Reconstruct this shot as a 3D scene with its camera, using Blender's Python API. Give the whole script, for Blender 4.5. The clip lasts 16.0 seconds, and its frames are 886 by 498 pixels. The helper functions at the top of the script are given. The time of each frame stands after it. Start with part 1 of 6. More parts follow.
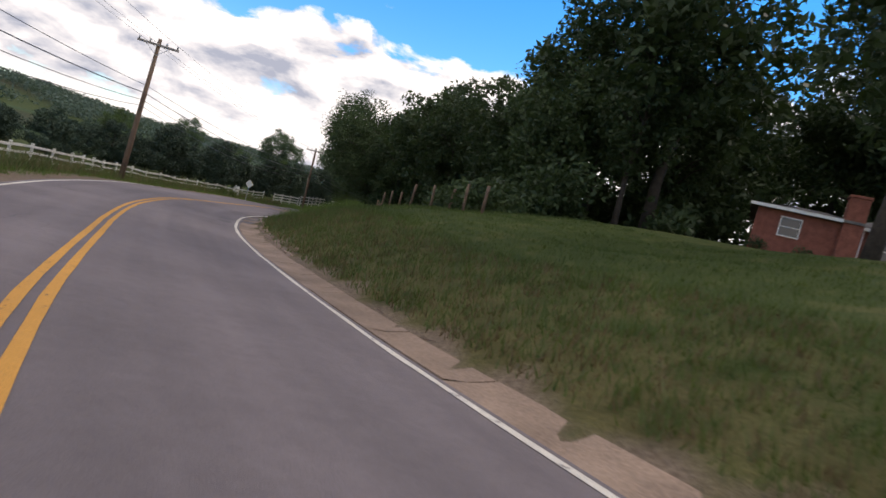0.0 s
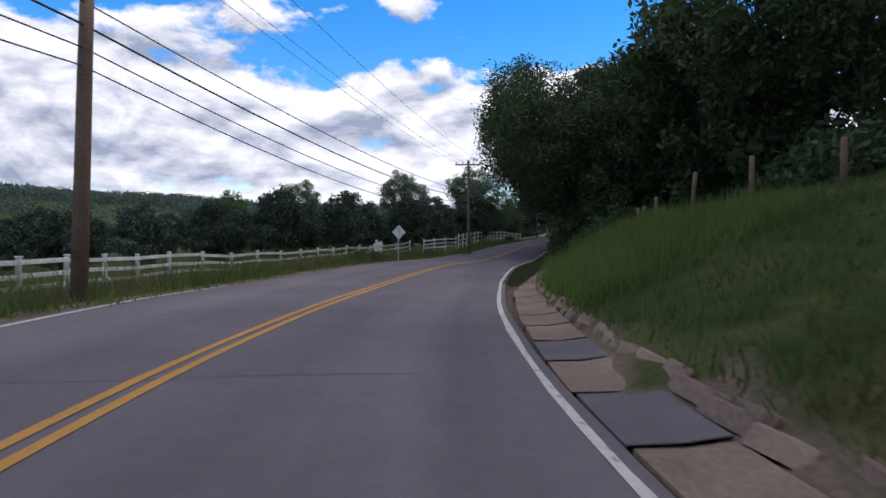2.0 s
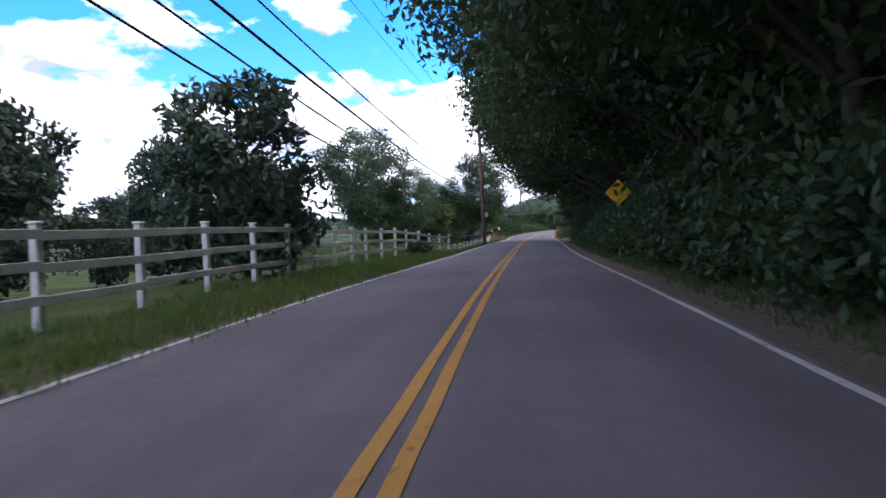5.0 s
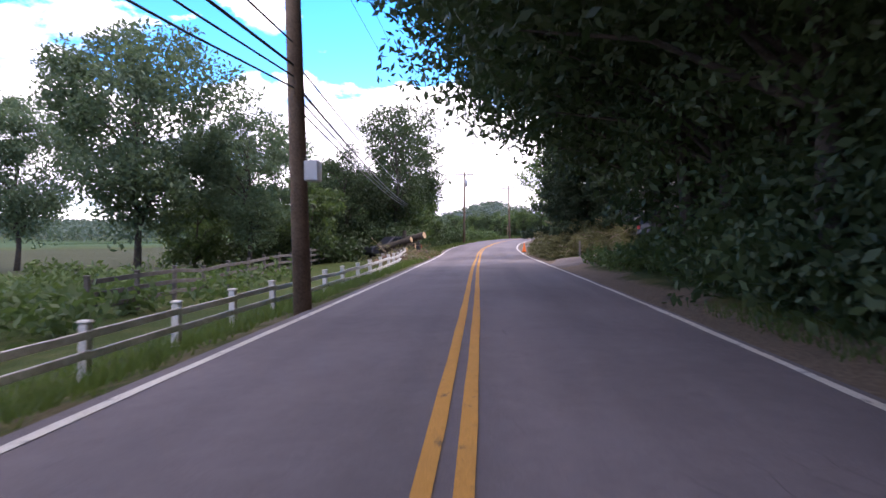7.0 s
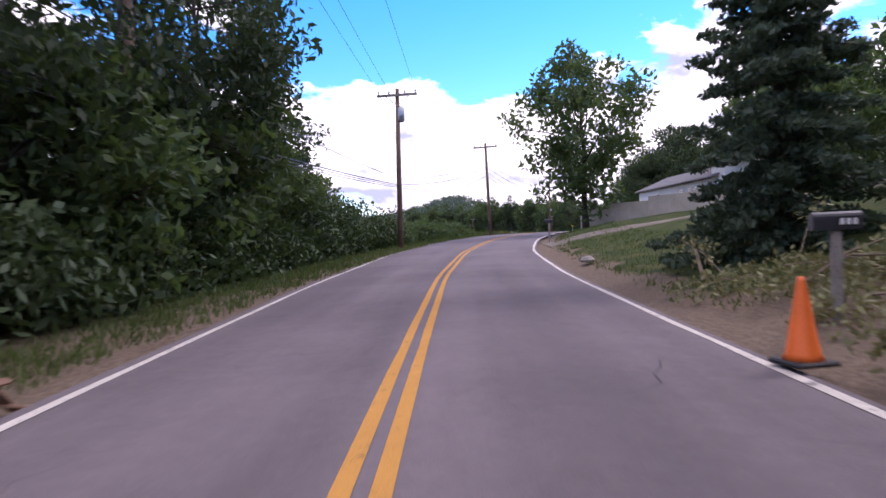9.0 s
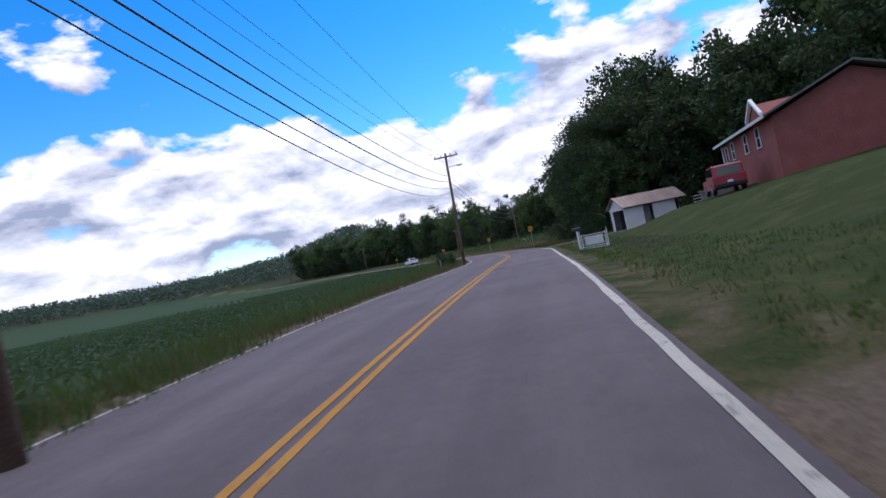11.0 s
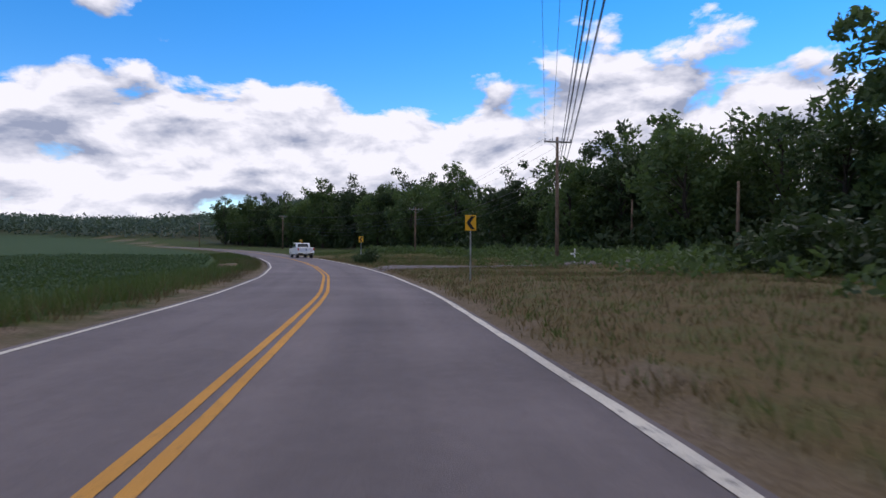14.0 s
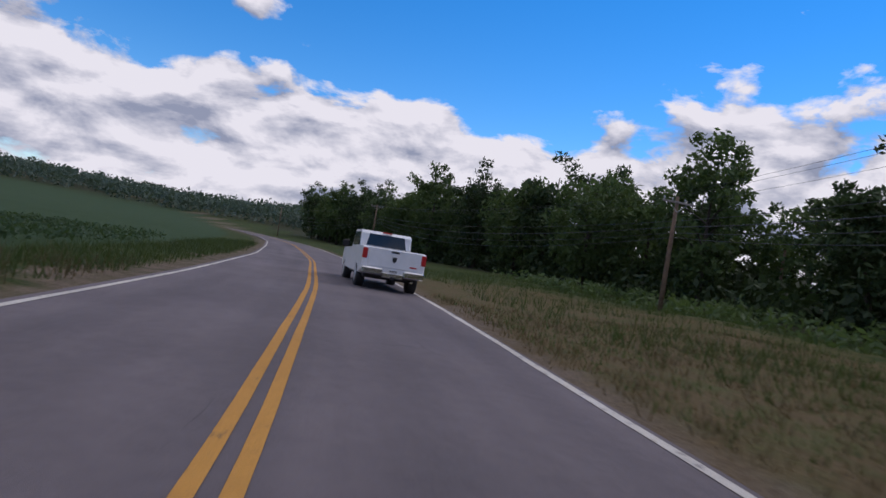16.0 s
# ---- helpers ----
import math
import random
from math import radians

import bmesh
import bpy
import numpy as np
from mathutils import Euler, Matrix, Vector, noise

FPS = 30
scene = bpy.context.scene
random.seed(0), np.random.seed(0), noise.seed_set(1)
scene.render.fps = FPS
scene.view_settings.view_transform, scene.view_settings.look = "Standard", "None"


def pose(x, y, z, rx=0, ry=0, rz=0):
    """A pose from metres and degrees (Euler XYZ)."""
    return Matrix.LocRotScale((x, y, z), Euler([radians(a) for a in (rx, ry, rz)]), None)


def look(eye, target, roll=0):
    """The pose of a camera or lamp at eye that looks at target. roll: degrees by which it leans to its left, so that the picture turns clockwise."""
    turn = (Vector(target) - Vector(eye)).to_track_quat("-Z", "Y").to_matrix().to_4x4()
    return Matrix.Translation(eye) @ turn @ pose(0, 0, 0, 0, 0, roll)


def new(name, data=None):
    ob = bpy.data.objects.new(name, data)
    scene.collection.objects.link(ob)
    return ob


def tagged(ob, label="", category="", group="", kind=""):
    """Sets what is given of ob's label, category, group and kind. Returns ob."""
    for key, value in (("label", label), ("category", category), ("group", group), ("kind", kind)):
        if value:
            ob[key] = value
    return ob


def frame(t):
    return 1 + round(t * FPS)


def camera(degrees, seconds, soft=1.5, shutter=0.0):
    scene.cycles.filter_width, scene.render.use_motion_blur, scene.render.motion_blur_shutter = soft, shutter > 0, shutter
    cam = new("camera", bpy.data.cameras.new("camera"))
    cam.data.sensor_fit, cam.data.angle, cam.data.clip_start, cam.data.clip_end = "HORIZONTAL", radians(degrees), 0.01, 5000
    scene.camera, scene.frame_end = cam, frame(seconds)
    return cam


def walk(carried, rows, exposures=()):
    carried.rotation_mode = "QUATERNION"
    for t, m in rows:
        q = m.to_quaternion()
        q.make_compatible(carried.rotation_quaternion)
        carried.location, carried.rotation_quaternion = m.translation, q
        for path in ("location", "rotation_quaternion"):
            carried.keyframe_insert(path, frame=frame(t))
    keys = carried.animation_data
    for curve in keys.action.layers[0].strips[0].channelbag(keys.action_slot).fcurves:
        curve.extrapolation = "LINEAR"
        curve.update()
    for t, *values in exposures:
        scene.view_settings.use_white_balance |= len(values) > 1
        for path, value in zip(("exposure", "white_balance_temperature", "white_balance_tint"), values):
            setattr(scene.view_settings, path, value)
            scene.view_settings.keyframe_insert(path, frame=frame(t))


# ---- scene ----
cam = camera(71.3, 16.0, shutter=0.1)
PATH = [
    (0, (0.112, -0.574, 1.160), (0.649, 9.403, 0.744), 15.59),
    (0.5, (-1.662, 6.695, 0.744), (-2.452, 16.657, 0.366), 13.89),
    (1, (-3.973, 13.121, 0.428), (-5.613, 22.979, 0.059), 7.96),
    (1.5, (-6.397, 19.081, 0.215), (-8.111, 28.928, -0.121), 3.30),
    (2, (-8.604, 26.149, 0.056), (-10.116, 36.028, -0.300), 1.14),
    (2.5, (-10.202, 34.607, -0.150), (-11.521, 44.514, -0.485), 0.36),
    (3, (-11.074, 44.377, -0.407), (-12.150, 54.315, -0.707), -1.24),
    (3.5, (-11.222, 55.313, -0.627), (-12.103, 65.271, -0.855), -2.75),
    (4, (-11.118, 65.083, -0.856), (-11.804, 75.057, -1.072), -2.63),
    (4.5, (-10.821, 74.935, -1.008), (-11.333, 84.920, -1.212), -2.19),
    (5, (-10.353, 84.726, -0.903), (-10.696, 94.718, -1.095), -1.81),
    (5.5, (-9.698, 94.400, -0.709), (-9.852, 104.397, -0.889), -1.49),
    (6, (-8.850, 103.949, -0.598), (-8.784, 113.948, -0.766), -1.05),
    (6.5, (-7.788, 113.904, -0.545), (-7.486, 123.899, -0.656), -1.36),
    (7, (-6.827, 123.840, -0.458), (-6.246, 133.823, -0.576), -0.61),
    (7.5, (-5.675, 133.922, -0.342), (-4.925, 143.893, -0.499), -0.31),
    (8, (-4.292, 144.493, -0.270), (-3.417, 154.452, -0.474), -1.13),
    (8.5, (-2.773, 155.479, -0.246), (-1.816, 165.431, -0.449), -2.36),
    (9, (-1.278, 167.176, -0.145), (-0.110, 177.106, -0.323), -2.43),
    (9.5, (0.987, 179.342, 0.077), (2.434, 189.236, 0.026), -3.02),
    (10, (4.124, 191.827, 0.380), (5.931, 201.663, 0.431), -5.80),
    (10.5, (8.131, 204.544, 0.804), (10.356, 214.292, 0.911), -9.57),
    (11, (12.938, 217.424, 1.160), (15.624, 227.057, 1.191), -11.75),
    (11.5, (18.402, 230.431, 1.351), (21.515, 239.934, 1.216), -10.06),
    (12, (24.266, 243.743, 1.202), (27.481, 253.211, 1.056), -7.73),
    (12.5, (30.203, 257.387, 1.043), (33.482, 266.833, 0.895), -4.87),
    (13, (35.645, 271.767, 0.867), (38.854, 281.237, 0.769), -2.81),
    (13.5, (40.220, 286.827, 0.692), (43.307, 296.338, 0.648), -1.42),
    (14, (43.765, 301.911, 0.536), (46.661, 311.483, 0.493), 0.08),
    (14.5, (46.216, 316.489, 0.422), (48.886, 326.126, 0.390), 1.67),
    (15, (47.856, 330.977, 0.335), (50.312, 340.670, 0.362), 3.12),
    (15.5, (48.494, 345.300, 0.304), (50.340, 355.128, 0.435), 6.25),
    (16, (48.406, 359.462, 0.246), (49.758, 369.368, 0.458), 9.05),
]
EXPOSURES = [(0, 0.35, 7000, 15), (0.5, 0.2, 6700, 15), (1.5, -0.02, 6100, 15), (3.0, 0.4, 5850, 16), (3.7, 0.75, 5800, 17), (6.0, 1.1, 5950, 22), (6.5, 0.92, 6050, 23), (7.0, 1.58, 6300, 29), (7.5, 1.85, 6400, 32), (8.0, 1.55, 6200, 32), (9.0, 0.88, 6150, 34), (10.2, 0.5, 6050, 22),
             (11.5, 0.0, 5600, 17), (12.5, 0.0, 5650, 17), (13.5, 0.1, 5950, 16), (14.5, -0.3, 6100, 19), (16, -0.35, 6100, 19)]
walk(cam, [(t, look(eye, target, roll)) for t, eye, target, roll in PATH], EXPOSURES)

# ---- world and sun ----
SUN_EL, SUN_AZ = radians(46), radians(68)   # azimuth from +y, towards +x
world = bpy.data.worlds.new("sky")
scene.world = world
world.use_nodes = True
wn, wl = world.node_tree.nodes, world.node_tree.links
wn.clear()


def wnode(kind, **kw):
    n = wn.new(kind)
    for k, v in kw.items():
        n.inputs[k].default_value = v
    return n


def wmath(op, a, b=None, clamp=False):
    n = wn.new("ShaderNodeMath")
    n.operation, n.use_clamp = op, clamp
    for i, v in enumerate((a, b)):
        if v is None:
            continue
        if isinstance(v, (int, float)):
            n.inputs[i].default_value = v
        else:
            wl.new(v, n.inputs[i])
    return n.outputs[0]


sky = wn.new("ShaderNodeTexSky")
sky.sky_type, sky.sun_disc = "NISHITA", False
sky.sun_elevation, sky.sun_rotation = SUN_EL, SUN_AZ
sky.air_density, sky.dust_density, sky.ozone_density = 1.0, 0.0, 4.0
tc = wn.new("ShaderNodeTexCoord")
sep = wn.new("ShaderNodeSeparateXYZ")
wl.new(tc.outputs["Generated"], sep.inputs[0])
dz = sep.outputs[2]
mp = wnode("ShaderNodeMapping")
mp.inputs["Scale"].default_value = (1.0, 1.0, 2.1)
mp.inputs["Location"].default_value = (0.35, 0.1, 0.0)
wl.new(tc.outputs["Generated"], mp.inputs[0])


def wnoise(scale, detail, rough, vec, dist=0.0):
    n = wn.new("ShaderNodeTexNoise")
    n.inputs["Scale"].default_value, n.inputs["Detail"].default_value = scale, detail
    n.inputs["Roughness"].default_value, n.inputs["Distortion"].default_value = rough, dist
    wl.new(vec, n.inputs["Vector"])
    return n.outputs[0]


big = wnoise(2.4, 2.0, 0.5, mp.outputs[0])
fine = wnoise(7.5, 8.0, 0.55, mp.outputs[0], 0.2)
band = wn.new("ShaderNodeFloatCurve")          # how much cloud at each height above the horizon
cv = band.mapping.curves[0]
# the cover above 0.5 is out of view, added to brighten shaded ground
for p in ((0.0, 0.50), (0.05, 0.60), (0.13, 0.66), (0.22, 0.57), (0.30, 0.40), (0.42, 0.38), (0.52, 0.52), (0.66, 0.74), (1.0, 0.78)):
    cv.points.new(*p)
band.mapping.update()
wl.new(dz, band.inputs["Value"])
cover = wmath("ADD", wmath("MULTIPLY", big, 0.75), wmath("MULTIPLY", fine, 0.55))
cover = wmath("ADD", cover, wmath("SUBTRACT", band.outputs[0], 1.12))
mask = wmath("MULTIPLY", cover, 22.0, True)
mask = wmath("MULTIPLY", mask, wmath("MULTIPLY", wmath("ADD", dz, 0.01), 60.0, True))
# shading: the same noise taken a little lower gives grey undersides and bright tops
mp2 = wnode("ShaderNodeMapping")
mp2.inputs["Scale"].default_value = (1.0, 1.0, 2.1)
mp2.inputs["Location"].default_value = (0.35, 0.1, 0.05)
wl.new(tc.outputs["Generated"], mp2.inputs[0])
above = wmath("ADD", wmath("MULTIPLY", wnoise(2.4, 2.0, 0.5, mp2.outputs[0]), 0.75), wmath("MULTIPLY", wnoise(7.5, 5.0, 0.55, mp2.outputs[0], 0.2), 0.55))
below = wmath("ADD", wmath("MULTIPLY", big, 0.75), wmath("MULTIPLY", fine, 0.55))
lit = wmath("ADD", wmath("MULTIPLY", wmath("SUBTRACT", below, above), 5.4), 0.66, True)
cr = wn.new("ShaderNodeValToRGB")
cr.color_ramp.elements[0].color = (0.36, 0.40, 0.50, 1)
cr.color_ramp.elements[1].color = (1.02, 1.0, 0.99, 1)
cr.color_ramp.elements[0].position, cr.color_ramp.elements[1].position = 0.15, 0.85
wl.new(lit, cr.inputs[0])
bg_sky, bg_cloud = wnode("ShaderNodeBackground", Strength=0.185), wnode("ShaderNodeBackground", Strength=1.0)
deep = wnode("ShaderNodeHueSaturation", Saturation=1.35)
wl.new(sky.outputs[0], deep.inputs["Color"])
wl.new(deep.outputs[0], bg_sky.inputs[0])
wl.new(cr.outputs[0], bg_cloud.inputs[0])
mix = wn.new("ShaderNodeMixShader")
wl.new(mask, mix.inputs[0])
wl.new(bg_sky.outputs[0], mix.inputs[1])
wl.new(bg_cloud.outputs[0], mix.inputs[2])
wout = wn.new("ShaderNodeOutputWorld")
wl.new(mix.outputs[0], wout.inputs[0])

sun_data = bpy.data.lights.new("sun", "SUN")
sun_data.energy, sun_data.angle, sun_data.color = 1.0, radians(14), (1.0, 0.95, 0.88)
sun = new("sun", sun_data)
to_sun = Vector((math.sin(SUN_AZ) * math.cos(SUN_EL), math.cos(SUN_AZ) * math.cos(SUN_EL), math.sin(SUN_EL)))
sun.matrix_world = look((0, 100, 80), Vector((0, 100, 80)) - to_sun)


# ---- materials ----
def material(name, low, high, rough=0.8, scale=6.0, fine=60.0, bump=0.2, metal=0.0, contrast=0.5, vary=0.0, spec=0.3, object_space=True):
    """Two colours mixed by a coarse and a fine noise, with fine relief."""
    m = bpy.data.materials.new(name)
    m.use_nodes = True
    n, l = m.node_tree.nodes, m.node_tree.links
    b = n["Principled BSDF"]
    b.inputs["Roughness"].default_value, b.inputs["Metallic"].default_value = rough, metal
    b.inputs["Specular IOR Level"].default_value = spec
    t = n.new("ShaderNodeTexCoord")
    g = n.new("ShaderNodeNewGeometry")
    vec = t.outputs["Object"] if object_space else g.outputs["Position"]
    a, f = n.new("ShaderNodeTexNoise"), n.new("ShaderNodeTexNoise")
    a.inputs["Scale"].default_value, a.inputs["Detail"].default_value = scale, 4
    f.inputs["Scale"].default_value, f.inputs["Detail"].default_value = fine, 3
    l.new(vec, a.inputs["Vector"])
    l.new(vec, f.inputs["Vector"])
    add = n.new("ShaderNodeMix")
    add.inputs[0].default_value = 0.45
    l.new(a.outputs[0], add.inputs[2])
    l.new(f.outputs[0], add.inputs[3])
    ramp = n.new("ShaderNodeValToRGB")
    ramp.color_ramp.elements[0].position, ramp.color_ramp.elements[1].position = 0.5 - contrast / 3, 0.5 + contrast / 3
    ramp.color_ramp.elements[0].color, ramp.color_ramp.elements[1].color = (*low, 1), (*high, 1)
    l.new(add.outputs[0], ramp.inputs[0])
    out = ramp.outputs[0]
    if vary:
        info, hsv = n.new("ShaderNodeObjectInfo"), n.new("ShaderNodeHueSaturation")
        mr = n.new("ShaderNodeMapRange")
        mr.inputs[3].default_value, mr.inputs[4].default_value = 1 - vary, 1 + vary
        l.new(info.outputs["Random"], mr.inputs[0])
        l.new(mr.outputs[0], hsv.inputs["Value"])
        l.new(out, hsv.inputs["Color"])
        out = hsv.outputs[0]
    l.new(out, b.inputs["Base Color"])
    if bump:
        bp = n.new("ShaderNodeBump")
        bp.inputs["Strength"].default_value, bp.inputs["Distance"].default_value = bump, 0.02
        l.new(f.outputs[0], bp.inputs["Height"])
        l.new(bp.outputs[0], b.inputs["Normal"])
    return m


def leaf_material(name, dark, light, back, through_share=0.35):
    m = bpy.data.materials.new(name)
    m.use_nodes = True
    n, l = m.node_tree.nodes, m.node_tree.links
    b, out = n["Principled BSDF"], n["Material Output"]
    b.inputs["Roughness"].default_value, b.inputs["Specular IOR Level"].default_value = 0.6, 0.25
    g, info = n.new("ShaderNodeNewGeometry"), n.new("ShaderNodeObjectInfo")
    ramp = n.new("ShaderNodeValToRGB")
    ramp.color_ramp.elements[0].color, ramp.color_ramp.elements[1].color = (*dark, 1), (*light, 1)
    clump, share = n.new("ShaderNodeTexNoise"), n.new("ShaderNodeMix")
    clump.inputs["Scale"].default_value, clump.inputs["Detail"].default_value = 0.55, 3
    tone = n.new("ShaderNodeMapRange")
    tone.inputs[1].default_value, tone.inputs[2].default_value = 0.36, 0.66
    l.new(g.outputs["Position"], clump.inputs["Vector"])
    l.new(clump.outputs[0], tone.inputs[0])
    share.inputs[0].default_value = 0.55
    l.new(g.outputs["Random Per Island"], share.inputs[2])
    l.new(tone.outputs[0], share.inputs[3])
    l.new(share.outputs[0], ramp.inputs[0])
    hsv, mr = n.new("ShaderNodeHueSaturation"), n.new("ShaderNodeMapRange")
    mr.inputs[3].default_value, mr.inputs[4].default_value = 0.75, 1.25
    l.new(info.outputs["Random"], mr.inputs[0])
    l.new(mr.outputs[0], hsv.inputs["Value"])
    l.new(ramp.outputs[0], hsv.inputs["Color"])
    l.new(hsv.outputs[0], b.inputs["Base Color"])
    tr, mx = n.new("ShaderNodeBsdfTranslucent"), n.new("ShaderNodeMixShader")
    tr.inputs[0].default_value = (*back, 1)
    mx.inputs[0].default_value = through_share
    l.new(b.outputs[0], mx.inputs[1])
    l.new(tr.outputs[0], mx.inputs[2])
    l.new(mx.outputs[0], out.inputs[0])
    return m


def plain(name, colour, rough=0.5, metal=0.0, spec=0.5):
    return material(name, tuple(c * 0.88 for c in colour), tuple(min(1, c * 1.06) for c in colour), rough, 3.0, 40.0, 0.04, metal, 0.6, 0.0, spec)


def worn_material(name, low, high, under, wear=0.5, cracks=0.0, fine=90.0, rough=0.9, streaks=False):
    """A road surface: mottled at three sizes, worn through to another colour, crazed with thin cracks in places."""
    m = bpy.data.materials.new(name)
    m.use_nodes = True
    n, l = m.node_tree.nodes, m.node_tree.links
    b = n["Principled BSDF"]
    b.inputs["Roughness"].default_value, b.inputs["Specular IOR Level"].default_value = rough, 0.25
    g = n.new("ShaderNodeNewGeometry")

    def noise_of(scale, detail, rough_of=0.6, distort=0.0):
        t = n.new("ShaderNodeTexNoise")
        t.inputs["Scale"].default_value, t.inputs["Detail"].default_value = scale, detail
        t.inputs["Roughness"].default_value, t.inputs["Distortion"].default_value = rough_of, distort
        l.new(g.outputs["Position"], t.inputs["Vector"])
        return t.outputs[0]

    def ramp_of(value, lo, hi, a=(0, 0, 0), c=(1, 1, 1)):
        r = n.new("ShaderNodeValToRGB")
        r.color_ramp.elements[0].position, r.color_ramp.elements[1].position = lo, hi
        r.color_ramp.elements[0].color, r.color_ramp.elements[1].color = (*a, 1), (*c, 1)
        l.new(value, r.inputs[0])
        return r.outputs[0]

    def blend(fac, a, c, kind="MIX"):
        x = n.new("ShaderNodeMix")
        x.data_type, x.blend_type = "RGBA", kind
        if isinstance(fac, float):
            x.inputs[0].default_value = fac
        else:
            l.new(fac, x.inputs[0])
        l.new(a, x.inputs[6])
        l.new(c, x.inputs[7])
        return x.outputs[2]

    grit = noise_of(fine, 3, 0.7)
    col = ramp_of(noise_of(0.35, 3, 0.5), 0.2, 0.8, low, high)
    col = blend(0.35, col, ramp_of(noise_of(5.0, 6, 0.7), 0.25, 0.75, low, high))
    if streaks:                                       # wheel tracks and drips drawn out along the lanes
        tk, tn = n.new("ShaderNodeAttribute"), n.new("ShaderNodeTexNoise")
        tk.attribute_name = "track"
        tn.inputs["Scale"].default_value, tn.inputs["Detail"].default_value = 1.0, 5
        l.new(tk.outputs["Vector"], tn.inputs["Vector"])
        col = blend(0.8, col, ramp_of(tn.outputs[0], 0.3, 0.7, (0.78, 0.78, 0.79), (1.2, 1.19, 1.18)), "MULTIPLY")
    col = blend(0.75, col, ramp_of(grit, 0.3, 0.7, (0.6, 0.6, 0.6), (1.4, 1.4, 1.4)), "MULTIPLY")
    flat = n.new("ShaderNodeRGB")
    flat.outputs[0].default_value = (*under, 1)
    col = blend(ramp_of(noise_of(7.0, 6, 0.75), wear, wear + 0.06), col, flat.outputs[0])
    if cracks:
        warp = n.new("ShaderNodeMix")
        warp.data_type = "RGBA"
        warp.inputs[0].default_value = 0.06
        t = n.new("ShaderNodeTexNoise")
        t.inputs["Scale"].default_value = 2.0
        l.new(g.outputs["Position"], t.inputs["Vector"])
        l.new(g.outputs["Position"], warp.inputs[6])
        l.new(t.outputs[1], warp.inputs[7])
        for scale, width, lo in ((0.9, 0.008, 0.58), (3.4, 0.02, 0.64)):
            v = n.new("ShaderNodeTexVoronoi")
            v.feature = "DISTANCE_TO_EDGE"
            v.inputs["Scale"].default_value = scale
            l.new(warp.outputs[2], v.inputs["Vector"])
            line = ramp_of(v.outputs["Distance"], 0.0, width, (cracks, cracks, cracks), (0, 0, 0))
            where = ramp_of(noise_of(0.33 if scale < 2 else 0.5, 3), lo, lo + 0.08)
            col = blend(blend(1.0, line, where, "MULTIPLY"), col, flat.outputs[0])
    l.new(col, b.inputs["Base Color"])
    bp = n.new("ShaderNodeBump")
    bp.inputs["Strength"].default_value, bp.inputs["Distance"].default_value = 0.6, 0.012
    l.new(grit, bp.inputs["Height"])
    l.new(bp.outputs[0], b.inputs["Normal"])
    return m


ASPHALT = worn_material("asphalt", (0.100, 0.085, 0.090), (0.190, 0.162, 0.171), (0.055, 0.048, 0.050), 0.70, 0.7, 130.0, streaks=True)
PATCH = material("asphalt_patch", (0.092, 0.079, 0.084), (0.155, 0.133, 0.140), 0.9, 1.2, 70.0, 0.5, object_space=False)
DRIVE = worn_material("worn_driveway", (0.11, 0.088, 0.082), (0.21, 0.172, 0.158), (0.06, 0.05, 0.046), 0.62, 0.85, 110.0)
CRACK = material("crack_sealer", (0.038, 0.035, 0.037), (0.06, 0.056, 0.06), 0.7, 2.0, 60.0, 0.2, object_space=False)
YELLOW = worn_material("yellow_road_paint", (0.38, 0.19, 0.045), (0.60, 0.30, 0.065), (0.15, 0.10, 0.06), 0.60, 0.8)
WHITE_PAINT = worn_material("white_road_paint", (0.40, 0.365, 0.32), (0.70, 0.66, 0.59), (0.16, 0.145, 0.15), 0.57, 0.7)
GRAVEL = material("gravel", (0.095, 0.080, 0.064), (0.21, 0.18, 0.145), 0.95, 1.5, 25.0, 0.8, object_space=False)
CONCRETE = material("weathered_concrete", (0.135, 0.094, 0.070), (0.28, 0.20, 0.150), 0.9, 1.1, 22.0, 0.6, vary=0.14, object_space=False)
POLE_WOOD = material("weathered_pole_wood", (0.09, 0.06, 0.042), (0.24, 0.165, 0.115), 0.9, 1.5, 30.0, 0.5)
DARK_BOARD = material("dark_weathered_boards", (0.060, 0.053, 0.047), (0.15, 0.135, 0.12), 0.9, 2.5, 40.0, 0.4, vary=0.12)
GREY_WOOD = material("grey_weathered_wood", (0.16, 0.14, 0.125), (0.33, 0.30, 0.27), 0.9, 2.5, 40.0, 0.4, vary=0.12)
FENCE_WHITE = material("weathered_white_boards", (0.40, 0.38, 0.35), (0.74, 0.72, 0.68), 0.75, 1.6, 30.0, 0.25, vary=0.1)
BRUSHWOOD = material("pale_broken_sticks", (0.14, 0.105, 0.075), (0.32, 0.25, 0.18), 0.9, 5.0, 30.0, 0.6)
RED_BARK = material("torn_reddish_bark", (0.15, 0.085, 0.060), (0.33, 0.21, 0.15), 0.95, 5.0, 30.0, 0.8)
BARK = material("bark", (0.030, 0.024, 0.020), (0.085, 0.070, 0.056), 0.95, 5.0, 30.0, 0.9)
CUT_WOOD = material("fresh_cut_wood", (0.42, 0.27, 0.14), (0.62, 0.44, 0.26), 0.85, 3.0, 30.0, 0.3)
LEAF_DARK = leaf_material("dark_green_leaves", (0.022, 0.038, 0.017), (0.062, 0.092, 0.035), (0.06, 0.10, 0.025), 0.22)
LEAF_MID = leaf_material("green_leaves", (0.038, 0.066, 0.026), (0.098, 0.140, 0.052), (0.11, 0.17, 0.04))
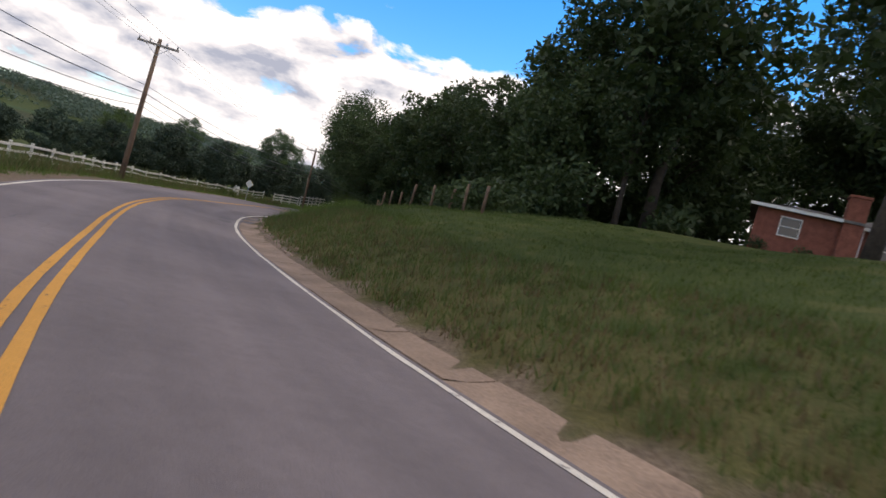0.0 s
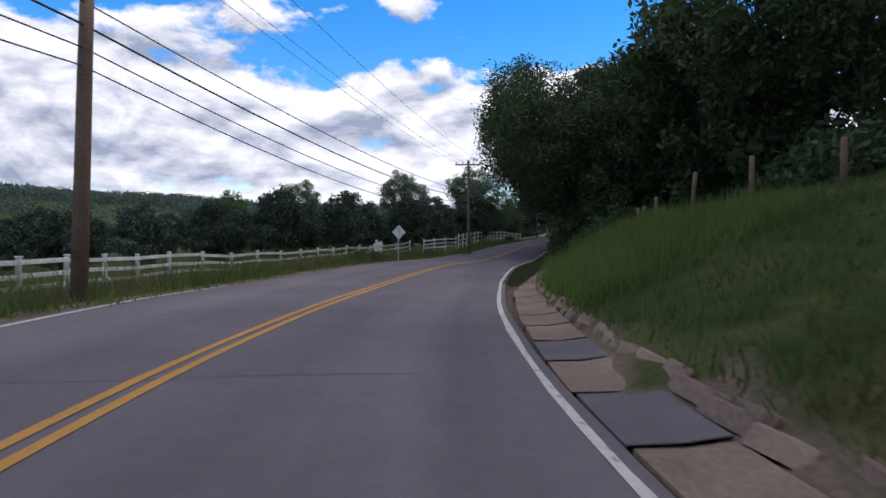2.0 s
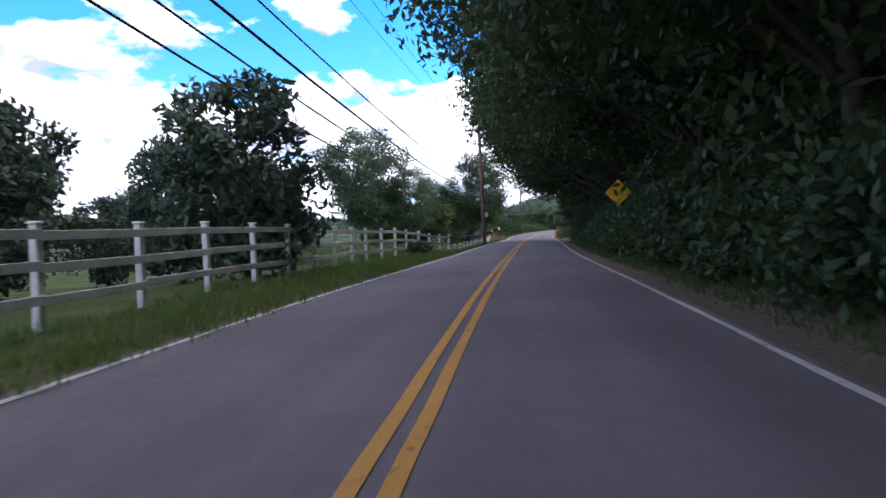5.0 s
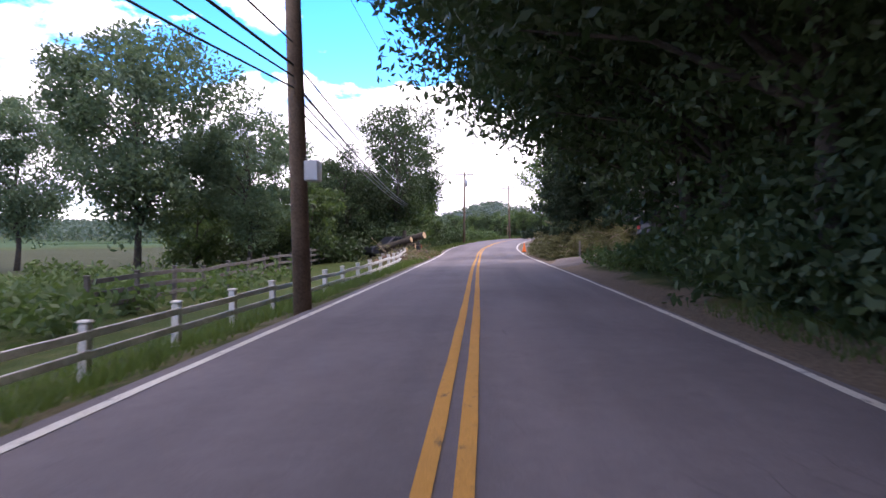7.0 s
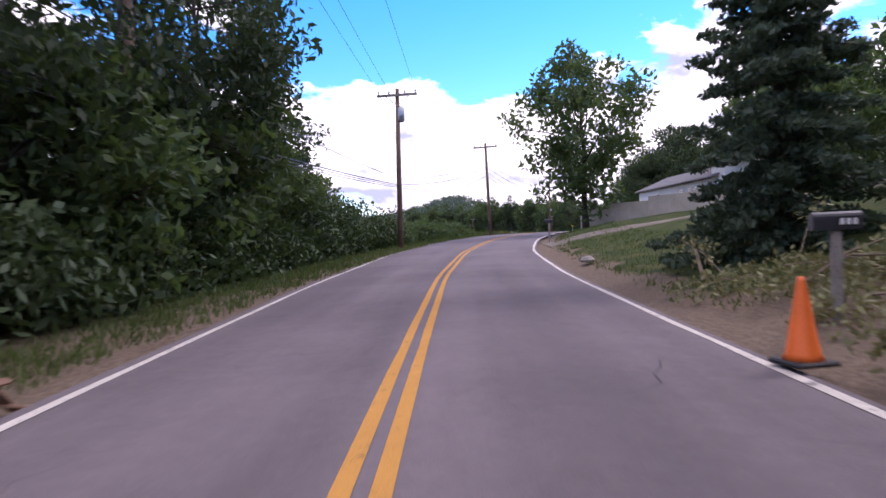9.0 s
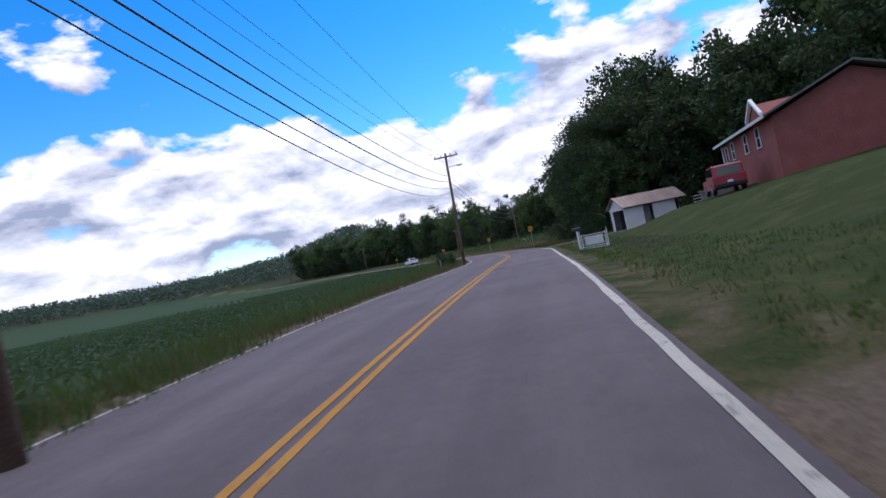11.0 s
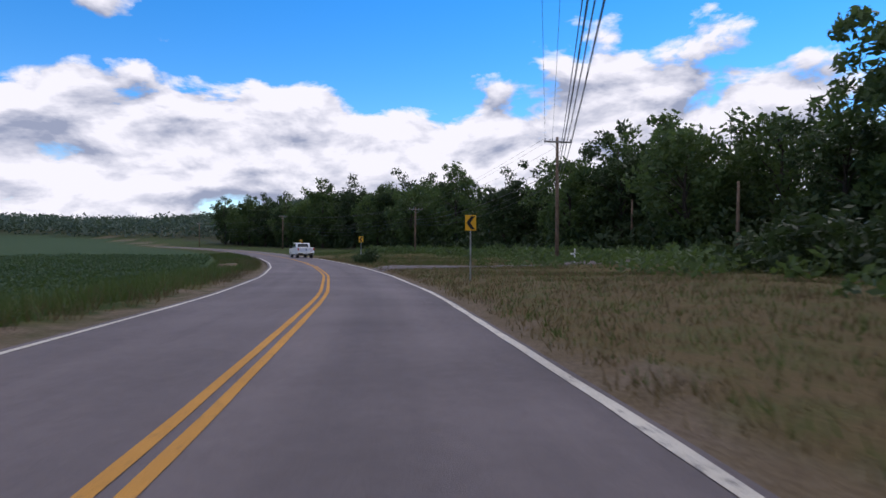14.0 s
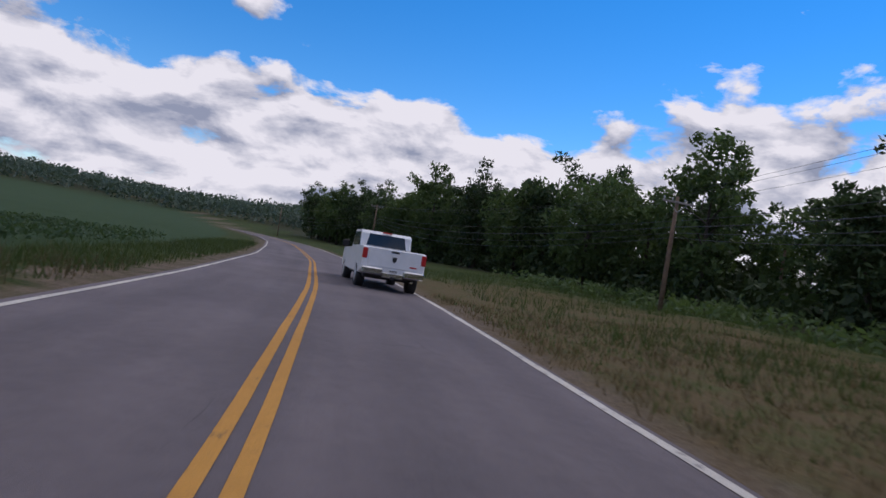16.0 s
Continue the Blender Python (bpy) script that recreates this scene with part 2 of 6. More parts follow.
LEAF_PALE = leaf_material("pale_green_leaves", (0.044, 0.074, 0.044), (0.112, 0.155, 0.088), (0.13, 0.19, 0.08))
NEEDLE = leaf_material("blue_green_needles", (0.034, 0.056, 0.036), (0.096, 0.135, 0.086), (0.08, 0.12, 0.06), 0.3)
# the belt's bluish haze is put into this leaf colour
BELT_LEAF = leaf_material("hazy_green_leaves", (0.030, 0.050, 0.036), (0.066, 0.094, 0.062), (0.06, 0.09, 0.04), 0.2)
PINE_NEEDLE = leaf_material("dark_pine_needles", (0.022, 0.040, 0.022), (0.062, 0.096, 0.048), (0.05, 0.08, 0.03), 0.2)
# paler and bluer than near leaves: distance haze is mixed into the colour
HAZY_FAR_LEAF = leaf_material("haze_tinted_woods_leaves", (0.052, 0.080, 0.066), (0.110, 0.148, 0.112), (0.09, 0.13, 0.06), 0.3)
BRUSH_LEAF = leaf_material("wilted_leaves", (0.090, 0.102, 0.040), (0.26, 0.255, 0.12), (0.16, 0.15, 0.05), 0.25)
BLADE = leaf_material("grass_blades", (0.033, 0.055, 0.014), (0.080, 0.114, 0.031), (0.10, 0.14, 0.025), 0.3)
LUSH_BLADE = leaf_material("lush_grass_blades", (0.046, 0.078, 0.017), (0.12, 0.17, 0.042), (0.13, 0.18, 0.034), 0.35)
DRY_BLADE = leaf_material("dry_grass_blades", (0.085, 0.062, 0.029), (0.175, 0.13, 0.062), (0.12, 0.09, 0.04), 0.25)
CROP_LEAF = leaf_material("soybean_leaves", (0.034, 0.066, 0.034), (0.076, 0.124, 0.062), (0.09, 0.14, 0.03), 0.3)
BLACK = plain("black_rubber", (0.018, 0.018, 0.02), 0.7)
DARK_METAL = plain("dark_metal", (0.05, 0.05, 0.055), 0.45, 0.6)
STEEL = plain("galvanised_steel", (0.42, 0.43, 0.44), 0.45, 0.7)
CHROME = plain("chrome", (0.75, 0.75, 0.77), 0.18, 1.0)
CAR_WHITE = plain("white_car_paint", (0.78, 0.78, 0.80), 0.25)
CAR_RED = plain("dark_red_car_paint", (0.28, 0.022, 0.024), 0.3)
CAR_DARK = plain("dark_blue_car_paint", (0.02, 0.023, 0.035), 0.3)
TAIL_RED = plain("red_lamp_plastic", (0.45, 0.02, 0.02), 0.3)
CONE_ORANGE = plain("orange_plastic", (0.85, 0.16, 0.02), 0.55)
SIGN_YELLOW = plain("yellow_sign_sheet", (0.85, 0.45, 0.02), 0.45)
SIGN_BLACK = plain("black_sign_sheet", (0.015, 0.015, 0.015), 0.5)
SIGN_BACK = plain("bare_aluminium_sheet", (0.5, 0.5, 0.5), 0.4, 0.8)
BRICK = material("red_brick", (0.16, 0.055, 0.04), (0.30, 0.115, 0.08), 0.9, 3.0, 18.0, 0.5)
RED_WALL = material("faded_red_painted_wall", (0.23, 0.075, 0.064), (0.33, 0.115, 0.095), 0.85, 1.2, 12.0, 0.3)
SIDING_GREY = material("grey_siding", (0.20, 0.195, 0.19), (0.28, 0.27, 0.265), 0.7, 1.0, 12.0, 0.1)
SIDING_WHITE = material("white_siding", (0.58, 0.58, 0.57), (0.74, 0.74, 0.73), 0.7, 1.0, 12.0, 0.15)
TAN_WALL = material("tan_garden_wall", (0.36, 0.31, 0.24), (0.52, 0.46, 0.37), 0.9, 1.0, 14.0, 0.4)
SHINGLE = material("grey_shingles", (0.10, 0.095, 0.095), (0.20, 0.19, 0.185), 0.95, 2.0, 16.0, 0.5)
TIN_ROOF = material("rusty_pinkish_tin_roof", (0.30, 0.22, 0.19), (0.48, 0.37, 0.33), 0.6, 0.8, 14.0, 0.2, metal=0.2)
TRIM_WHITE = plain("white_trim_paint", (0.75, 0.75, 0.74), 0.5)
SHUTTER = plain("dark_shutter_paint", (0.045, 0.03, 0.03), 0.6)
INSIDE_SHADE = plain("inside_shade_black", (0.02, 0.02, 0.02), 0.9)
STONE = material("pale_stone", (0.22, 0.21, 0.19), (0.44, 0.42, 0.39), 0.9, 2.0, 20.0, 0.7, vary=0.2)
DIRT = material("brown_dirt", (0.085, 0.06, 0.042), (0.19, 0.14, 0.10), 0.95, 1.0, 18.0, 0.8, object_space=False)

GLASS = bpy.data.materials.new("window_glass")
GLASS.use_nodes = True
_b = GLASS.node_tree.nodes["Principled BSDF"]
_b.inputs["Base Color"].default_value, _b.inputs["Roughness"].default_value = (0.02, 0.025, 0.03, 1), 0.06
_b.inputs["Specular IOR Level"].default_value = 0.6


def ground_material():
    """Grass, dry grass, bare dirt, crop rows and forest litter, mixed by what grows where."""
    m = bpy.data.materials.new("ground_cover")
    m.use_nodes = True
    n, l = m.node_tree.nodes, m.node_tree.links
    b = n["Principled BSDF"]
    b.inputs["Roughness"].default_value, b.inputs["Specular IOR Level"].default_value = 0.95, 0.1
    g = n.new("ShaderNodeNewGeometry")

    def noise_of(scale, detail=4.0, rough=0.55):
        t = n.new("ShaderNodeTexNoise")
        t.inputs["Scale"].default_value, t.inputs["Detail"].default_value, t.inputs["Roughness"].default_value = scale, detail, rough
        l.new(g.outputs["Position"], t.inputs["Vector"])
        return t.outputs[0]

    def ramp_of(value, a, c, lo=0.3, hi=0.7):
        r = n.new("ShaderNodeValToRGB")
        r.color_ramp.elements[0].position, r.color_ramp.elements[1].position = lo, hi
        r.color_ramp.elements[0].color, r.color_ramp.elements[1].color = (*a, 1), (*c, 1)
        l.new(value, r.inputs[0])
        return r.outputs[0]

    def blend(fac, a, c):
        x = n.new("ShaderNodeMix")
        x.data_type = "RGBA"
        l.new(fac, x.inputs[0])
        l.new(a, x.inputs[6])
        l.new(c, x.inputs[7])
        return x.outputs[2]

    def attr(name, wobble):
        a = n.new("ShaderNodeAttribute")
        a.attribute_name = name
        s, t = n.new("ShaderNodeMath"), n.new("ShaderNodeMath")
        s.operation, t.operation, t.use_clamp = "ADD", "MULTIPLY_ADD", True
        l.new(a.outputs["Fac"], s.inputs[0])
        l.new(wobble, s.inputs[1])
        l.new(s.outputs[0], t.inputs[0])
        t.inputs[1].default_value, t.inputs[2].default_value = 2.5, -1.75
        return t.outputs[0]

    wide, mid, tiny = noise_of(0.12, 3), noise_of(1.1, 5), noise_of(14.0, 4, 0.7)
    grass = blend(wide, ramp_of(mid, (0.024, 0.039, 0.010), (0.048, 0.068, 0.017)), ramp_of(tiny, (0.027, 0.042, 0.010), (0.066, 0.085, 0.024)))
    grass = blend(ramp_of(noise_of(0.55, 5, 0.65), (0, 0, 0), (0.75, 0.75, 0.75), 0.52, 0.72), grass, ramp_of(tiny, (0.075, 0.074, 0.027), (0.13, 0.115, 0.046)))
    dry = ramp_of(tiny, (0.072, 0.052, 0.025), (0.16, 0.118, 0.060), 0.25, 0.75)
    dry = blend(ramp_of(mid, (0, 0, 0), (0.8, 0.8, 0.8), 0.45, 0.65), dry, ramp_of(tiny, (0.054, 0.064, 0.020), (0.11, 0.11, 0.040)))
    dirt = ramp_of(tiny, (0.085, 0.062, 0.045), (0.22, 0.17, 0.125), 0.25, 0.75)
    litter = ramp_of(tiny, (0.024, 0.030, 0.014), (0.060, 0.062, 0.030))
    crop = ramp_of(tiny, (0.026, 0.050, 0.022), (0.058, 0.092, 0.040), 0.25, 0.75)
    col = blend(attr("dry", mid), grass, dry)
    col = blend(attr("crop", mid), col, crop)
    col = blend(attr("litter", mid), col, litter)
    col = blend(attr("dirt", mid), col, dirt)
    l.new(col, b.inputs["Base Color"])
    bp = n.new("ShaderNodeBump")
    bp.inputs["Strength"].default_value, bp.inputs["Distance"].default_value = 0.9, 0.05
    l.new(tiny, bp.inputs["Height"])
    l.new(bp.outputs[0], b.inputs["Normal"])
    return m


GROUND = ground_material()


# ---- building blocks ----
class Shape:
    """Collects vertices and faces for one mesh."""

    def __init__(self):
        self.v, self.f = [], []

    def add(self, verts, faces):
        k = len(self.v)
        self.v.extend(tuple(p) for p in verts)
        self.f.extend(tuple(i + k for i in q) for q in faces)
        return self

    def box(self, x0, x1, y0, y1, z0, z1, c=0.0, m=None):
        """A box with its edges chamfered by c."""
        cx, cy, cz, hx, hy, hz = (x0 + x1) / 2, (y0 + y1) / 2, (z0 + z1) / 2, (x1 - x0) / 2, (y1 - y0) / 2, (z1 - z0) / 2
        c = min(c, hx * 0.9, hy * 0.9, hz * 0.9)
        if c <= 0:
            vs = [(cx + sx * hx, cy + sy * hy, cz + sz * hz) for sz in (-1, 1) for sy in (-1, 1) for sx in (-1, 1)]
            fs = [(0, 2, 3, 1), (4, 5, 7, 6), (0, 1, 5, 4), (2, 6, 7, 3), (0, 4, 6, 2), (1, 3, 7, 5)]
        else:
            vs, ids = [], {}
            for sx in (-1, 1):
                for sy in (-1, 1):
                    for sz in (-1, 1):
                        for a in range(3):
                            h = [hx - c, hy - c, hz - c]
                            h[a] += c
                            ids[sx, sy, sz, a] = len(vs)
                            vs.append((cx + sx * h[0], cy + sy * h[1], cz + sz * h[2]))
            fs = []
            for s in (-1, 1):
                o = [(-1, -1), (1, -1), (1, 1), (-1, 1)]
                q = [[ids[s, a, b, 0] for a, b in o], [ids[a, s, b, 1] for a, b in o], [ids[a, b, s, 2] for a, b in o]]
                fs += [q[0] if s > 0 else q[0][::-1], q[1][::-1] if s > 0 else q[1], q[2] if s > 0 else q[2][::-1]]
            for a in (-1, 1):
                for b in (-1, 1):
                    for k, (i, j) in enumerate(((1, 2), (0, 2), (0, 1))):
                        key = [0, 0, 0]
                        out = []
                        for e, w in ((-1, i), (1, i), (1, j), (-1, j)):
                            key[k], key[i], key[j] = e, a, b
                            out.append(ids[(*key, w)])
                        fs.append(out if (a * b > 0) == (k != 1) else out[::-1])
                    for s in (-1, 1):
                        t = [ids[a, b, s, 0], ids[a, b, s, 1], ids[a, b, s, 2]]
                        fs.append(t if a * b * s > 0 else t[::-1])
        if m is not None:
            vs = [m @ Vector(p) for p in vs]
        return self.add(vs, fs)

    def tube(self, points, radii, n=8, cap=True):
        pts = [Vector(p) for p in points]
        rings = []
        for i, p in enumerate(pts):
            d = (pts[min(i + 1, len(pts) - 1)] - pts[max(i - 1, 0)]).normalized()
            u = d.orthogonal().normalized() if abs(d.z) > 0.9 else d.cross(Vector((0, 0, 1))).normalized()
            w = d.cross(u)
            rings.append([p + (u * math.cos(a) + w * math.sin(a)) * radii[i] for a in (2 * math.pi * k / n for k in range(n))])
        vs = [q for r in rings for q in r]
        fs = [(i * n + k, i * n + (k + 1) % n, (i + 1) * n + (k + 1) % n, (i + 1) * n + k) for i in range(len(pts) - 1) for k in range(n)]
        if cap:
            fs += [tuple(range(n))[::-1], tuple(range(len(vs) - n, len(vs)))]
        return self.add(vs, fs)

    def prism(self, outline, y0, y1, m=None):
        """An outline in x and z, pushed from y0 to y1."""
        n = len(outline)
        vs = [(x, y0, z) for x, z in outline] + [(x, y1, z) for x, z in outline]
        fs = [tuple(range(n)), tuple(range(2 * n - 1, n - 1, -1))] + [((i + 1) % n, i, n + i, n + (i + 1) % n) for i in range(n)]
        if m is not None:
            vs = [m @ Vector(p) for p in vs]
        return self.add(vs, fs)

    def mesh(self, name, mat, smooth=False):
        me = bpy.data.meshes.new(name)
        me.from_pydata(self.v, [], self.f)
        me.materials.append(mat)
        if smooth:
            me.polygons.foreach_set("use_smooth", [True] * len(me.polygons))
        me.update()
        return me


def part(name, shape, mat, parent=None, label="", smooth=False):
    me = shape if isinstance(shape, bpy.types.Mesh) else shape.mesh(name, mat, smooth)
    ob = new(name, me)
    if parent is not None:
        ob.parent = parent
    if label:
        tagged(ob, label)
    return ob


def thing(name, label, category, m=None, group="", kind=""):
    ob = new(name)
    if m is not None:
        ob.matrix_world = m
    return tagged(ob, label, category, group, kind)


def array_mesh(name, verts, faces, mat, width=4):
    """A mesh straight from arrays (faces all of one width)."""
    me = bpy.data.meshes.new(name)
    nv, nf = len(verts), len(faces)
    me.vertices.add(nv)
    me.vertices.foreach_set("co", np.asarray(verts, np.float32).ravel())
    me.loops.add(nf * width)
    me.loops.foreach_set("vertex_index", np.asarray(faces, np.int32).ravel())
    me.polygons.add(nf)
    me.polygons.foreach_set("loop_start", np.arange(0, nf * width, width, dtype=np.int32))
    me.update(calc_edges=True)
    me.materials.append(mat)
    return me


# ---- the road's line and the lie of the land ----
LINE = [(14, -60), (10, -38), (5.87, -20), (2.41, -8), (-0.44, 0), (-2.45, 3.7), (-4.59, 8.8), (-6.31, 13), (-8.11, 17.3), (-9.99, 22.4), (-11.95, 30), (-12.85, 38), (-13.2, 47), (-13.08, 56.2), (-12.33, 69), (-11.42, 82),
        (-10.23, 95), (-8.95, 107.6), (-7.5, 120.5), (-5.82, 134), (-4.13, 148.2), (-2.55, 160.5), (-1.22, 171), (0.55, 183), (2.96, 195), (6.52, 207), (11.81, 220.5), (18.43, 235.3), (22.26, 244.1), (30.03, 261.6), (35.73, 277), (39.53, 290.5),
        (42.66, 304.3), (45.42, 319.7), (47.05, 333.7), (47.82, 348), (47.93, 361.4), (47.36, 376), (45.98, 395), (43.62, 415), (40.2, 440), (35.4, 465), (28, 495), (19, 530), (8, 570), (-6, 620), (-40, 720), (-120, 900)]
RISE = [(-60, 3), (-20, 1.18), (0, -0.16), (7, -0.55), (13, -0.86), (19, -1.13), (26, -1.19), (34, -1.33), (43, -1.71), (53, -1.7), (73, -2.3), (84, -2.2), (94, -1.95), (114, -1.87), (134, -1.59), (150, -1.49), (167, -1.5),
        (180, -1.22), (192, -0.97), (205, -0.48), (217, -0.16), (230, 0.08), (244, -0.07), (271, -0.43), (301, -0.67), (330, -0.94), (358, -0.98), (400, -0.83), (475, -0.3), (570, 0.3), (900, 0.5)]
_ly, _lx = np.array([p[1] for p in LINE], float), np.array([p[0] for p in LINE], float)
_ry, _rz = np.array([p[0] for p in RISE], float), np.array([p[1] for p in RISE], float)


def smooth_table(ky, kv, step=1.0, passes=30):
    y = np.arange(-60, 900.01, step)
    v = np.interp(y, ky, kv)
    for _ in range(passes):
        v[1:-1] = (v[:-2] + 2 * v[1:-1] + v[2:]) / 4
    return y, v


TY, TX = smooth_table(_ly, _lx, passes=8)
_, TZ = smooth_table(_ry, _rz, passes=60)
TS = np.gradient(TX, TY)


def line_x(u):
    return np.interp(u, TY, TX)


def road_z(u):
    return np.interp(u, TY, TZ)


def spot(u, d):
    """The place d metres to the right of the centre line at u along the road."""
    s = np.interp(u, TY, TS)
    k = 1 / np.sqrt(1 + s * s)
    return line_x(u) + d * k, u - d * s * k


def to_road(x, y):
    """u and d of a place."""
    u = np.array(y, float)
    for _ in range(5):
        s = np.interp(u, TY, TS)
        u = np.clip(0.5 * u + 0.5 * ((y + (x - line_x(u)) * s + s * s * u) / (1 + s * s)), -60, 900)
    s = np.interp(u, TY, TS)
    return u, (x - line_x(u) - s * (y - u)) / np.sqrt(1 + s * s)


def heading(u):
    """Degrees by which the road turns left of +y."""
    return -math.degrees(math.atan(float(np.interp(u, TY, TS))))


# heights above the road, by the distance from its centre line, at places along it
RD = np.array([0, 3.4, 4.3, 5.5, 8, 12, 20, 40, 80, 200, 600])
RIGHT = [(-60, (0, 0, .02, .3, 1.0, 2.0, 3.4, 5.5, 8, 10, 8)), (12, (0, 0, -.02, .35, 1.25, 2.4, 4.0, 6.8, 9, 11, 8)), (25, (0, 0, -.02, .5, 1.6, 2.9, 4.2, 7.0, 9, 11, 8)),
         (50, (0, 0, -.10, .32, 1.8, 3.1, 4.5, 7.0, 9, 11, 8)), (62, (0, 0, -.1, -.05, 1.2, 2.6, 4.5, 7.5, 10, 12, 8)), (80, (0, 0, -.05, 0, .8, 2.0, 4.2, 7, 10, 12, 8)),
         (125, (0, 0, -.05, .05, .5, 1.5, 3.2, 6, 9, 11, 8)), (140, (0, 0, -.02, .02, .25, 1.2, 2.6, 5, 8, 10, 8)), (158, (0, 0, 0, .1, .5, 1.7, 3.0, 5, 8, 10, 8)),
         (192, (0, 0, -.02, .15, .7, 1.5, 2.4, 4.5, 8, 10, 8)), (207, (0, 0, -.02, .35, .8, 1.2, 1.7, 4, 8, 10, 8)), (219, (0, 0, -.05, .15, .6, 1.0, 1.6, 4, 9, 12, 10)), (236, (0, 0, -.1, -.25, -.1, .9, 1.8, 4.0, 9, 12, 8)),
         (256, (0, 0, -.1, -.4, -.1, 1.15, 2.0, 3.8, 9, 12, 8)), (266, (0, 0, -.05, -.1, .0, .2, .7, 2.5, 7, 10, 8)), (295, (0, 0, -.05, -.15, -.2, -.2, 0, 1.0, 3, 6, 6)),
         (320, (0, 0, -.02, .05, .2, .25, .25, .3, .3, 1, 3)), (360, (0, 0, -.05, -.1, -.15, -.05, .2, .3, .3, 1, 3)), (900, (0, 0, -.05, -.2, -.3, -.3, -.3, -.3, 0, 1, 3))]
LEFT = [(-60, (0, 0, -.05, -.2, -.7, -1.3, -2.4, -4.5, -7, -10, -12)), (30, (0, 0, -.04, -.2, -.5, -.85, -1.9, -4.2, -6.5, -9, -12)), (62, (0, 0, -.03, -.15, -.5, -.9, -1.8, -3.6, -5.5, -8, -10)),
        (84, (0, 0, -.02, -.05, -.3, -.8, -1.6, -3, -5, -7, -9)), (100, (0, 0, .0, .06, -.05, -.5, -1.2, -2.2, -4, -6, -8)), (116, (0, 0, .0, .0, -.2, -.6, -1.2, -2.1, -4, -6, -8)), (130, (0, -.08, -.46, -.72, -.98, -1.15, -1.6, -2.3, -4, -6, -8)), (146, (0, -.08, -.48, -.74, -.96, -1.05, -1.5, -2.2, -3.5, -5.5, -7.5)),
        (158, (0, -.04, -.30, -.50, -.68, -.85, -1.3, -2.0, -3, -5, -7)), (168, (0, 0, -.02, -.1, -.4, -.7, -1.2, -2.0, -3, -5, -7)), (185, (0, 0, -.02, -.05, -.2, -.4, -.7, -1.2, -2, -3, -5)),
        (230, (0, 0, -.03, -.12, -.3, -.3, -.3, -.3, -.3, -.5, -1)), (900, (0, 0, -.03, -.15, -.35, -.3, -.2, -.1, .2, 1, 1))]


def profile(rows, u, d):
    us = np.array([r[0] for r in rows], float)
    tab = np.array([r[1] for r in rows], float)
    k = np.clip(np.searchsorted(us, u) - 1, 0, len(us) - 2)
    w = np.clip((u - us[k]) / (us[k + 1] - us[k]), 0, 1)
    w = w * w * (3 - 2 * w)
    j = np.clip(np.searchsorted(RD, d) - 1, 0, len(RD) - 2)
    q = np.clip((d - RD[j]) / (RD[j + 1] - RD[j]), 0, 1)
    a = tab[k, j] * (1 - q) + tab[k, j + 1] * q
    b = tab[k + 1, j] * (1 - q) + tab[k + 1, j + 1] * q
    return a * (1 - w) + b * w


def hills(x, y):
    """The far wooded ridges round the valley."""
    r = np.hypot(x + 10, y - 170)
    a = np.arctan2(x + 10, y - 170)
    up = np.clip((r - 380) / 500, 0, 1)
    crest = 29 + 5 * np.sin(3.1 * a + 0.6) + 3.5 * np.sin(7.3 * a + 2.0) + 2 * np.sin(17 * a)
    side = 1 / (1 + np.exp((a - 0.16) * 14))          # high on the left of the road, low ahead and on the right
    behind = 1 / (1 + np.exp((np.abs(a) - 2.0) * 6))
    crest = crest * (1 - 0.42 * np.exp(-((a + 0.12) / 0.24) ** 2) + 0.14 / (1 + np.exp((a + 0.55) * 14)))
    crest = crest + 44 * np.exp(-((a - 0.17) / 0.07) ** 2)          # the wooded hill ahead of the second bend
    return up * up * (3 - 2 * up) * crest * (0.22 + 0.78 * side * behind)


def land(x, y):
    x, y = np.atleast_1d(np.asarray(x, float)), np.atleast_1d(np.asarray(y, float))
    u, d = to_road(x, y)
    z = road_z(u) + np.where(d >= 0, profile(RIGHT, u, np.abs(d)), profile(LEFT, u, np.abs(d)))
    far = np.clip((np.abs(d) - 5) / 10, 0, 1)
    z = z + far * (0.18 * np.sin(x * 0.31 + 1.3 * np.sin(y * 0.17)) * np.sin(y * 0.23 + 0.7) + 0.07 * np.sin(x * 1.1 + y * 0.9))
    return z + hills(x, y)


def ground_at(x, y):
    return float(land(x, y)[0])


def on_land(u, d, dz=0.0):
    x, y = spot(u, d)
    return Vector((float(x), float(y), ground_at(x, y) + dz))


def stand(u, d, turn=0.0, dz=0.0, tilt=0.0):
    """A pose standing on the ground, turned with the road."""
    p = on_land(u, d, dz)
    return pose(p.x, p.y, p.z, 0, tilt, heading(u) + turn)


def axis_steps(lo, hi, step, reach, grow=1.22):
    mid = list(np.arange(lo, hi + 1e-6, step))
    a, b, s, t = [], [], step, step
    while mid[-1] + sum(b) < reach:
        s *= grow
        b.append(s)
    while mid[0] - sum(a) > -reach:
        t *= grow
        a.append(t)
    return np.array(list(mid[0] - np.cumsum(a))[::-1] + mid + list(mid[-1] + np.cumsum(b)))


def gutter_edge(u):
    """The road-side edge of the concrete gutter, from the centre line."""
    return np.interp(u, (-8, 2, 14, 30, 43, 46.8, 50, 58, 66), (3.78, 3.78, 3.64, 3.78, 3.86, 4.14, 4.40, 4.72, 5.0))


def gutter_width(u):
    return np.interp(u, (-8, 40, 47, 66), (0.74, 0.70, 0.38, 0.36))


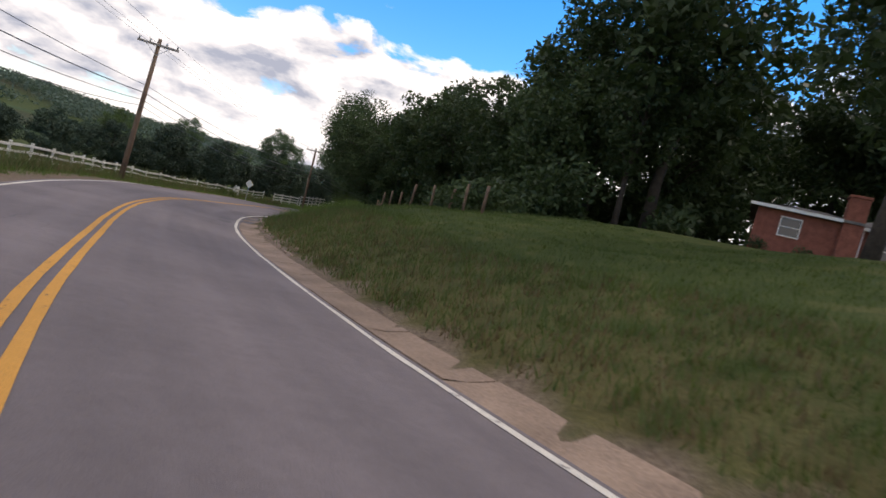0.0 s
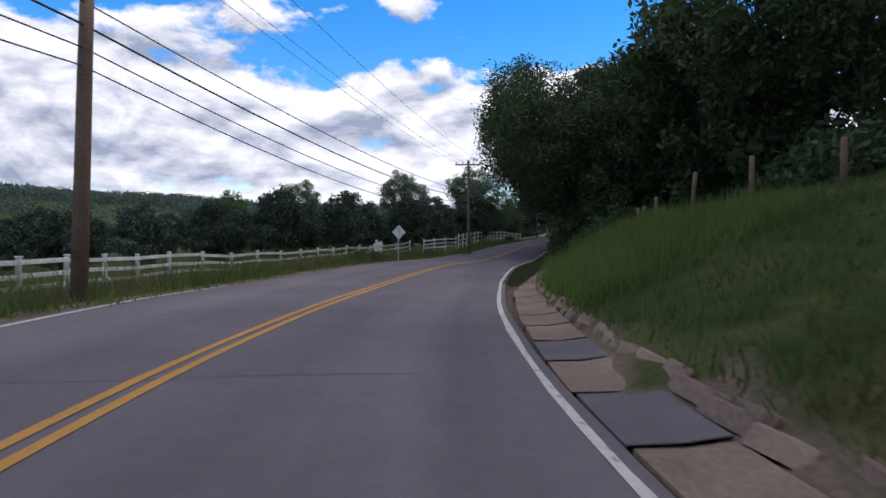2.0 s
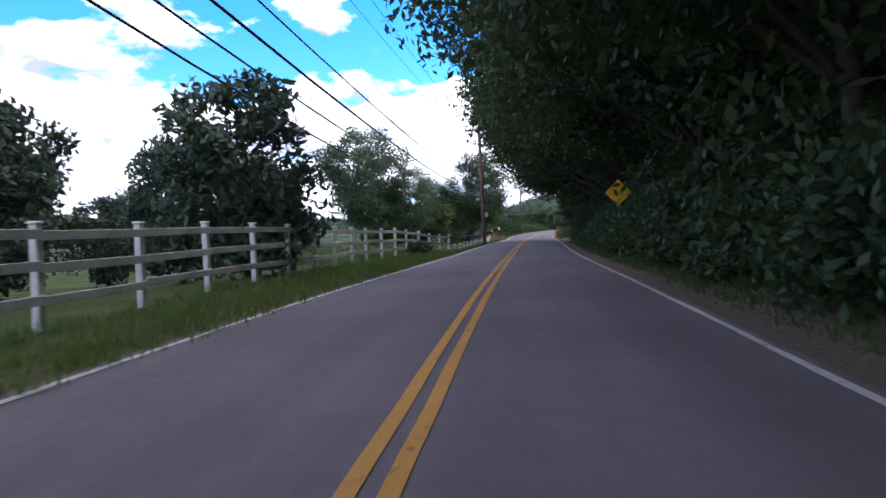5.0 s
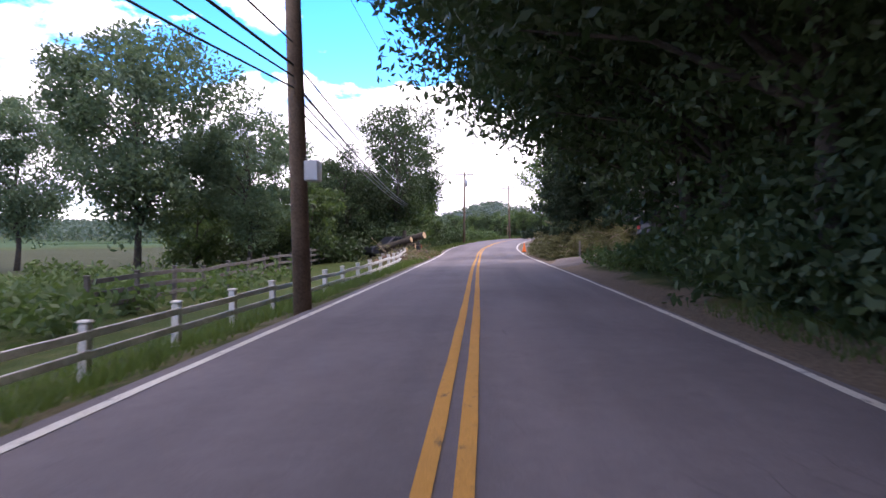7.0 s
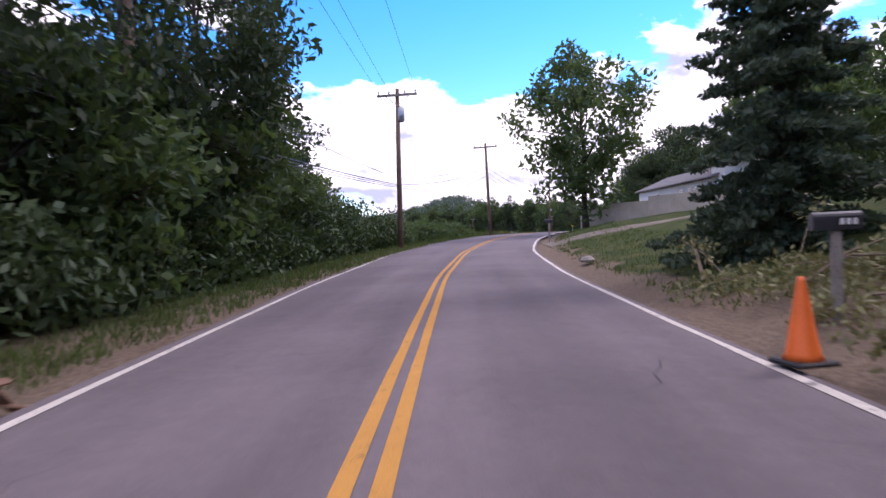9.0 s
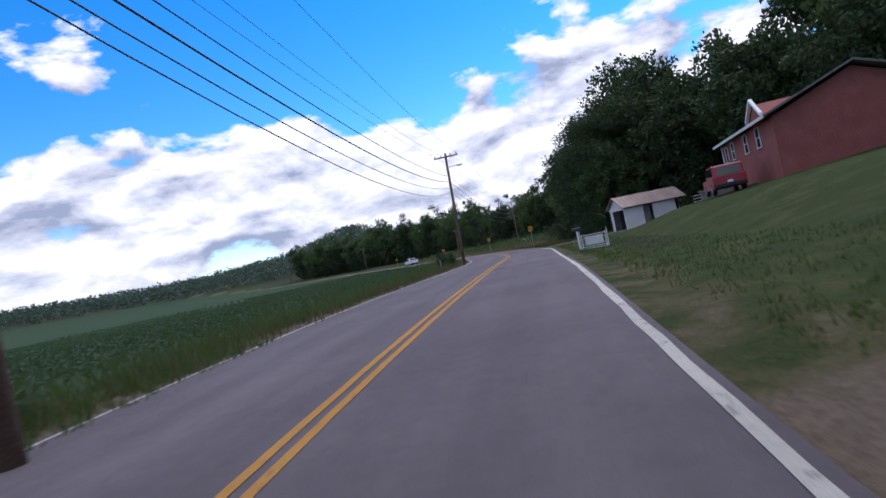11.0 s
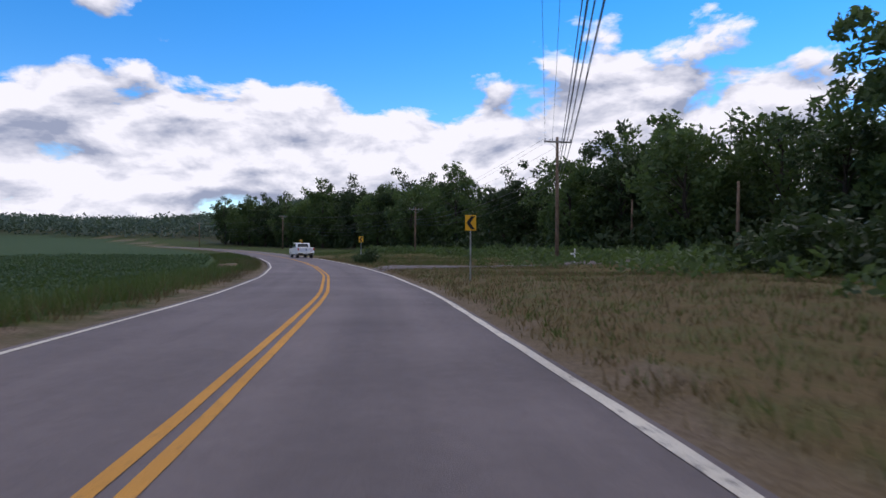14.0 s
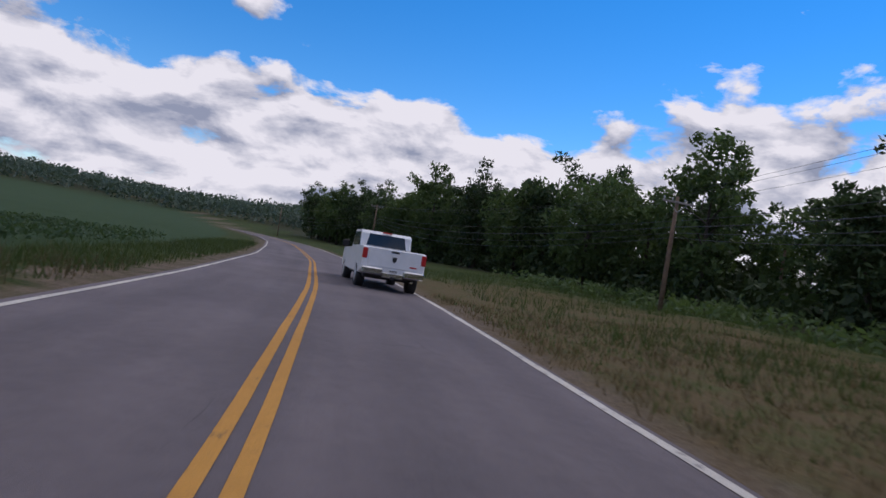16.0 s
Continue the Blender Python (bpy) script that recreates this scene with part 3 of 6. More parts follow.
def build_ground():
    xs, ys = axis_steps(-45, 95, 0.8, 3200), axis_steps(-14, 440, 1.0, 3400)
    X, Y = np.meshgrid(xs, ys)
    x, y = X.ravel(), Y.ravel()
    z = land(x, y)
    u, d = to_road(x, y)
    bed = np.where(u < 66, gutter_edge(u) + gutter_width(u) + 0.1, 4.4)          # the ground lies lower under road and gutter
    z = z - np.where((d > np.where(u > 205, -4.45, -3.75)) & (d < bed), 0.14, 0.0)
    nx, ny = len(xs), len(ys)
    i = (np.arange(ny - 1)[:, None] * nx + np.arange(nx - 1)[None]).ravel()
    me = array_mesh("ground", np.stack([x, y, z], -1), np.stack([i, i + 1, i + nx + 1, i + nx], -1), GROUND)
    me.polygons.foreach_set("use_smooth", [True] * len(me.polygons))

    def ease(v, a, b):
        return np.clip((v - a) / (b - a), 0, 1)

    dry = ease(u, 278, 305) * (1 - ease(u, 385, 410)) * (1 - ease(d, 13, 24)) * (d > 3) + 0.35 * (np.abs(d) < 5) * (u < 880) + 0.25 * (d < 0) * (u < 60)
    dry = np.maximum(dry, 0.45 * (d > 4) * (u < 30) * (1 - ease(d, 5, 14)))
    dirt = (np.where(np.abs(d) < 4.6, 0.62, 0) * (u < 300) * np.where(((u > 222) & (u < 284) & (d > 0)) | ((u > 70) & (u < 160) & (d < 0)), 0.25, 1.0) + 0.5 * (np.abs(d) < 4.6) * np.where(((u > 70) & (u < 160) & (d < 0)) | ((u > 222) & (u < 284) & (d > 0)), 0.2, 1.0)) * (u < 880)
    dirt = np.maximum(dirt, 0.75 * np.exp(-((u - 66) / 7) ** 2) * (d > 4.5) * (d < 9))
    dirt = np.maximum(dirt, 0.6 * np.exp(-((u - 175) / 6) ** 2) * (d < -3) * (d > -8))
    dirt = np.maximum(dirt, 0.7 * np.exp(-((u - 173) / 5) ** 2) * (d > 4.5) * (d < 8))
    crop = ease(-d, 7.5, 9.5) * ease(u, 212, 228) * (1 - ease(-d, 260, 300))
    crop = np.maximum(crop, 0.8 * ease(-d, 90, 110) * (u < 190))
    litter = ease(d, 4.8, 7) * ease(u, 66, 74) * (1 - ease(u, 130, 138)) + ease(d, 16, 22) * ease(u, 26, 40) * (1 - ease(u, 130, 150))
    litter = np.maximum(litter, ease(-d, 6.5, 9) * ease(u, 172, 180) * (1 - ease(u, 208, 216)))
    litter = np.maximum(litter, ease(d, 26, 32) * (u > 225) * (1 - ease(d, 90, 120)))
    litter = np.maximum(litter, 0.8 * np.exp(-((d - 7.0) / 0.9) ** 2) * ease(u, 234, 242) * (1 - ease(u, 262, 268)))      # the ditch by the lawn
    far = np.hypot(x + 10, y - 170)
    wild = ease(far, 430, 640) * (0.55 + 0.45 * np.sin(x * 0.013 + 2 * np.sin(y * 0.009)) * np.sin(y * 0.011 + 1.0) + ease(far, 640, 760))
    litter = np.maximum(litter, wild)
    for name, val in (("dry", dry), ("dirt", dirt), ("crop", crop), ("litter", litter)):
        at = me.attributes.new(name, "FLOAT", "POINT")
        at.data.foreach_set("value", np.clip(val, 0, 1).astype(np.float32))
    tagged(new("ground", me), "rolling grassy valley ground with verges, fields and wood floor", "ground", kind="structure")


build_ground()


def ribbon(name, mat, u0, u1, d0, d1, lift, label, category="road", parent=None, step=1.0, wobble=0.0, kind="structure"):
    us = np.arange(u0, u1 + 1e-6, step)
    rnd = np.random.RandomState(17)
    a = (d0(us) if callable(d0) else d0) + wobble * (rnd.rand(len(us)) - 0.5)
    b = (d1(us) if callable(d1) else d1) + wobble * (rnd.rand(len(us)) - 0.5)
    cols = 17 if np.max(b - a) > 4 else 2
    rows = []
    for k in range(cols):
        d = a + (b - a) * k / (cols - 1)
        x, y = spot(us, d)
        crown = -0.05 * (d / 3.8) ** 2
        rows.append(np.stack([x, y, road_z(us) + crown + lift], -1))
    v = np.stack(rows, 1).reshape(-1, 3)
    n = len(us)
    i = (np.arange(n - 1)[:, None] * cols + np.arange(cols - 1)[None]).ravel()
    me = array_mesh(name, v, np.stack([i, i + 1, i + cols + 1, i + cols], -1), mat)
    me.polygons.foreach_set("use_smooth", [True] * len(me.polygons))
    tr = np.stack([np.stack([a + (b - a) * k / (cols - 1), us * 0.045, us * 0.0], -1) for k in range(cols)], 1).reshape(-1, 3)
    me.attributes.new("track", "FLOAT_VECTOR", "POINT").data.foreach_set("vector", tr.astype(np.float32).ravel())
    ob = new(name, me)
    if parent is not None:
        ob.parent = parent
    else:
        tagged(ob, label, category, kind=kind)
    return ob


EDGE_U = [-60, 2, 14, 30, 38, 58, 115, 170, 200, 235, 262, 312, 358, 900]
MID = [0.0, 0.0, -0.05, 0.15, 0.1, 0.05, 0.08, -0.08, 0.0, 0.18, 0.2, 0.22, 0.05, 0.0]
OUT_R = [3.5, 3.62, 3.52, 3.62, 3.5, 3.27, 3.15, 3.21, 3.05, 3.31, 3.5, 3.47, 3.41, 3.8]
OUT_L = [-3.23, -3.23, -2.8, -3.02, -3.86, -3.95, -2.83, -2.96, -3.83, -3.9, -3.39, -2.98, -3.03, -3.3]


def edge(table, off):
    inward = 0.4 if table is OUT_L else 0.0          # the far lane narrows along the pasture
    return lambda u: np.interp(u, EDGE_U, table) + off + inward * np.exp(-((u - 145) / 18) ** 2)


def PAINT(u):
    """Half the width of the near edge line: broader along the field."""
    return np.interp(u, (-60, 180, 240, 900), (0.05, 0.05, 0.068, 0.068))


road = ribbon("road", ASPHALT, -60, 890, edge(OUT_L, -0.22), edge(OUT_R, 0.15), 0.0, "two-lane worn grey asphalt country road", "road")
for lo, hi in ((-0.16, -0.05), (0.05, 0.16)):
    ribbon("yellow_line", YELLOW, -60, 890, edge(MID, lo), edge(MID, hi), 0.006, "", parent=road, wobble=0.012)
ribbon("white_line", WHITE_PAINT, -60, 890, edge(OUT_L, -0.055), edge(OUT_L, 0.055), 0.006, "", parent=road, wobble=0.02)
ribbon("white_line", WHITE_PAINT, -60, 890, lambda u: edge(OUT_R, 0.0)(u) - PAINT(u), lambda u: edge(OUT_R, 0.0)(u) + PAINT(u), 0.006, "", parent=road, wobble=0.03)


# ---- trees ----
def leaf_cloud(rng, centres, radii, per, size, flat=1.0, droop=0.0):
    """Small leaf quads scattered through clumps: arrays of vertices and faces."""
    n = len(centres) * per
    c = np.repeat(np.asarray(centres, float), per, 0)
    r = np.repeat(np.asarray(radii, float), per)
    v = rng.normal(size=(n, 3))
    v /= np.linalg.norm(v, axis=1)[:, None]
    v *= (rng.rand(n) ** 0.45)[:, None]
    v[:, 2] *= flat
    p = c + v * r[:, None]
    a = rng.normal(size=(n, 3))
    a[:, 2] -= droop
    a /= np.linalg.norm(a, axis=1)[:, None]
    b = np.cross(a, rng.normal(size=(n, 3)))
    b /= np.linalg.norm(b, axis=1)[:, None]
    s = size * (0.6 + 0.8 * rng.rand(n))[:, None]
    q = np.stack([p - a * s, p + b * s * 0.45, p + a * s, p - b * s * 0.45], 1).reshape(-1, 3)
    return q, np.arange(4 * n).reshape(-1, 4)


def tree_parts(seed, height, spread, clear, leaf, size=0.16, clumps=70, per=60, trunk_r=0.22, lean=0.0, top_heavy=0.0, open_crown=0.0, reach=0.0):
    """The meshes of one broad-leaved tree: a forked, tapered trunk with limbs, and a crown of leaf clumps."""
    rng = np.random.RandomState(seed)
    wood = Shape()
    bend = [Vector((lean * (i / 6) ** 2 * height * 0.2 + 0.12 * rng.randn(), 0.12 * rng.randn(), height * 0.82 * i / 6)) for i in range(7)]
    bend[0] = Vector((0, 0, -0.4))
    wood.tube(bend, [trunk_r * (1.25 if i == 0 else 1 - 0.13 * i) for i in range(7)], 9)
    cs, rs = [], []
    z0, z1 = height * clear, height
    mid, half = (z0 + z1) / 2, (z1 - z0) / 2
    while len(cs) < clumps:
        q = rng.uniform(-1, 1, 3)
        l2 = np.linalg.norm(q)
        if l2 > 1 or l2 < 0.35 + 0.3 * open_crown:
            continue
        wide = 1 + top_heavy * q[2]
        wob = 1 + 0.22 * math.sin(3 * math.atan2(q[1], q[0]) + seed) + 0.12 * math.sin(5 * q[2] + seed * 1.7)
        axis = bend[min(6, max(0, int((mid + q[2] * half) / (height * 0.82) * 6)))]
        cs.append((axis.x + reach + q[0] * spread * wide * wob, axis.y + q[1] * spread * wide * wob, mid + q[2] * half))
        rs.append(spread * (0.20 + 0.16 * rng.rand()))
    order = rng.permutation(len(cs))[: 16 + int(10 * open_crown)]
    for k in order:
        e = Vector(cs[k])
        f = min(0.95, max(0.25, (e.z - spread * 0.55) / (height * 0.82)))
        i = f * 6
        s = bend[int(i)].lerp(bend[min(6, int(i) + 1)], i - int(i))
        m1 = s.lerp(e, 0.5) + Vector((0.25 * rng.randn(), 0.25 * rng.randn(), spread * 0.12))
        r = trunk_r * 0.42 * (1.1 - 0.6 * f)
        wood.tube([s, m1, e], [r, r * 0.6, r * 0.2], 5, False)
    v, f = leaf_cloud(rng, cs, rs, per, size, 0.8)
    return wood.mesh("trunk", BARK, True), array_mesh("crown", v, f, leaf)


def conifer_parts(seed, height, spread, leaf, trunk_r=0.2, per=26, size=0.30, start=0.06, taper=0.85, droop=0.22, gap=0.42, flat=0.35):
    """A conifer: straight trunk and whorls of drooping boughs that shorten upwards."""
    rng = np.random.RandomState(seed)
    wood = Shape().tube([(0, 0, -0.4), (0.05, 0, height * 0.5), (0, 0.05, height)], [trunk_r, trunk_r * 0.6, 0.02], 8)
    cs, rs = [], []
    z = height * start
    while z < height * 0.985:
        f = (z - height * start) / (height * (1 - start))
        length = spread * (1 - f) ** taper * (0.85 + 0.3 * rng.rand()) + 0.15
        k = 8 if f < 0.7 else 5
        a0 = rng.rand() * 6.28
        for j in range(k):
            a = a0 + 6.283 * j / k + 0.25 * rng.randn()
            L = length * (0.75 + 0.45 * rng.rand())
            zb = z + gap * 0.9 * (rng.rand() - 0.5)
            tip = Vector((math.cos(a) * L, math.sin(a) * L, zb - droop * L * (0.7 + 0.6 * rng.rand())))
            wood.tube([(0, 0, zb), tip], [0.035, 0.008], 4, False)
            m = max(2, int(L / 0.5))
            for i in range(1, m + 1):
                q = i / m
                cs.append((tip.x * q, tip.y * q, zb + (tip.z - zb) * q))
                rs.append(0.20 + 0.30 * (1 - abs(q - 0.6)))
        z += gap + 0.25 * rng.rand() * (1 - f)
    v, f = leaf_cloud(rng, cs, rs, per, size, flat, 0.3)
    return wood.mesh("trunk", BARK, True), array_mesh("crown", v, f, leaf)


KINDS = {}
OVER = ("over_oak", "over_ash")                     # these lean out over the lane


def kind_of_tree(key, meshes):
    KINDS[key] = meshes


kind_of_tree("oak", tree_parts(11, 13.5, 4.6, 0.12, LEAF_DARK, 0.25, 120, 72, 0.28))
kind_of_tree("maple", tree_parts(23, 14.5, 4.3, 0.10, LEAF_DARK, 0.24, 120, 72, 0.24, 0.3))
kind_of_tree("ash", tree_parts(37, 16.0, 3.9, 0.20, LEAF_DARK, 0.22, 110, 66, 0.24, -0.2, 0.15, 0.4))
kind_of_tree("edge_oak", tree_parts(11, 13.5, 4.6, 0.06, LEAF_DARK, 0.14, 130, 150, 0.28))
kind_of_tree("edge_maple", tree_parts(23, 14.5, 4.3, 0.05, LEAF_DARK, 0.135, 130, 150, 0.24, 0.3))
kind_of_tree("over_oak", tree_parts(13, 14.5, 4.3, 0.30, LEAF_DARK, 0.13, 145, 120, 0.22, -0.7, 0.0, 0.0, -3.2))
kind_of_tree("over_ash", tree_parts(19, 15.5, 4.0, 0.26, LEAF_DARK, 0.125, 140, 120, 0.20, -0.6, 0.15, 0.3, -2.9))
kind_of_tree("high_oak", tree_parts(29, 14.0, 4.2, 0.24, LEAF_DARK, 0.14, 120, 120, 0.22))
kind_of_tree("gappy", tree_parts(61, 15.0, 4.0, 0.16, LEAF_DARK, 0.15, 84, 120, 0.2, 0.1, 0.1, 0.8))
kind_of_tree("elm", tree_parts(41, 12.0, 4.0, 0.10, LEAF_MID, 0.21, 110, 70, 0.22, 0.2, 0.2))
kind_of_tree("airy", tree_parts(59, 13.0, 4.1, 0.16, LEAF_PALE, 0.14, 120, 190, 0.19, 0.1, 0.15, 0.6))
kind_of_tree("bush_tree", tree_parts(67, 7.0, 3.0, 0.0, LEAF_MID, 0.19, 80, 64, 0.12))
kind_of_tree("far_oak", tree_parts(71, 14.0, 4.8, 0.04, LEAF_MID, 0.31, 80, 62, 0.28))
kind_of_tree("far_maple", tree_parts(73, 15.5, 4.2, 0.05, LEAF_DARK, 0.31, 80, 62, 0.26, 0.2))
kind_of_tree("far_ash", tree_parts(79, 17.0, 4.0, 0.10, LEAF_MID, 0.31, 80, 62, 0.26, 0.0, 0.15, 0.2))
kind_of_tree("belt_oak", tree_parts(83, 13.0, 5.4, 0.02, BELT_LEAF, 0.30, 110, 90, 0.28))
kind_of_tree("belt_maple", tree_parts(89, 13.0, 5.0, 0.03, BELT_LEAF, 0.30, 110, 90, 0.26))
kind_of_tree("spruce", conifer_parts(5, 10.0, 2.35, NEEDLE, 0.16, 90, 0.10, 0.03, 0.85, 0.28, 0.40))
kind_of_tree("pine", conifer_parts(97, 12.5, 3.7, PINE_NEEDLE, 0.22, 90, 0.115, 0.17, 0.42, 0.14, 0.5, 0.8))

TREE_LABEL = {"high_oak": "tall dark leafy tree with a clear trunk", "gappy": "tall dark tree with sky showing through its crown", "edge_oak": "tall dark green tree leafed to the ground", "edge_maple": "tall leafy tree at the corner of the wood", "over_oak": "dark green tree with boughs reaching over the road", "over_ash": "tall leafy tree leaning out over the road", "oak": "tall dark green broad-leaved tree with a dense crown", "maple": "tall dark green leafy tree at the wood's edge", "ash": "tall slender leafy tree with gaps in its crown",
              "elm": "broad leafy green tree with a rounded crown", "airy": "pale airy tree with thin foliage and visible limbs", "bush_tree": "low bushy leafy tree branched to the ground",
              "far_oak": "broad dense green tree standing in a belt", "far_maple": "tall dark green tree in a closed tree line", "far_ash": "tall green tree rising over the tree line", "belt_oak": "broad green tree in a hazy pasture belt", "belt_maple": "round green tree in a hazy pasture belt", "spruce": "dark blue-green spruce with drooping boughs", "pine": "dark green pine with long drooping boughs"}
_trng = random.Random(4)


def tree(key, u, d, scale=1.0, tall=1.0, group=""):
    p = on_land(u, d, -0.1)
    trunk, crown = KINDS[key]
    ob = thing("conifer" if key in ("spruce", "pine") else "tree", TREE_LABEL[key], "tree", group=group)
    part("trunk", trunk, BARK, ob)
    part("crown", crown, LEAF_MID, ob)
    s = scale * (0.92 + 0.16 * _trng.random())
    ob.matrix_world = pose(p.x, p.y, p.z, 2 * _trng.random() - 1, 2 * _trng.random() - 1, heading(u) + 50 * _trng.random() - 25 if key in OVER else 360 * _trng.random()) @ Matrix.Diagonal((s, s, s * tall, 1))
    return ob


# the wood beside the first bends, over the lane and up the bank
for u, d, k, s in [(69, 9.4, "edge_maple", 0.95), (73, 8.2, "edge_oak", 0.95), (76, 8.2, "edge_maple", 1.0), (81, 7.0, "edge_oak", 1.05), (86, 7.6, "ash", 1.0), (91, 7.0, "edge_maple", 1.05), (97, 7.4, "edge_oak", 1.05),
                   (103, 7.2, "edge_maple", 1.0), (107, 8.2, "edge_oak", 1.1), (115, 8.2, "ash", 1.05), (121, 7.4, "edge_maple", 1.0), (127, 7.8, "edge_oak", 1.0), (132, 7.0, "edge_maple", 0.9), (137, 6.6, "edge_oak", 0.8), (142, 8.0, "elm", 0.8), (73, 7.2, "over_oak", 0.95), (78, 6.5, "over_ash", 1.0), (85, 5.6, "over_oak", 1.0), (94, 5.6, "over_ash", 1.0), (102, 5.6, "over_oak", 1.0), (107, 6.2, "over_ash", 1.0), (117, 5.6, "over_oak", 1.0), (123, 5.6, "over_oak", 1.1), (128, 5.4, "over_ash", 1.1), (133, 5.3, "over_oak", 1.1), (138, 5.8, "over_oak", 0.95), (141, 6.0, "over_ash", 1.1), (144.5, 6.3, "over_oak", 1.2), (147.2, 6.8, "over_oak", 1.05)]:
    tree(k, u, d, s, group="trees of the roadside wood")
for u, d, k, s in [(20, 33, "ash", 1.1), (24, 31, "oak", 0.9), (28, 28, "maple", 0.85), (33, 24, "ash", 0.8), (38, 21, "oak", 0.8), (43, 20, "maple", 0.75), (48, 19, "oak", 0.8), (53, 17, "ash", 0.78), (58, 15, "maple", 0.8),
                   (63, 13, "oak", 0.95), (69, 13, "maple", 1.0), (77, 14, "ash", 1.05), (84, 14, "oak", 1.0), (92, 14, "maple", 1.1), (100, 14, "oak", 1.0), (108, 15, "ash", 1.1), (117, 14, "maple", 1.1), (125, 15, "oak", 1.0),
                   (16, 40, "oak", 1.2), (10, 44, "maple", 1.2), (4, 50, "ash", 1.2), (30, 36, "oak", 0.9), (40, 29, "maple", 0.85), (50, 27, "oak", 0.85), (60, 24, "ash", 1.1), (72, 22, "oak", 1.1), (88, 23, "maple", 1.1),
                   (104, 24, "oak", 1.1), (120, 24, "ash", 1.1), (135, 22, "maple", 1.0), (-2, 42, "oak", 1.15), (14, 22, "ash", 1.05), (3, 31, "maple", 1.0), (35, 44, "oak", 1.2), (55, 38, "maple", 1.2)]:
    x, y = spot(u, d)
    if x > 0.46 * y and math.hypot(x, y) < 44:        # the open lawn before the brick house
        continue
    tree(k, u, d, s, group="trees of the hillside wood")
for x, y, k, s in ((13.9, 37.0, "ash", 1.5), (9.6, 44.0, "ash", 1.0), (11.2, 42.5, "ash", 1.4), (17.2, 21.8, "ash", 1.25), (30.0, 45.0, "ash", 1.3), (31, 41, "ash", 1.0), (34, 33, "maple", 1.0), (24, 52, "oak", 1.0), (40, 48, "maple", 1.1), (36, 58, "oak", 1.1)):
    u, d = to_road(np.array([float(x)]), np.array([float(y)]))
    tree(k, float(u[0]), float(d[0]), s, group="trees about the brick house")
# pasture trees beside the fence
for u, d, k, s in [(160, -21, "airy", 1.2), (164, -15.5, "airy", 0.92), (178, -44, "airy", 1.25), (156, -33, "elm", 0.75), (170, -13, "bush_tree", 1.0), (175, -19, "bush_tree", 1.15), (166, -20, "bush_tree", 0.9), (140, -52, "airy", 1.0), (128, -60, "elm", 0.9), (150, -44, "elm", 0.8)]:
    tree(k, u, d, s, group="pasture trees")
for u, d, k, s in [(180, -15, "elm", 0.8), (177.5, -7.6, "gappy", 0.85), (183, -8.2, "gappy", 1.0), (188, -8.6, "gappy", 0.95), (193, -10.0, "gappy", 0.85), (198, -11.0, "bush_tree", 1.0), (203, -11, "bush_tree", 0.8), (181, -13.5, "oak", 0.6), (187, -14.5, "oak", 0.55), (193, -15, "maple", 0.5), (175.5, -11.5, "edge_oak", 0.75), (185.5, -7.4, "bush_tree", 0.9), (191, -8.0, "bush_tree", 0.8), (180, -7.6, "bush_tree", 0.9),
                   (178, -25, "airy", 1.0), (205, -17, "bush_tree", 1.0)]:
    tree(k, u, d, s, group="trees of the left-hand thicket")
# about the houses
tree("pine", 164.5, 7.2, 0.9)
tree("pine", 171, 11.5, 0.95)
tree("spruce", 181, 7.7, 0.98)
tree("spruce", 186, 20.0, 1.3)
for x, y, k, s in ((24, 176, "oak", 0.85), (18, 178, "maple", 0.75), (30, 172, "oak", 0.9)):
    u, d = to_road(np.array([float(x)]), np.array([float(y)]))
    tree(k, float(u[0]), float(d[0]), s, group="trees behind the grey house")
for u, d, k, s in [(216.5, 5.9, "elm", 1.22), (216, 20, "far_oak", 0.8), (208, 28, "far_ash", 0.95), (200, 33, "far_maple", 0.95), (190, 36, "far_oak", 0.9), (178, 33, "far_maple", 0.9), (166, 32, "oak", 1.0), (160, 26, "maple", 0.9), (150, 27, "ash", 0.9),
                   (226, 26, "far_oak", 0.9), (222, 36, "far_maple", 1.0), (158, 16.5, "elm", 0.75), (150, 19, "maple", 0.8), (143, 17, "oak", 0.85), (138, 12, "edge_maple", 0.8), (143, 6.8, "edge_oak", 0.95), (147, 9.5, "edge_maple", 0.9), (149, 10.5, "edge_oak", 0.95), (150, 14, "edge_oak", 0.95), (136, 18, "oak", 1.0), (141, 25, "ash", 1.1), (150.6, 9.0, "high_oak", 0.95), (148.8, 12.0, "high_oak", 1.0), (152.6, 11.0, "high_oak", 1.0), (149.6, 7.6, "over_ash", 0.9), (156.5, 13.0, "high_oak", 0.9)]:
    tree(k, u, d, s)
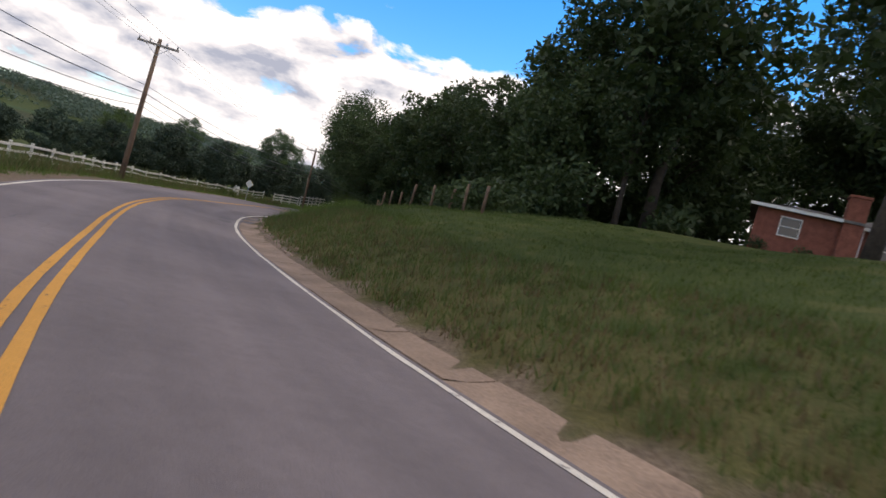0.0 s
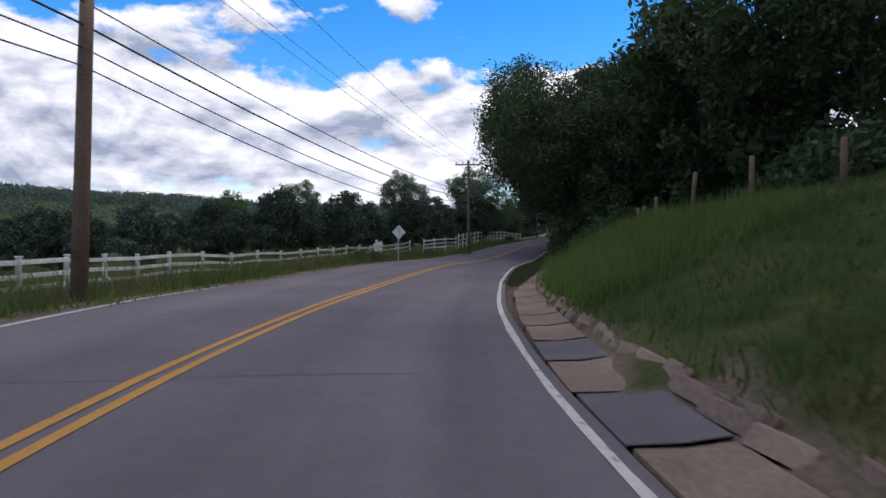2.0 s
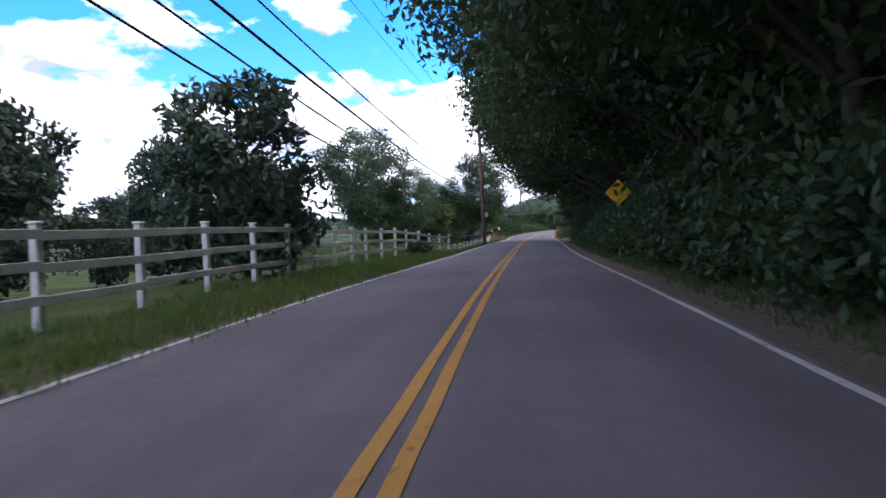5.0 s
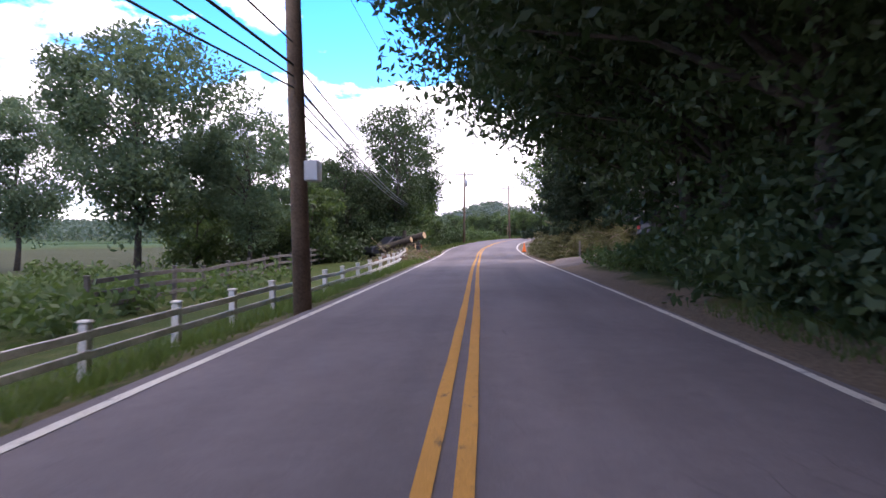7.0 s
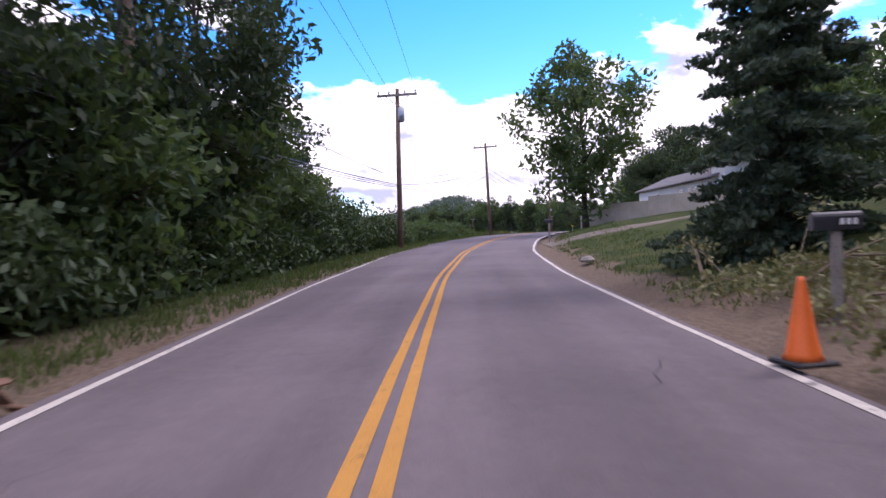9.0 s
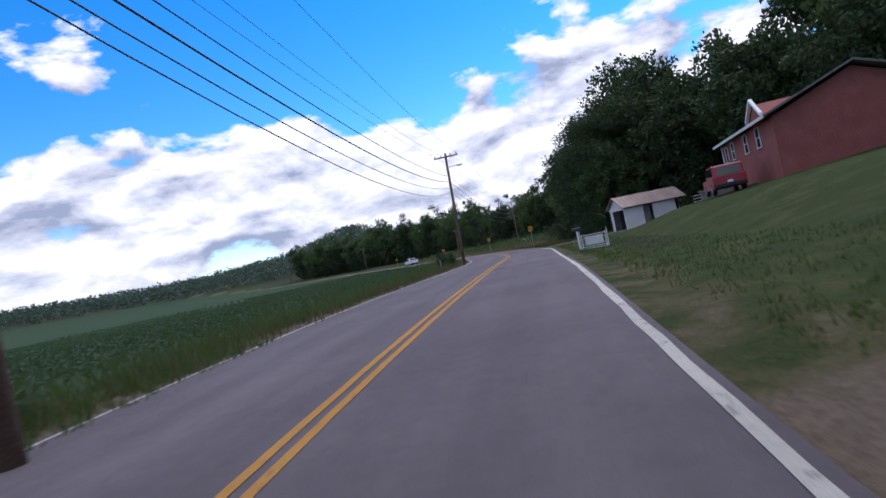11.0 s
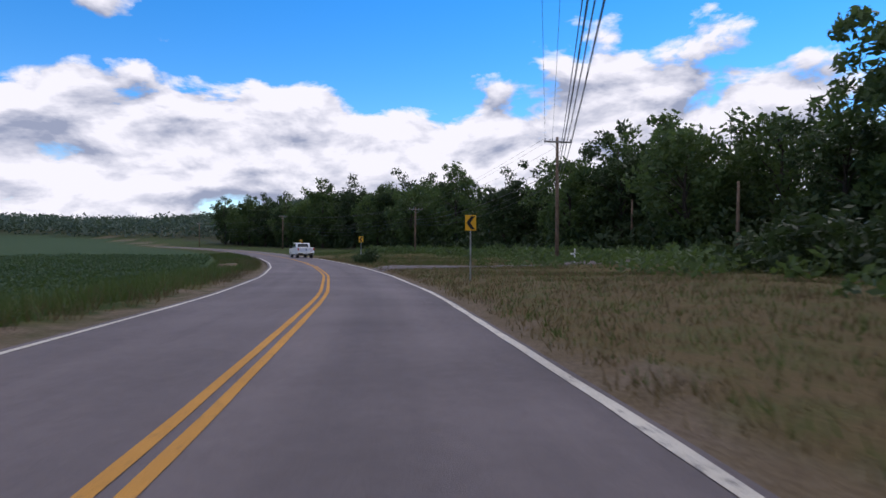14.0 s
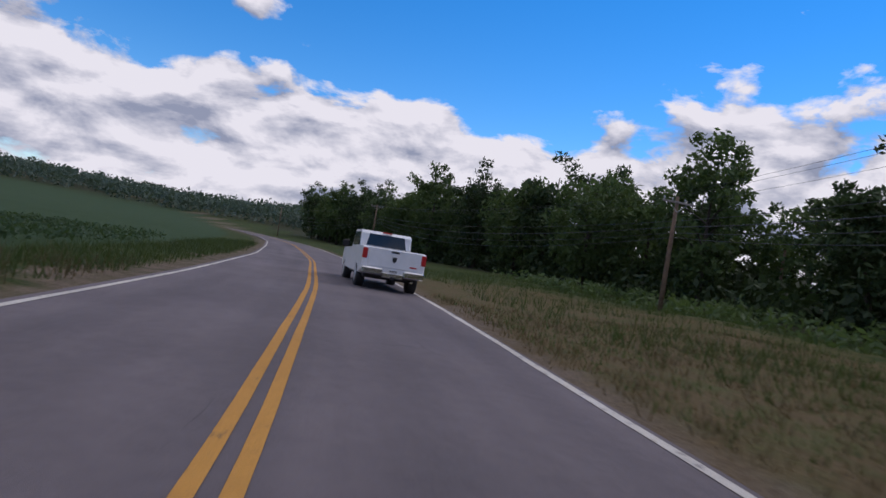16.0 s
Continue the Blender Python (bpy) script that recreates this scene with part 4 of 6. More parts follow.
# the hill behind the red house and the barn
for u, d, k, s in [(283, 13, "edge_maple", 1.0), (287, 16, "edge_oak", 1.25), (290, 14, "edge_maple", 0.95), (294, 15.5, "edge_maple", 1.2), (299, 16.5, "edge_oak", 1.15), (304, 18, "edge_maple", 1.1), (309, 20, "ash", 1.0), (315, 22.5, "elm", 0.85), (321, 25, "bush_tree", 1.1), (300, 24, "ash", 1.3), (308, 28, "oak", 1.1), (284, 21, "oak", 1.4), (291, 22, "ash", 1.35), (279, 27, "oak", 1.35), (272, 31, "maple", 1.3),
                   (264, 34, "far_ash", 1.35), (256, 38, "far_oak", 1.3), (247, 41, "far_maple", 1.3), (238, 44, "far_oak", 1.3), (286, 31, "far_maple", 1.2), (276, 40, "far_oak", 1.2), (262, 46, "far_maple", 1.2), (250, 50, "far_oak", 1.2),
                   (281, 13.5, "elm", 0.7), (277, 20, "oak", 0.9), (270, 24, "maple", 1.0), (262, 28, "oak", 0.95), (240, 52, "far_maple", 1.2), (228, 46, "far_oak", 1.1), (270, 36, "far_ash", 1.15), (282, 36, "far_oak", 1.1)]:
    tree(k, u, d, s, group="trees of the wood behind the barn")
# the tree line beyond the field
_k = ("far_oak", "far_maple", "far_ash", "far_oak", "far_maple")
for i in range(62):
    u = 306 + i * 4.9
    d = 44 + 5 * math.sin(i * 1.7) - 0.035 * (u - 306)
    low = 1 - 0.22 * math.exp(-((u - 402) / 24) ** 2)
    tree(_k[i * 7 % 5], u, d, low * (0.84 + 0.24 * abs(math.sin(i * 2.3)) + 0.0009 * (u - 306)), group="trees of the far tree line")
    if i % 2 == 0:
        tree(_k[i * 3 % 5], u + 2, d + 11, low * (1.0 + 0.22 * abs(math.sin(i * 1.3))), group="trees of the far tree line")
tree("far_ash", 372, 50, 1.15)
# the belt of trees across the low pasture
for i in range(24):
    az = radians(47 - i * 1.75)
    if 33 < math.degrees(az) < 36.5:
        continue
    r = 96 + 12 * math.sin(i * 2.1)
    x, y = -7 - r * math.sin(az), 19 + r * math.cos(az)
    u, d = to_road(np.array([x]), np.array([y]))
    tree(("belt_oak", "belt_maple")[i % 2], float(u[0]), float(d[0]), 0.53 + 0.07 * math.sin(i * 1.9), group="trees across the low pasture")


# ---- poles and wires ----
def pole_shape(height, lean):
    return Shape().tube([(0, 0, -0.6), (lean * 0.5, 0, height * 0.5), (lean, 0, height)], [0.165, 0.14, 0.105], 12)


def utility_pole(x, y, height, turn, lean=0.0, arm=2.3, label="", box=0.0, lamp=False, drum=False):
    z = ground_at(x, y)
    ob = thing("utility_pole", label or "weathered brown wooden utility pole with a crossarm", "utility pole", pose(x, y, z, 0, 0, turn), group="utility poles along the road")
    part("shaft", pole_shape(height, lean), POLE_WOOD, ob, smooth=True)
    if arm:
        part("crossarm", Shape().box(lean - arm / 2, lean + arm / 2, -0.20, -0.09, height - 0.45, height - 0.32, 0.01), GREY_WOOD, ob)
        for k in (-0.46, -0.2, 0.2, 0.46):
            part("insulator", Shape().tube([(lean + k * arm, -0.145, height - 0.33), (lean + k * arm, -0.145, height - 0.2), (lean + k * arm, -0.145, height - 0.12)], [0.03, 0.055, 0.03], 8), STEEL, ob, smooth=True)
        for s in (-1, 1):
            part("brace", Shape().tube([(lean + s * arm * 0.3, -0.13, height - 0.42), (lean, -0.14, height - 1.0)], [0.018, 0.018], 5), STEEL, ob)
    if box:
        part("meter_box", Shape().box(lean * box / height + 0.12, lean * box / height + 0.38, -0.14, 0.14, box, box + 0.36, 0.02), STEEL, ob, "grey metal box")
    if lamp:
        a = part("lamp_arm", Shape().tube([(0, 0, height - 1.6), (0.7, 0.0, height - 1.35), (1.3, 0.0, height - 1.35)], [0.03, 0.03, 0.03], 6), STEEL, ob)
        part("lamp_head", Shape().box(1.2, 1.75, -0.13, 0.13, height - 1.45, height - 1.3, 0.05), STEEL, a)
    if drum:
        part("transformer", Shape().tube([(0.36, 0, height - 1.9), (0.36, 0, height - 1.8), (0.36, 0, height - 1.1), (0.36, 0, height - 1.0)], [0.12, 0.2, 0.2, 0.1], 12), STEEL, ob, "grey drum transformer", smooth=True)
    return Vector((x, y, z)), height, turn, lean, arm


def pole_to(x, y, top, turn, lean=0.0, **more):
    """A pole from the ground up to a known height."""
    return utility_pole(x, y, top - ground_at(x, y), turn, lean, **more)


POLES = [pole_to(-17.46, 36.97, 7.06, 12, 0.25), pole_to(-14.53, 80.2, 5.93, -3, -0.25), pole_to(-8.67, 134.88, 8.0, -6, -0.2, box=2.3),
         pole_to(0.44, 202.45, 8.42, -14, 0.2, drum=True), pole_to(10.07, 224.69, 8.62, -25, -0.15), pole_to(30.49, 274.03, 10.3, -22, 0.35, box=4.3, lamp=True),
         pole_to(66.1, 345.2, 9.0, -4, 0.0), pole_to(67.7, 396.3, 6.7, 8, 0.1), pole_to(50.7, 475.4, 8.9, 17, 0.0), pole_to(21.9, 567.6, 10.0, 18, 0.0)]


def pole_point(p, along, height):
    base, h, turn, lean, arm = p
    a = radians(turn)
    off = lean * height / h + along
    return base + Vector((math.cos(a) * off + math.sin(a) * 0.145, math.sin(a) * off - math.cos(a) * 0.145, height))


def wire(p, q, sag, r, name="power_line"):
    pts = [p.lerp(q, i / 14) - Vector((0, 0, sag * 4 * (i / 14) * (1 - i / 14))) for i in range(15)]
    return Shape().tube(pts, [r] * 15, 5, False)


HIDDEN = pole_to(-6.5, 182.0, 6.2, -8, 0.0, arm=0, label="bare wooden cable pole hidden in the roadside trees")
LOW = ((1.95, 2.75, 2.82), (2.15, 2.88, 2.9), (2.35, 3.0, 2.98), (2.75, 4.4, 3.3))          # cable heights at the sagging span's three poles


def attach(p, z):
    return pole_point(p, 0.0, z - p[0].z)


# the line runs on behind the start
first = (Vector((-9.5, -14.0, ground_at(-9.5, -14))), 9.0, 25, 0.0, 2.3)
chain = [first] + POLES
for a, b in zip(chain, chain[1:]):
    ob = thing("power_lines", "black overhead power and telephone wires between poles", "power line", group="wire spans")
    L = (b[0] - a[0]).length
    for k in (-0.46, -0.2, 0.46):
        part("wire", wire(pole_point(a, k * 2.3, a[1] - 0.12), pole_point(b, k * 2.3, b[1] - 0.12), L * 0.012, 0.008), DARK_METAL, ob)
    ka, kb = (0.12 if a[0].y > 215 else 0.0), (0.12 if b[0].y > 215 else 0.0)    # the cables hang higher along the field
    for i, h in enumerate((0.67, 0.62, 0.57, 0.53)):
        r = 0.016 if i != 1 else 0.024
        if a is POLES[2]:                             # this span sags low through the trees
            za, zm, zb = LOW[3 - i]
            part("wire", wire(attach(a, za), attach(HIDDEN, zm), 0.35, r), DARK_METAL, ob)
            part("wire", wire(attach(HIDDEN, zm), attach(b, zb), 0.15, r), DARK_METAL, ob)
        else:
            end = attach(b, LOW[3 - i][0] + 0.3) if b is POLES[2] else pole_point(b, 0.0, b[1] * (h + kb))
            start = attach(a, LOW[3 - i][2]) if a is POLES[3] else pole_point(a, 0.0, a[1] * (h + ka))
            part("wire", wire(start, end, L * (0.014 + 0.004 * i), r), DARK_METAL, ob)

for x, y, h in ((85.3, 409.4, 6.5), (88, 368, 7.0), (83, 345, 7.0), (100, 440, 6.5), (62, 520, 7.0)):
    utility_pole(x, y, h, 10, 0.1, 0, "plain grey wooden pole before the tree line")


# ---- fences ----
def board_fence(us, d_of, label, rails=3, height=1.25, name="board_fence", mat=FENCE_WHITE, group="white board fences", board=0.07):
    ob = thing(name, label, "fence", group=group)
    rng = random.Random(int(us[0]))
    tops = []
    for u in us:
        p = on_land(u, d_of(u))
        s = Shape().box(-0.065, 0.065, -0.065, 0.065, -0.3, height, 0.015)
        s.box(-0.085, 0.085, -0.085, 0.085, height, height + 0.045, 0.02)
        o = part("post", s, mat, ob)
        o.matrix_world = pose(p.x, p.y, p.z, 3 * rng.random() - 1.5, 3 * rng.random() - 1.5, heading(u))
        tops.append(p)
    for a, b in zip(tops, tops[1:]):
        for k in range(rails):
            z = height - 0.14 - k * (height - 0.3) / max(1, rails - 0.4)
            dvec = b - a
            L = dvec.length
            turn = math.degrees(math.atan2(dvec.y, dvec.x))
            rise = -math.degrees(math.atan2(dvec.z, math.hypot(dvec.x, dvec.y)))
            o = part("rail", Shape().box(0, L, -0.02, 0.02, -board, board, 0.008), mat, ob)
            side = Vector((math.sin(radians(turn)), -math.cos(radians(turn)), 0)) * 0.086
            o.matrix_world = pose(*(a + side + Vector((0, 0, z + 0.04 * (rng.random() - 0.5)))), 0, rise + rng.random() - 0.5, turn)
    return ob


def along(table):
    us, ds = zip(*table)
    return lambda u: float(np.interp(u, us, ds))


board_fence(list(np.arange(8, 84.5, 2.4)), along([(8, -9.5), (20, -8.6), (33, -9.3), (42, -9.8), (50, -11.6), (56, -11.4), (66, -10.8), (77, -10.4), (84.8, -8.6)]), "white weathered three-rail board fence beside the road")
board_fence([61.8, 64.2, 66.6, 69.2, 72.0], along([(61.8, -5.4), (64.2, -5.9), (66.6, -6.8), (69.2, -8.0), (72.0, -9.0)]), "white board fence wing slanting in from the verge")
board_fence([84.8, 85.6, 86.4, 87.6], along([(84.8, -8.5), (85.6, -7.6), (86.4, -6.7), (87.6, -5.9)]), "white board fence wing closing off the pasture")
board_fence(list(np.arange(87.7, 128.6, 2.4)), along([(87, -5.6), (92, -5.8), (112, -6.3), (120, -5.9), (130, -4.8)]), "weathered three-rail board fence along the pasture", height=1.48)
board_fence(list(np.arange(129.4, 166, 2.2)), along([(123.4, -5.6), (133, -4.9), (143, -4.6), (153, -4.3), (158, -4.5), (161, -4.9), (165.2, -5.0)]), "low white two-rail board fence beside the verge", rails=2, height=0.76, board=0.055)
board_fence(list(np.arange(140, 186, 2.6)), lambda u: -10.5 - 0.05 * (u - 140), "dark weathered board fence across the pasture", mat=DARK_BOARD, group="dark board fences")


def fence_post(u, d, h, tilt):
    p = on_land(u, d)
    ob = tagged(part("fence_post", Shape().tube([(0, 0, -0.3), (0, 0, h - 0.03), (0, 0, h)], [0.085, 0.08, 0.06], 9), POLE_WOOD, smooth=True), "weathered round wooden fence post on the bank", "fence post", "posts on the bank")
    ob.matrix_world = pose(p.x, p.y, p.z, tilt, tilt * 0.6, 0)


for i, u in enumerate(np.arange(24, 62, 3.7)):
    fence_post(u + 0.6 * math.sin(i), float(np.interp(u, (14, 34, 48, 60), (13.8, 13.8, 10.2, 9.4))) + 0.3 * math.sin(i * 1.3), 1.35 + 0.2 * math.sin(i * 2.1), 5 * math.sin(i * 3.7))


# ---- growth: undergrowth, far woods, verges and crops ----
def scatter(seed, n, u0, u1, d0, d1):
    rng = np.random.RandomState(seed)
    u, d = rng.uniform(u0, u1, n), rng.uniform(d0, d1, n)
    x, y = spot(u, d)
    return rng, u, d, x, y, land(x, y)


def thicket(name, seed, n, u0, u1, d0, d1, height, leaf, label, size=0.17, per=44, radius=0.7, category="undergrowth"):
    rng, u, d, x, y, z = scatter(seed, n, u0, u1, d0, d1)
    if seed in (2, 10):                               # keep the lawn before the brick house open
        k = ~((x > 0.44 * y) & (np.hypot(x, y) < 46))
        u, d, x, y, z = u[k], d[k], x[k], y[k], z[k]
        n = len(u)
    deep = np.clip((d - d0) / (d1 - d0) if d0 > 0 else (d1 - d) / (d1 - d0), 0, 1)
    top = height * (0.35 + 0.65 * deep) * (0.45 + 0.75 * rng.rand(n))
    h = top * rng.rand(n) ** 0.8
    v, f = leaf_cloud(rng, np.stack([x, y, z + 0.15 + h], -1), radius * (0.6 + 0.7 * rng.rand(n)), per, size, 0.8)
    return tagged(new(name, array_mesh(name, v, f, leaf)), label, category, kind="stuff")


thicket("undergrowth", 1, 2500, 70, 137, 4.5, 9.0, 4.8, LEAF_DARK, "dense dark green undergrowth at the wood's edge", 0.115, 70)
thicket("undergrowth", 2, 700, 30, 68, 14.0, 22.0, 3.2, LEAF_DARK, "dark undergrowth under the hillside trees", 0.20, 32, 0.9)
thicket("undergrowth", 3, 220, 64, 72, 6.4, 9.0, 1.8, LEAF_MID, "leafy bushes on the bank by the wood", 0.15, 40)
thicket("undergrowth", 4, 1100, 172, 206, -12.0, -5.6, 4.4, LEAF_DARK, "tangled bushes and vines under roadside trees", 0.12, 60)
thicket("undergrowth", 5, 420, 205, 226, -11.0, -5.2, 1.9, LEAF_MID, "low green bushes along the verge", 0.16, 36)
thicket("undergrowth", 6, 1100, 280, 303, 11.5, 20.0, 5.5, LEAF_DARK, "dense dark bushes beside the barn drive", 0.12, 75, 0.9)
thicket("undergrowth", 21, 420, 300, 326, 16.5, 26.0, 4.0, LEAF_DARK, "bushes at the corner of the wood", 0.2, 36, 0.9)
thicket("undergrowth", 7, 1900, 306, 600, 34.0, 46.0, 6.5, LEAF_DARK, "bushes at the foot of the far tree line", 0.42, 18, 1.7)
thicket("undergrowth", 23, 900, 306, 470, 52.0, 66.0, 10.0, LEAF_DARK, "dense wood behind the tree line", 0.5, 24, 2.2)
thicket("undergrowth", 8, 420, 134, 156, -24.0, -9.0, 1.4, LEAF_MID, "rough bushes and weeds in the pasture", 0.16, 30)
thicket("undergrowth", 9, 420, 168, 182, -20.0, -9.0, 4.2, LEAF_DARK, "dense bushes behind the log pile", 0.18, 36, 0.9)
thicket("undergrowth", 10, 600, 4, 36, 26.0, 38.0, 3.4, LEAF_DARK, "dark undergrowth behind the lawn", 0.24, 28, 1.1)
thicket("undergrowth", 22, 500, -8, 22, 40.0, 56.0, 8.0, LEAF_DARK, "dark trees closing the lawn behind the house", 0.3, 28, 1.5)
thicket("undergrowth", 24, 420, 40, 66, 26.0, 38.0, 7.0, LEAF_DARK, "dark saplings deep in the hillside wood", 0.3, 26, 1.4)
thicket("undergrowth", 11, 800, 226, 284, 26.0, 40.0, 5.0, LEAF_DARK, "dark undergrowth on the wooded hill", 0.30, 26, 1.4)
thicket("undergrowth", 12, 320, 134, 146.5, 5.2, 11.0, 2.4, LEAF_MID, "leafy bushes at the end of the wood", 0.11, 80)
thicket("undergrowth", 13, 700, 66, 134, 10.0, 20.0, 7.0, LEAF_DARK, "shaded saplings inside the wood", 0.24, 28, 1.3)
thicket("weeds", 14, 300, 300, 350, 12.0, 30.0, 0.9, LEAF_MID, "tall green weeds before the tree line", 0.16, 26, 0.7, "weeds")
thicket("weeds", 15, 420, 318, 420, 20.0, 34.0, 1.1, LEAF_MID, "tall green weeds in the damp field edge", 0.22, 22, 0.9, "weeds")
thicket("weeds", 16, 60, 273.5, 277.5, -6.6, -4.9, 1.5, LEAF_DARK, "weeds grown round the foot of a pole", 0.10, 60, 0.35, "weeds")
thicket("weeds", 17, 22, 57.5, 60, -5.6, -4.4, 0.35, BLADE, "tall grass by the fence", 0.14, 40, 0.4, "weeds")
thicket("shrub", 18, 30, 358.8, 361.0, 5.0, 6.6, 1.2, LEAF_DARK, "single round green shrub on the verge", 0.10, 110, 0.5, "shrub")
thicket("shrub", 19, 16, 117, 120, -5.4, -4.7, 0.55, LEAF_DARK, "low dark bush under the fence", 0.09, 90, 0.35, "shrub")
thicket("weeds", 20, 90, 144, 151.0, 4.6, 8.5, 0.8, LEAF_MID, "leafy weeds beside the paved drive", 0.09, 60, 0.4, "weeds")


def far_woods():
    """Woods over the ridges round the valley."""
    rng = np.random.RandomState(77)
    cs, rs = [], []
    a = rng.uniform(-1.75, 0.55, 6500)
    r = 430 + 640 * rng.rand(6500) ** 0.8
    x, y = -10 + r * np.sin(a), 170 + r * np.cos(a)
    patch = np.sin(x * 0.013 + 2 * np.sin(y * 0.009)) * np.sin(y * 0.011 + 1.0)
    keep = (r > 640) | (patch > -0.05)
    x, y, r = x[keep], y[keep], r[keep]
    z = land(x, y)
    n = len(x)
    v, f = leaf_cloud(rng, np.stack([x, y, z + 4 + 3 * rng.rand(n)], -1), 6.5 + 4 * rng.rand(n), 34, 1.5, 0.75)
    tagged(new("far_woods", array_mesh("far_woods", v, f, HAZY_FAR_LEAF)), "green woods covering the far ridges", "woods", kind="stuff")


far_woods()


def blades(name, seed, n, u0, u1, d0, d1, height, mat, label, width=0.012, spread=0.10, per=5, category="grass", edge=0.0):
    """Tufts of thin grass blades standing on the ground."""
    rng, u, d, x, y, z = scatter(seed, n, u0, u1, d0, d1)
    a = gutter_edge(u)
    k = ~((u < 66) & (d > a - 0.04) & (d < a + gutter_width(u) + 0.30))     # none in the gutter
    u, d, x, y, z = u[k], d[k], x[k], y[k], z[k]
    n = len(u)
    m = n * per
    bx, by = np.repeat(x, per) + spread * rng.randn(m), np.repeat(y, per) + spread * rng.randn(m)
    bz = np.repeat(z, per) - 0.02
    h = height * (0.45 + 0.8 * rng.rand(m)) * np.repeat(0.5 + rng.rand(n), per)
    a = rng.uniform(0, 6.283, m)
    wx, wy = np.cos(a) * width, np.sin(a) * width
    lx, ly = 0.35 * h * rng.randn(m), 0.35 * h * rng.randn(m)
    v = np.stack([np.stack([bx - wx, by - wy, bz], -1), np.stack([bx + wx, by + wy, bz], -1), np.stack([bx + lx, by + ly, bz + h], -1)], 1).reshape(-1, 3)
    return tagged(new(name, array_mesh(name, v, np.arange(3 * m).reshape(-1, 3), mat, 3)), label, category, kind="stuff")


blades("grass", 31, 9000, -5, 62, 4.4, 9.5, 0.22, BLADE, "rough green grass on the roadside bank", 0.012, 0.12)
blades("grass", 49, 9000, 4, 52, 9.0, 19.0, 0.12, BLADE, "mown rough grass over the bank", 0.014, 0.14)
blades("grass", 32, 5200, 36, 64, 4.6, 9.0, 0.5, LUSH_BLADE, "long lush grass on the bank", 0.012, 0.14)
blades("grass", 46, 3200, 45, 70, 3.66, 4.7, 0.13, BLADE, "strip of grass between the road and the gutter", 0.010, 0.08)
blades("dry_grass", 47, 1200, 44, 70, 3.66, 4.9, 0.11, DRY_BLADE, "dry tufts in the gutter strip", 0.010, 0.08)
blades("grass", 48, 4000, 78, 172, -4.6, -3.15, 0.2, LUSH_BLADE, "rank grass at the edge of the lane", 0.012, 0.1)
blades("dry_grass", 33, 2600, -5, 30, 4.2, 9.0, 0.18, DRY_BLADE, "dry patches of grass on the bank")
blades("grass", 34, 7000, 10, 175, -6.4, -3.7, 0.20, LUSH_BLADE, "green grass on the fence-side verge")
blades("tall_grass", 35, 2600, 20, 76, -8.5, -4.2, 0.65, BLADE, "tall unmown grass and weeds along the fence", 0.012, 0.14)
blades("dry_grass", 36, 1500, 20, 76, -8.0, -4.2, 0.75, DRY_BLADE, "dry seeding grass stems along the fence", 0.008, 0.12)
blades("grass", 37, 3000, 60, 135, 3.9, 5.4, 0.14, BLADE, "thin grass at the wood's edge")
blades("grass", 38, 3500, 172, 230, -5.6, -3.6, 0.18, BLADE, "mown grass verge")
blades("grass", 39, 4500, 176, 282, 4.15, 8.0, 0.12, BLADE, "mown green lawn edge")
blades("tall_grass", 40, 5000, 222, 345, -8.4, -4.6, 0.55, BLADE, "tall grass between the road and the field", 0.012, 0.14)
blades("dry_grass", 41, 2600, 222, 375, -7.4, -3.7, 0.35, DRY_BLADE, "dry grass on the field-side verge", 0.010, 0.12)
blades("dry_grass", 42, 12000, 286, 380, 3.9, 17.0, 0.16, DRY_BLADE, "dry mown brown grass beside the road", 0.012, 0.14)
blades("grass", 43, 5000, 284, 380, 4.2, 18.0, 0.18, BLADE, "green tufts in the dry grass", 0.012, 0.12)
blades("tall_grass", 44, 3500, 346, 420, 7.0, 30.0, 0.45, BLADE, "tall green grass in the damp hollow", 0.014, 0.16)
blades("grass", 45, 3000, 340, 420, -8.0, -3.8, 0.3, BLADE, "green grass on the inner verge")


def crop_rows():
    rng = np.random.RandomState(91)
    pts = []
    for k in range(92):
        d = -8.8 - k * 0.76 - max(0, k - 43) * 0.9
        us = np.arange(226, 400, 0.34 if k < 16 else 0.6 if k < 44 else 0.9)
        u = us + 0.1 * rng.randn(len(us))
        x, y = spot(u, d + 0.06 * rng.randn(len(us)))
        pts.append(np.stack([x, y, land(x, y) + 0.28 + 0.10 * rng.rand(len(us))], -1))
    c = np.concatenate(pts)
    v, f = leaf_cloud(rng, c, 0.26 + 0.08 * rng.rand(len(c)), 7, 0.10, 0.8)
    tagged(new("soybean_crop", array_mesh("soybean_crop", v, f, CROP_LEAF)), "rows of green soybean plants in the field", "crop", kind="stuff")


crop_rows()


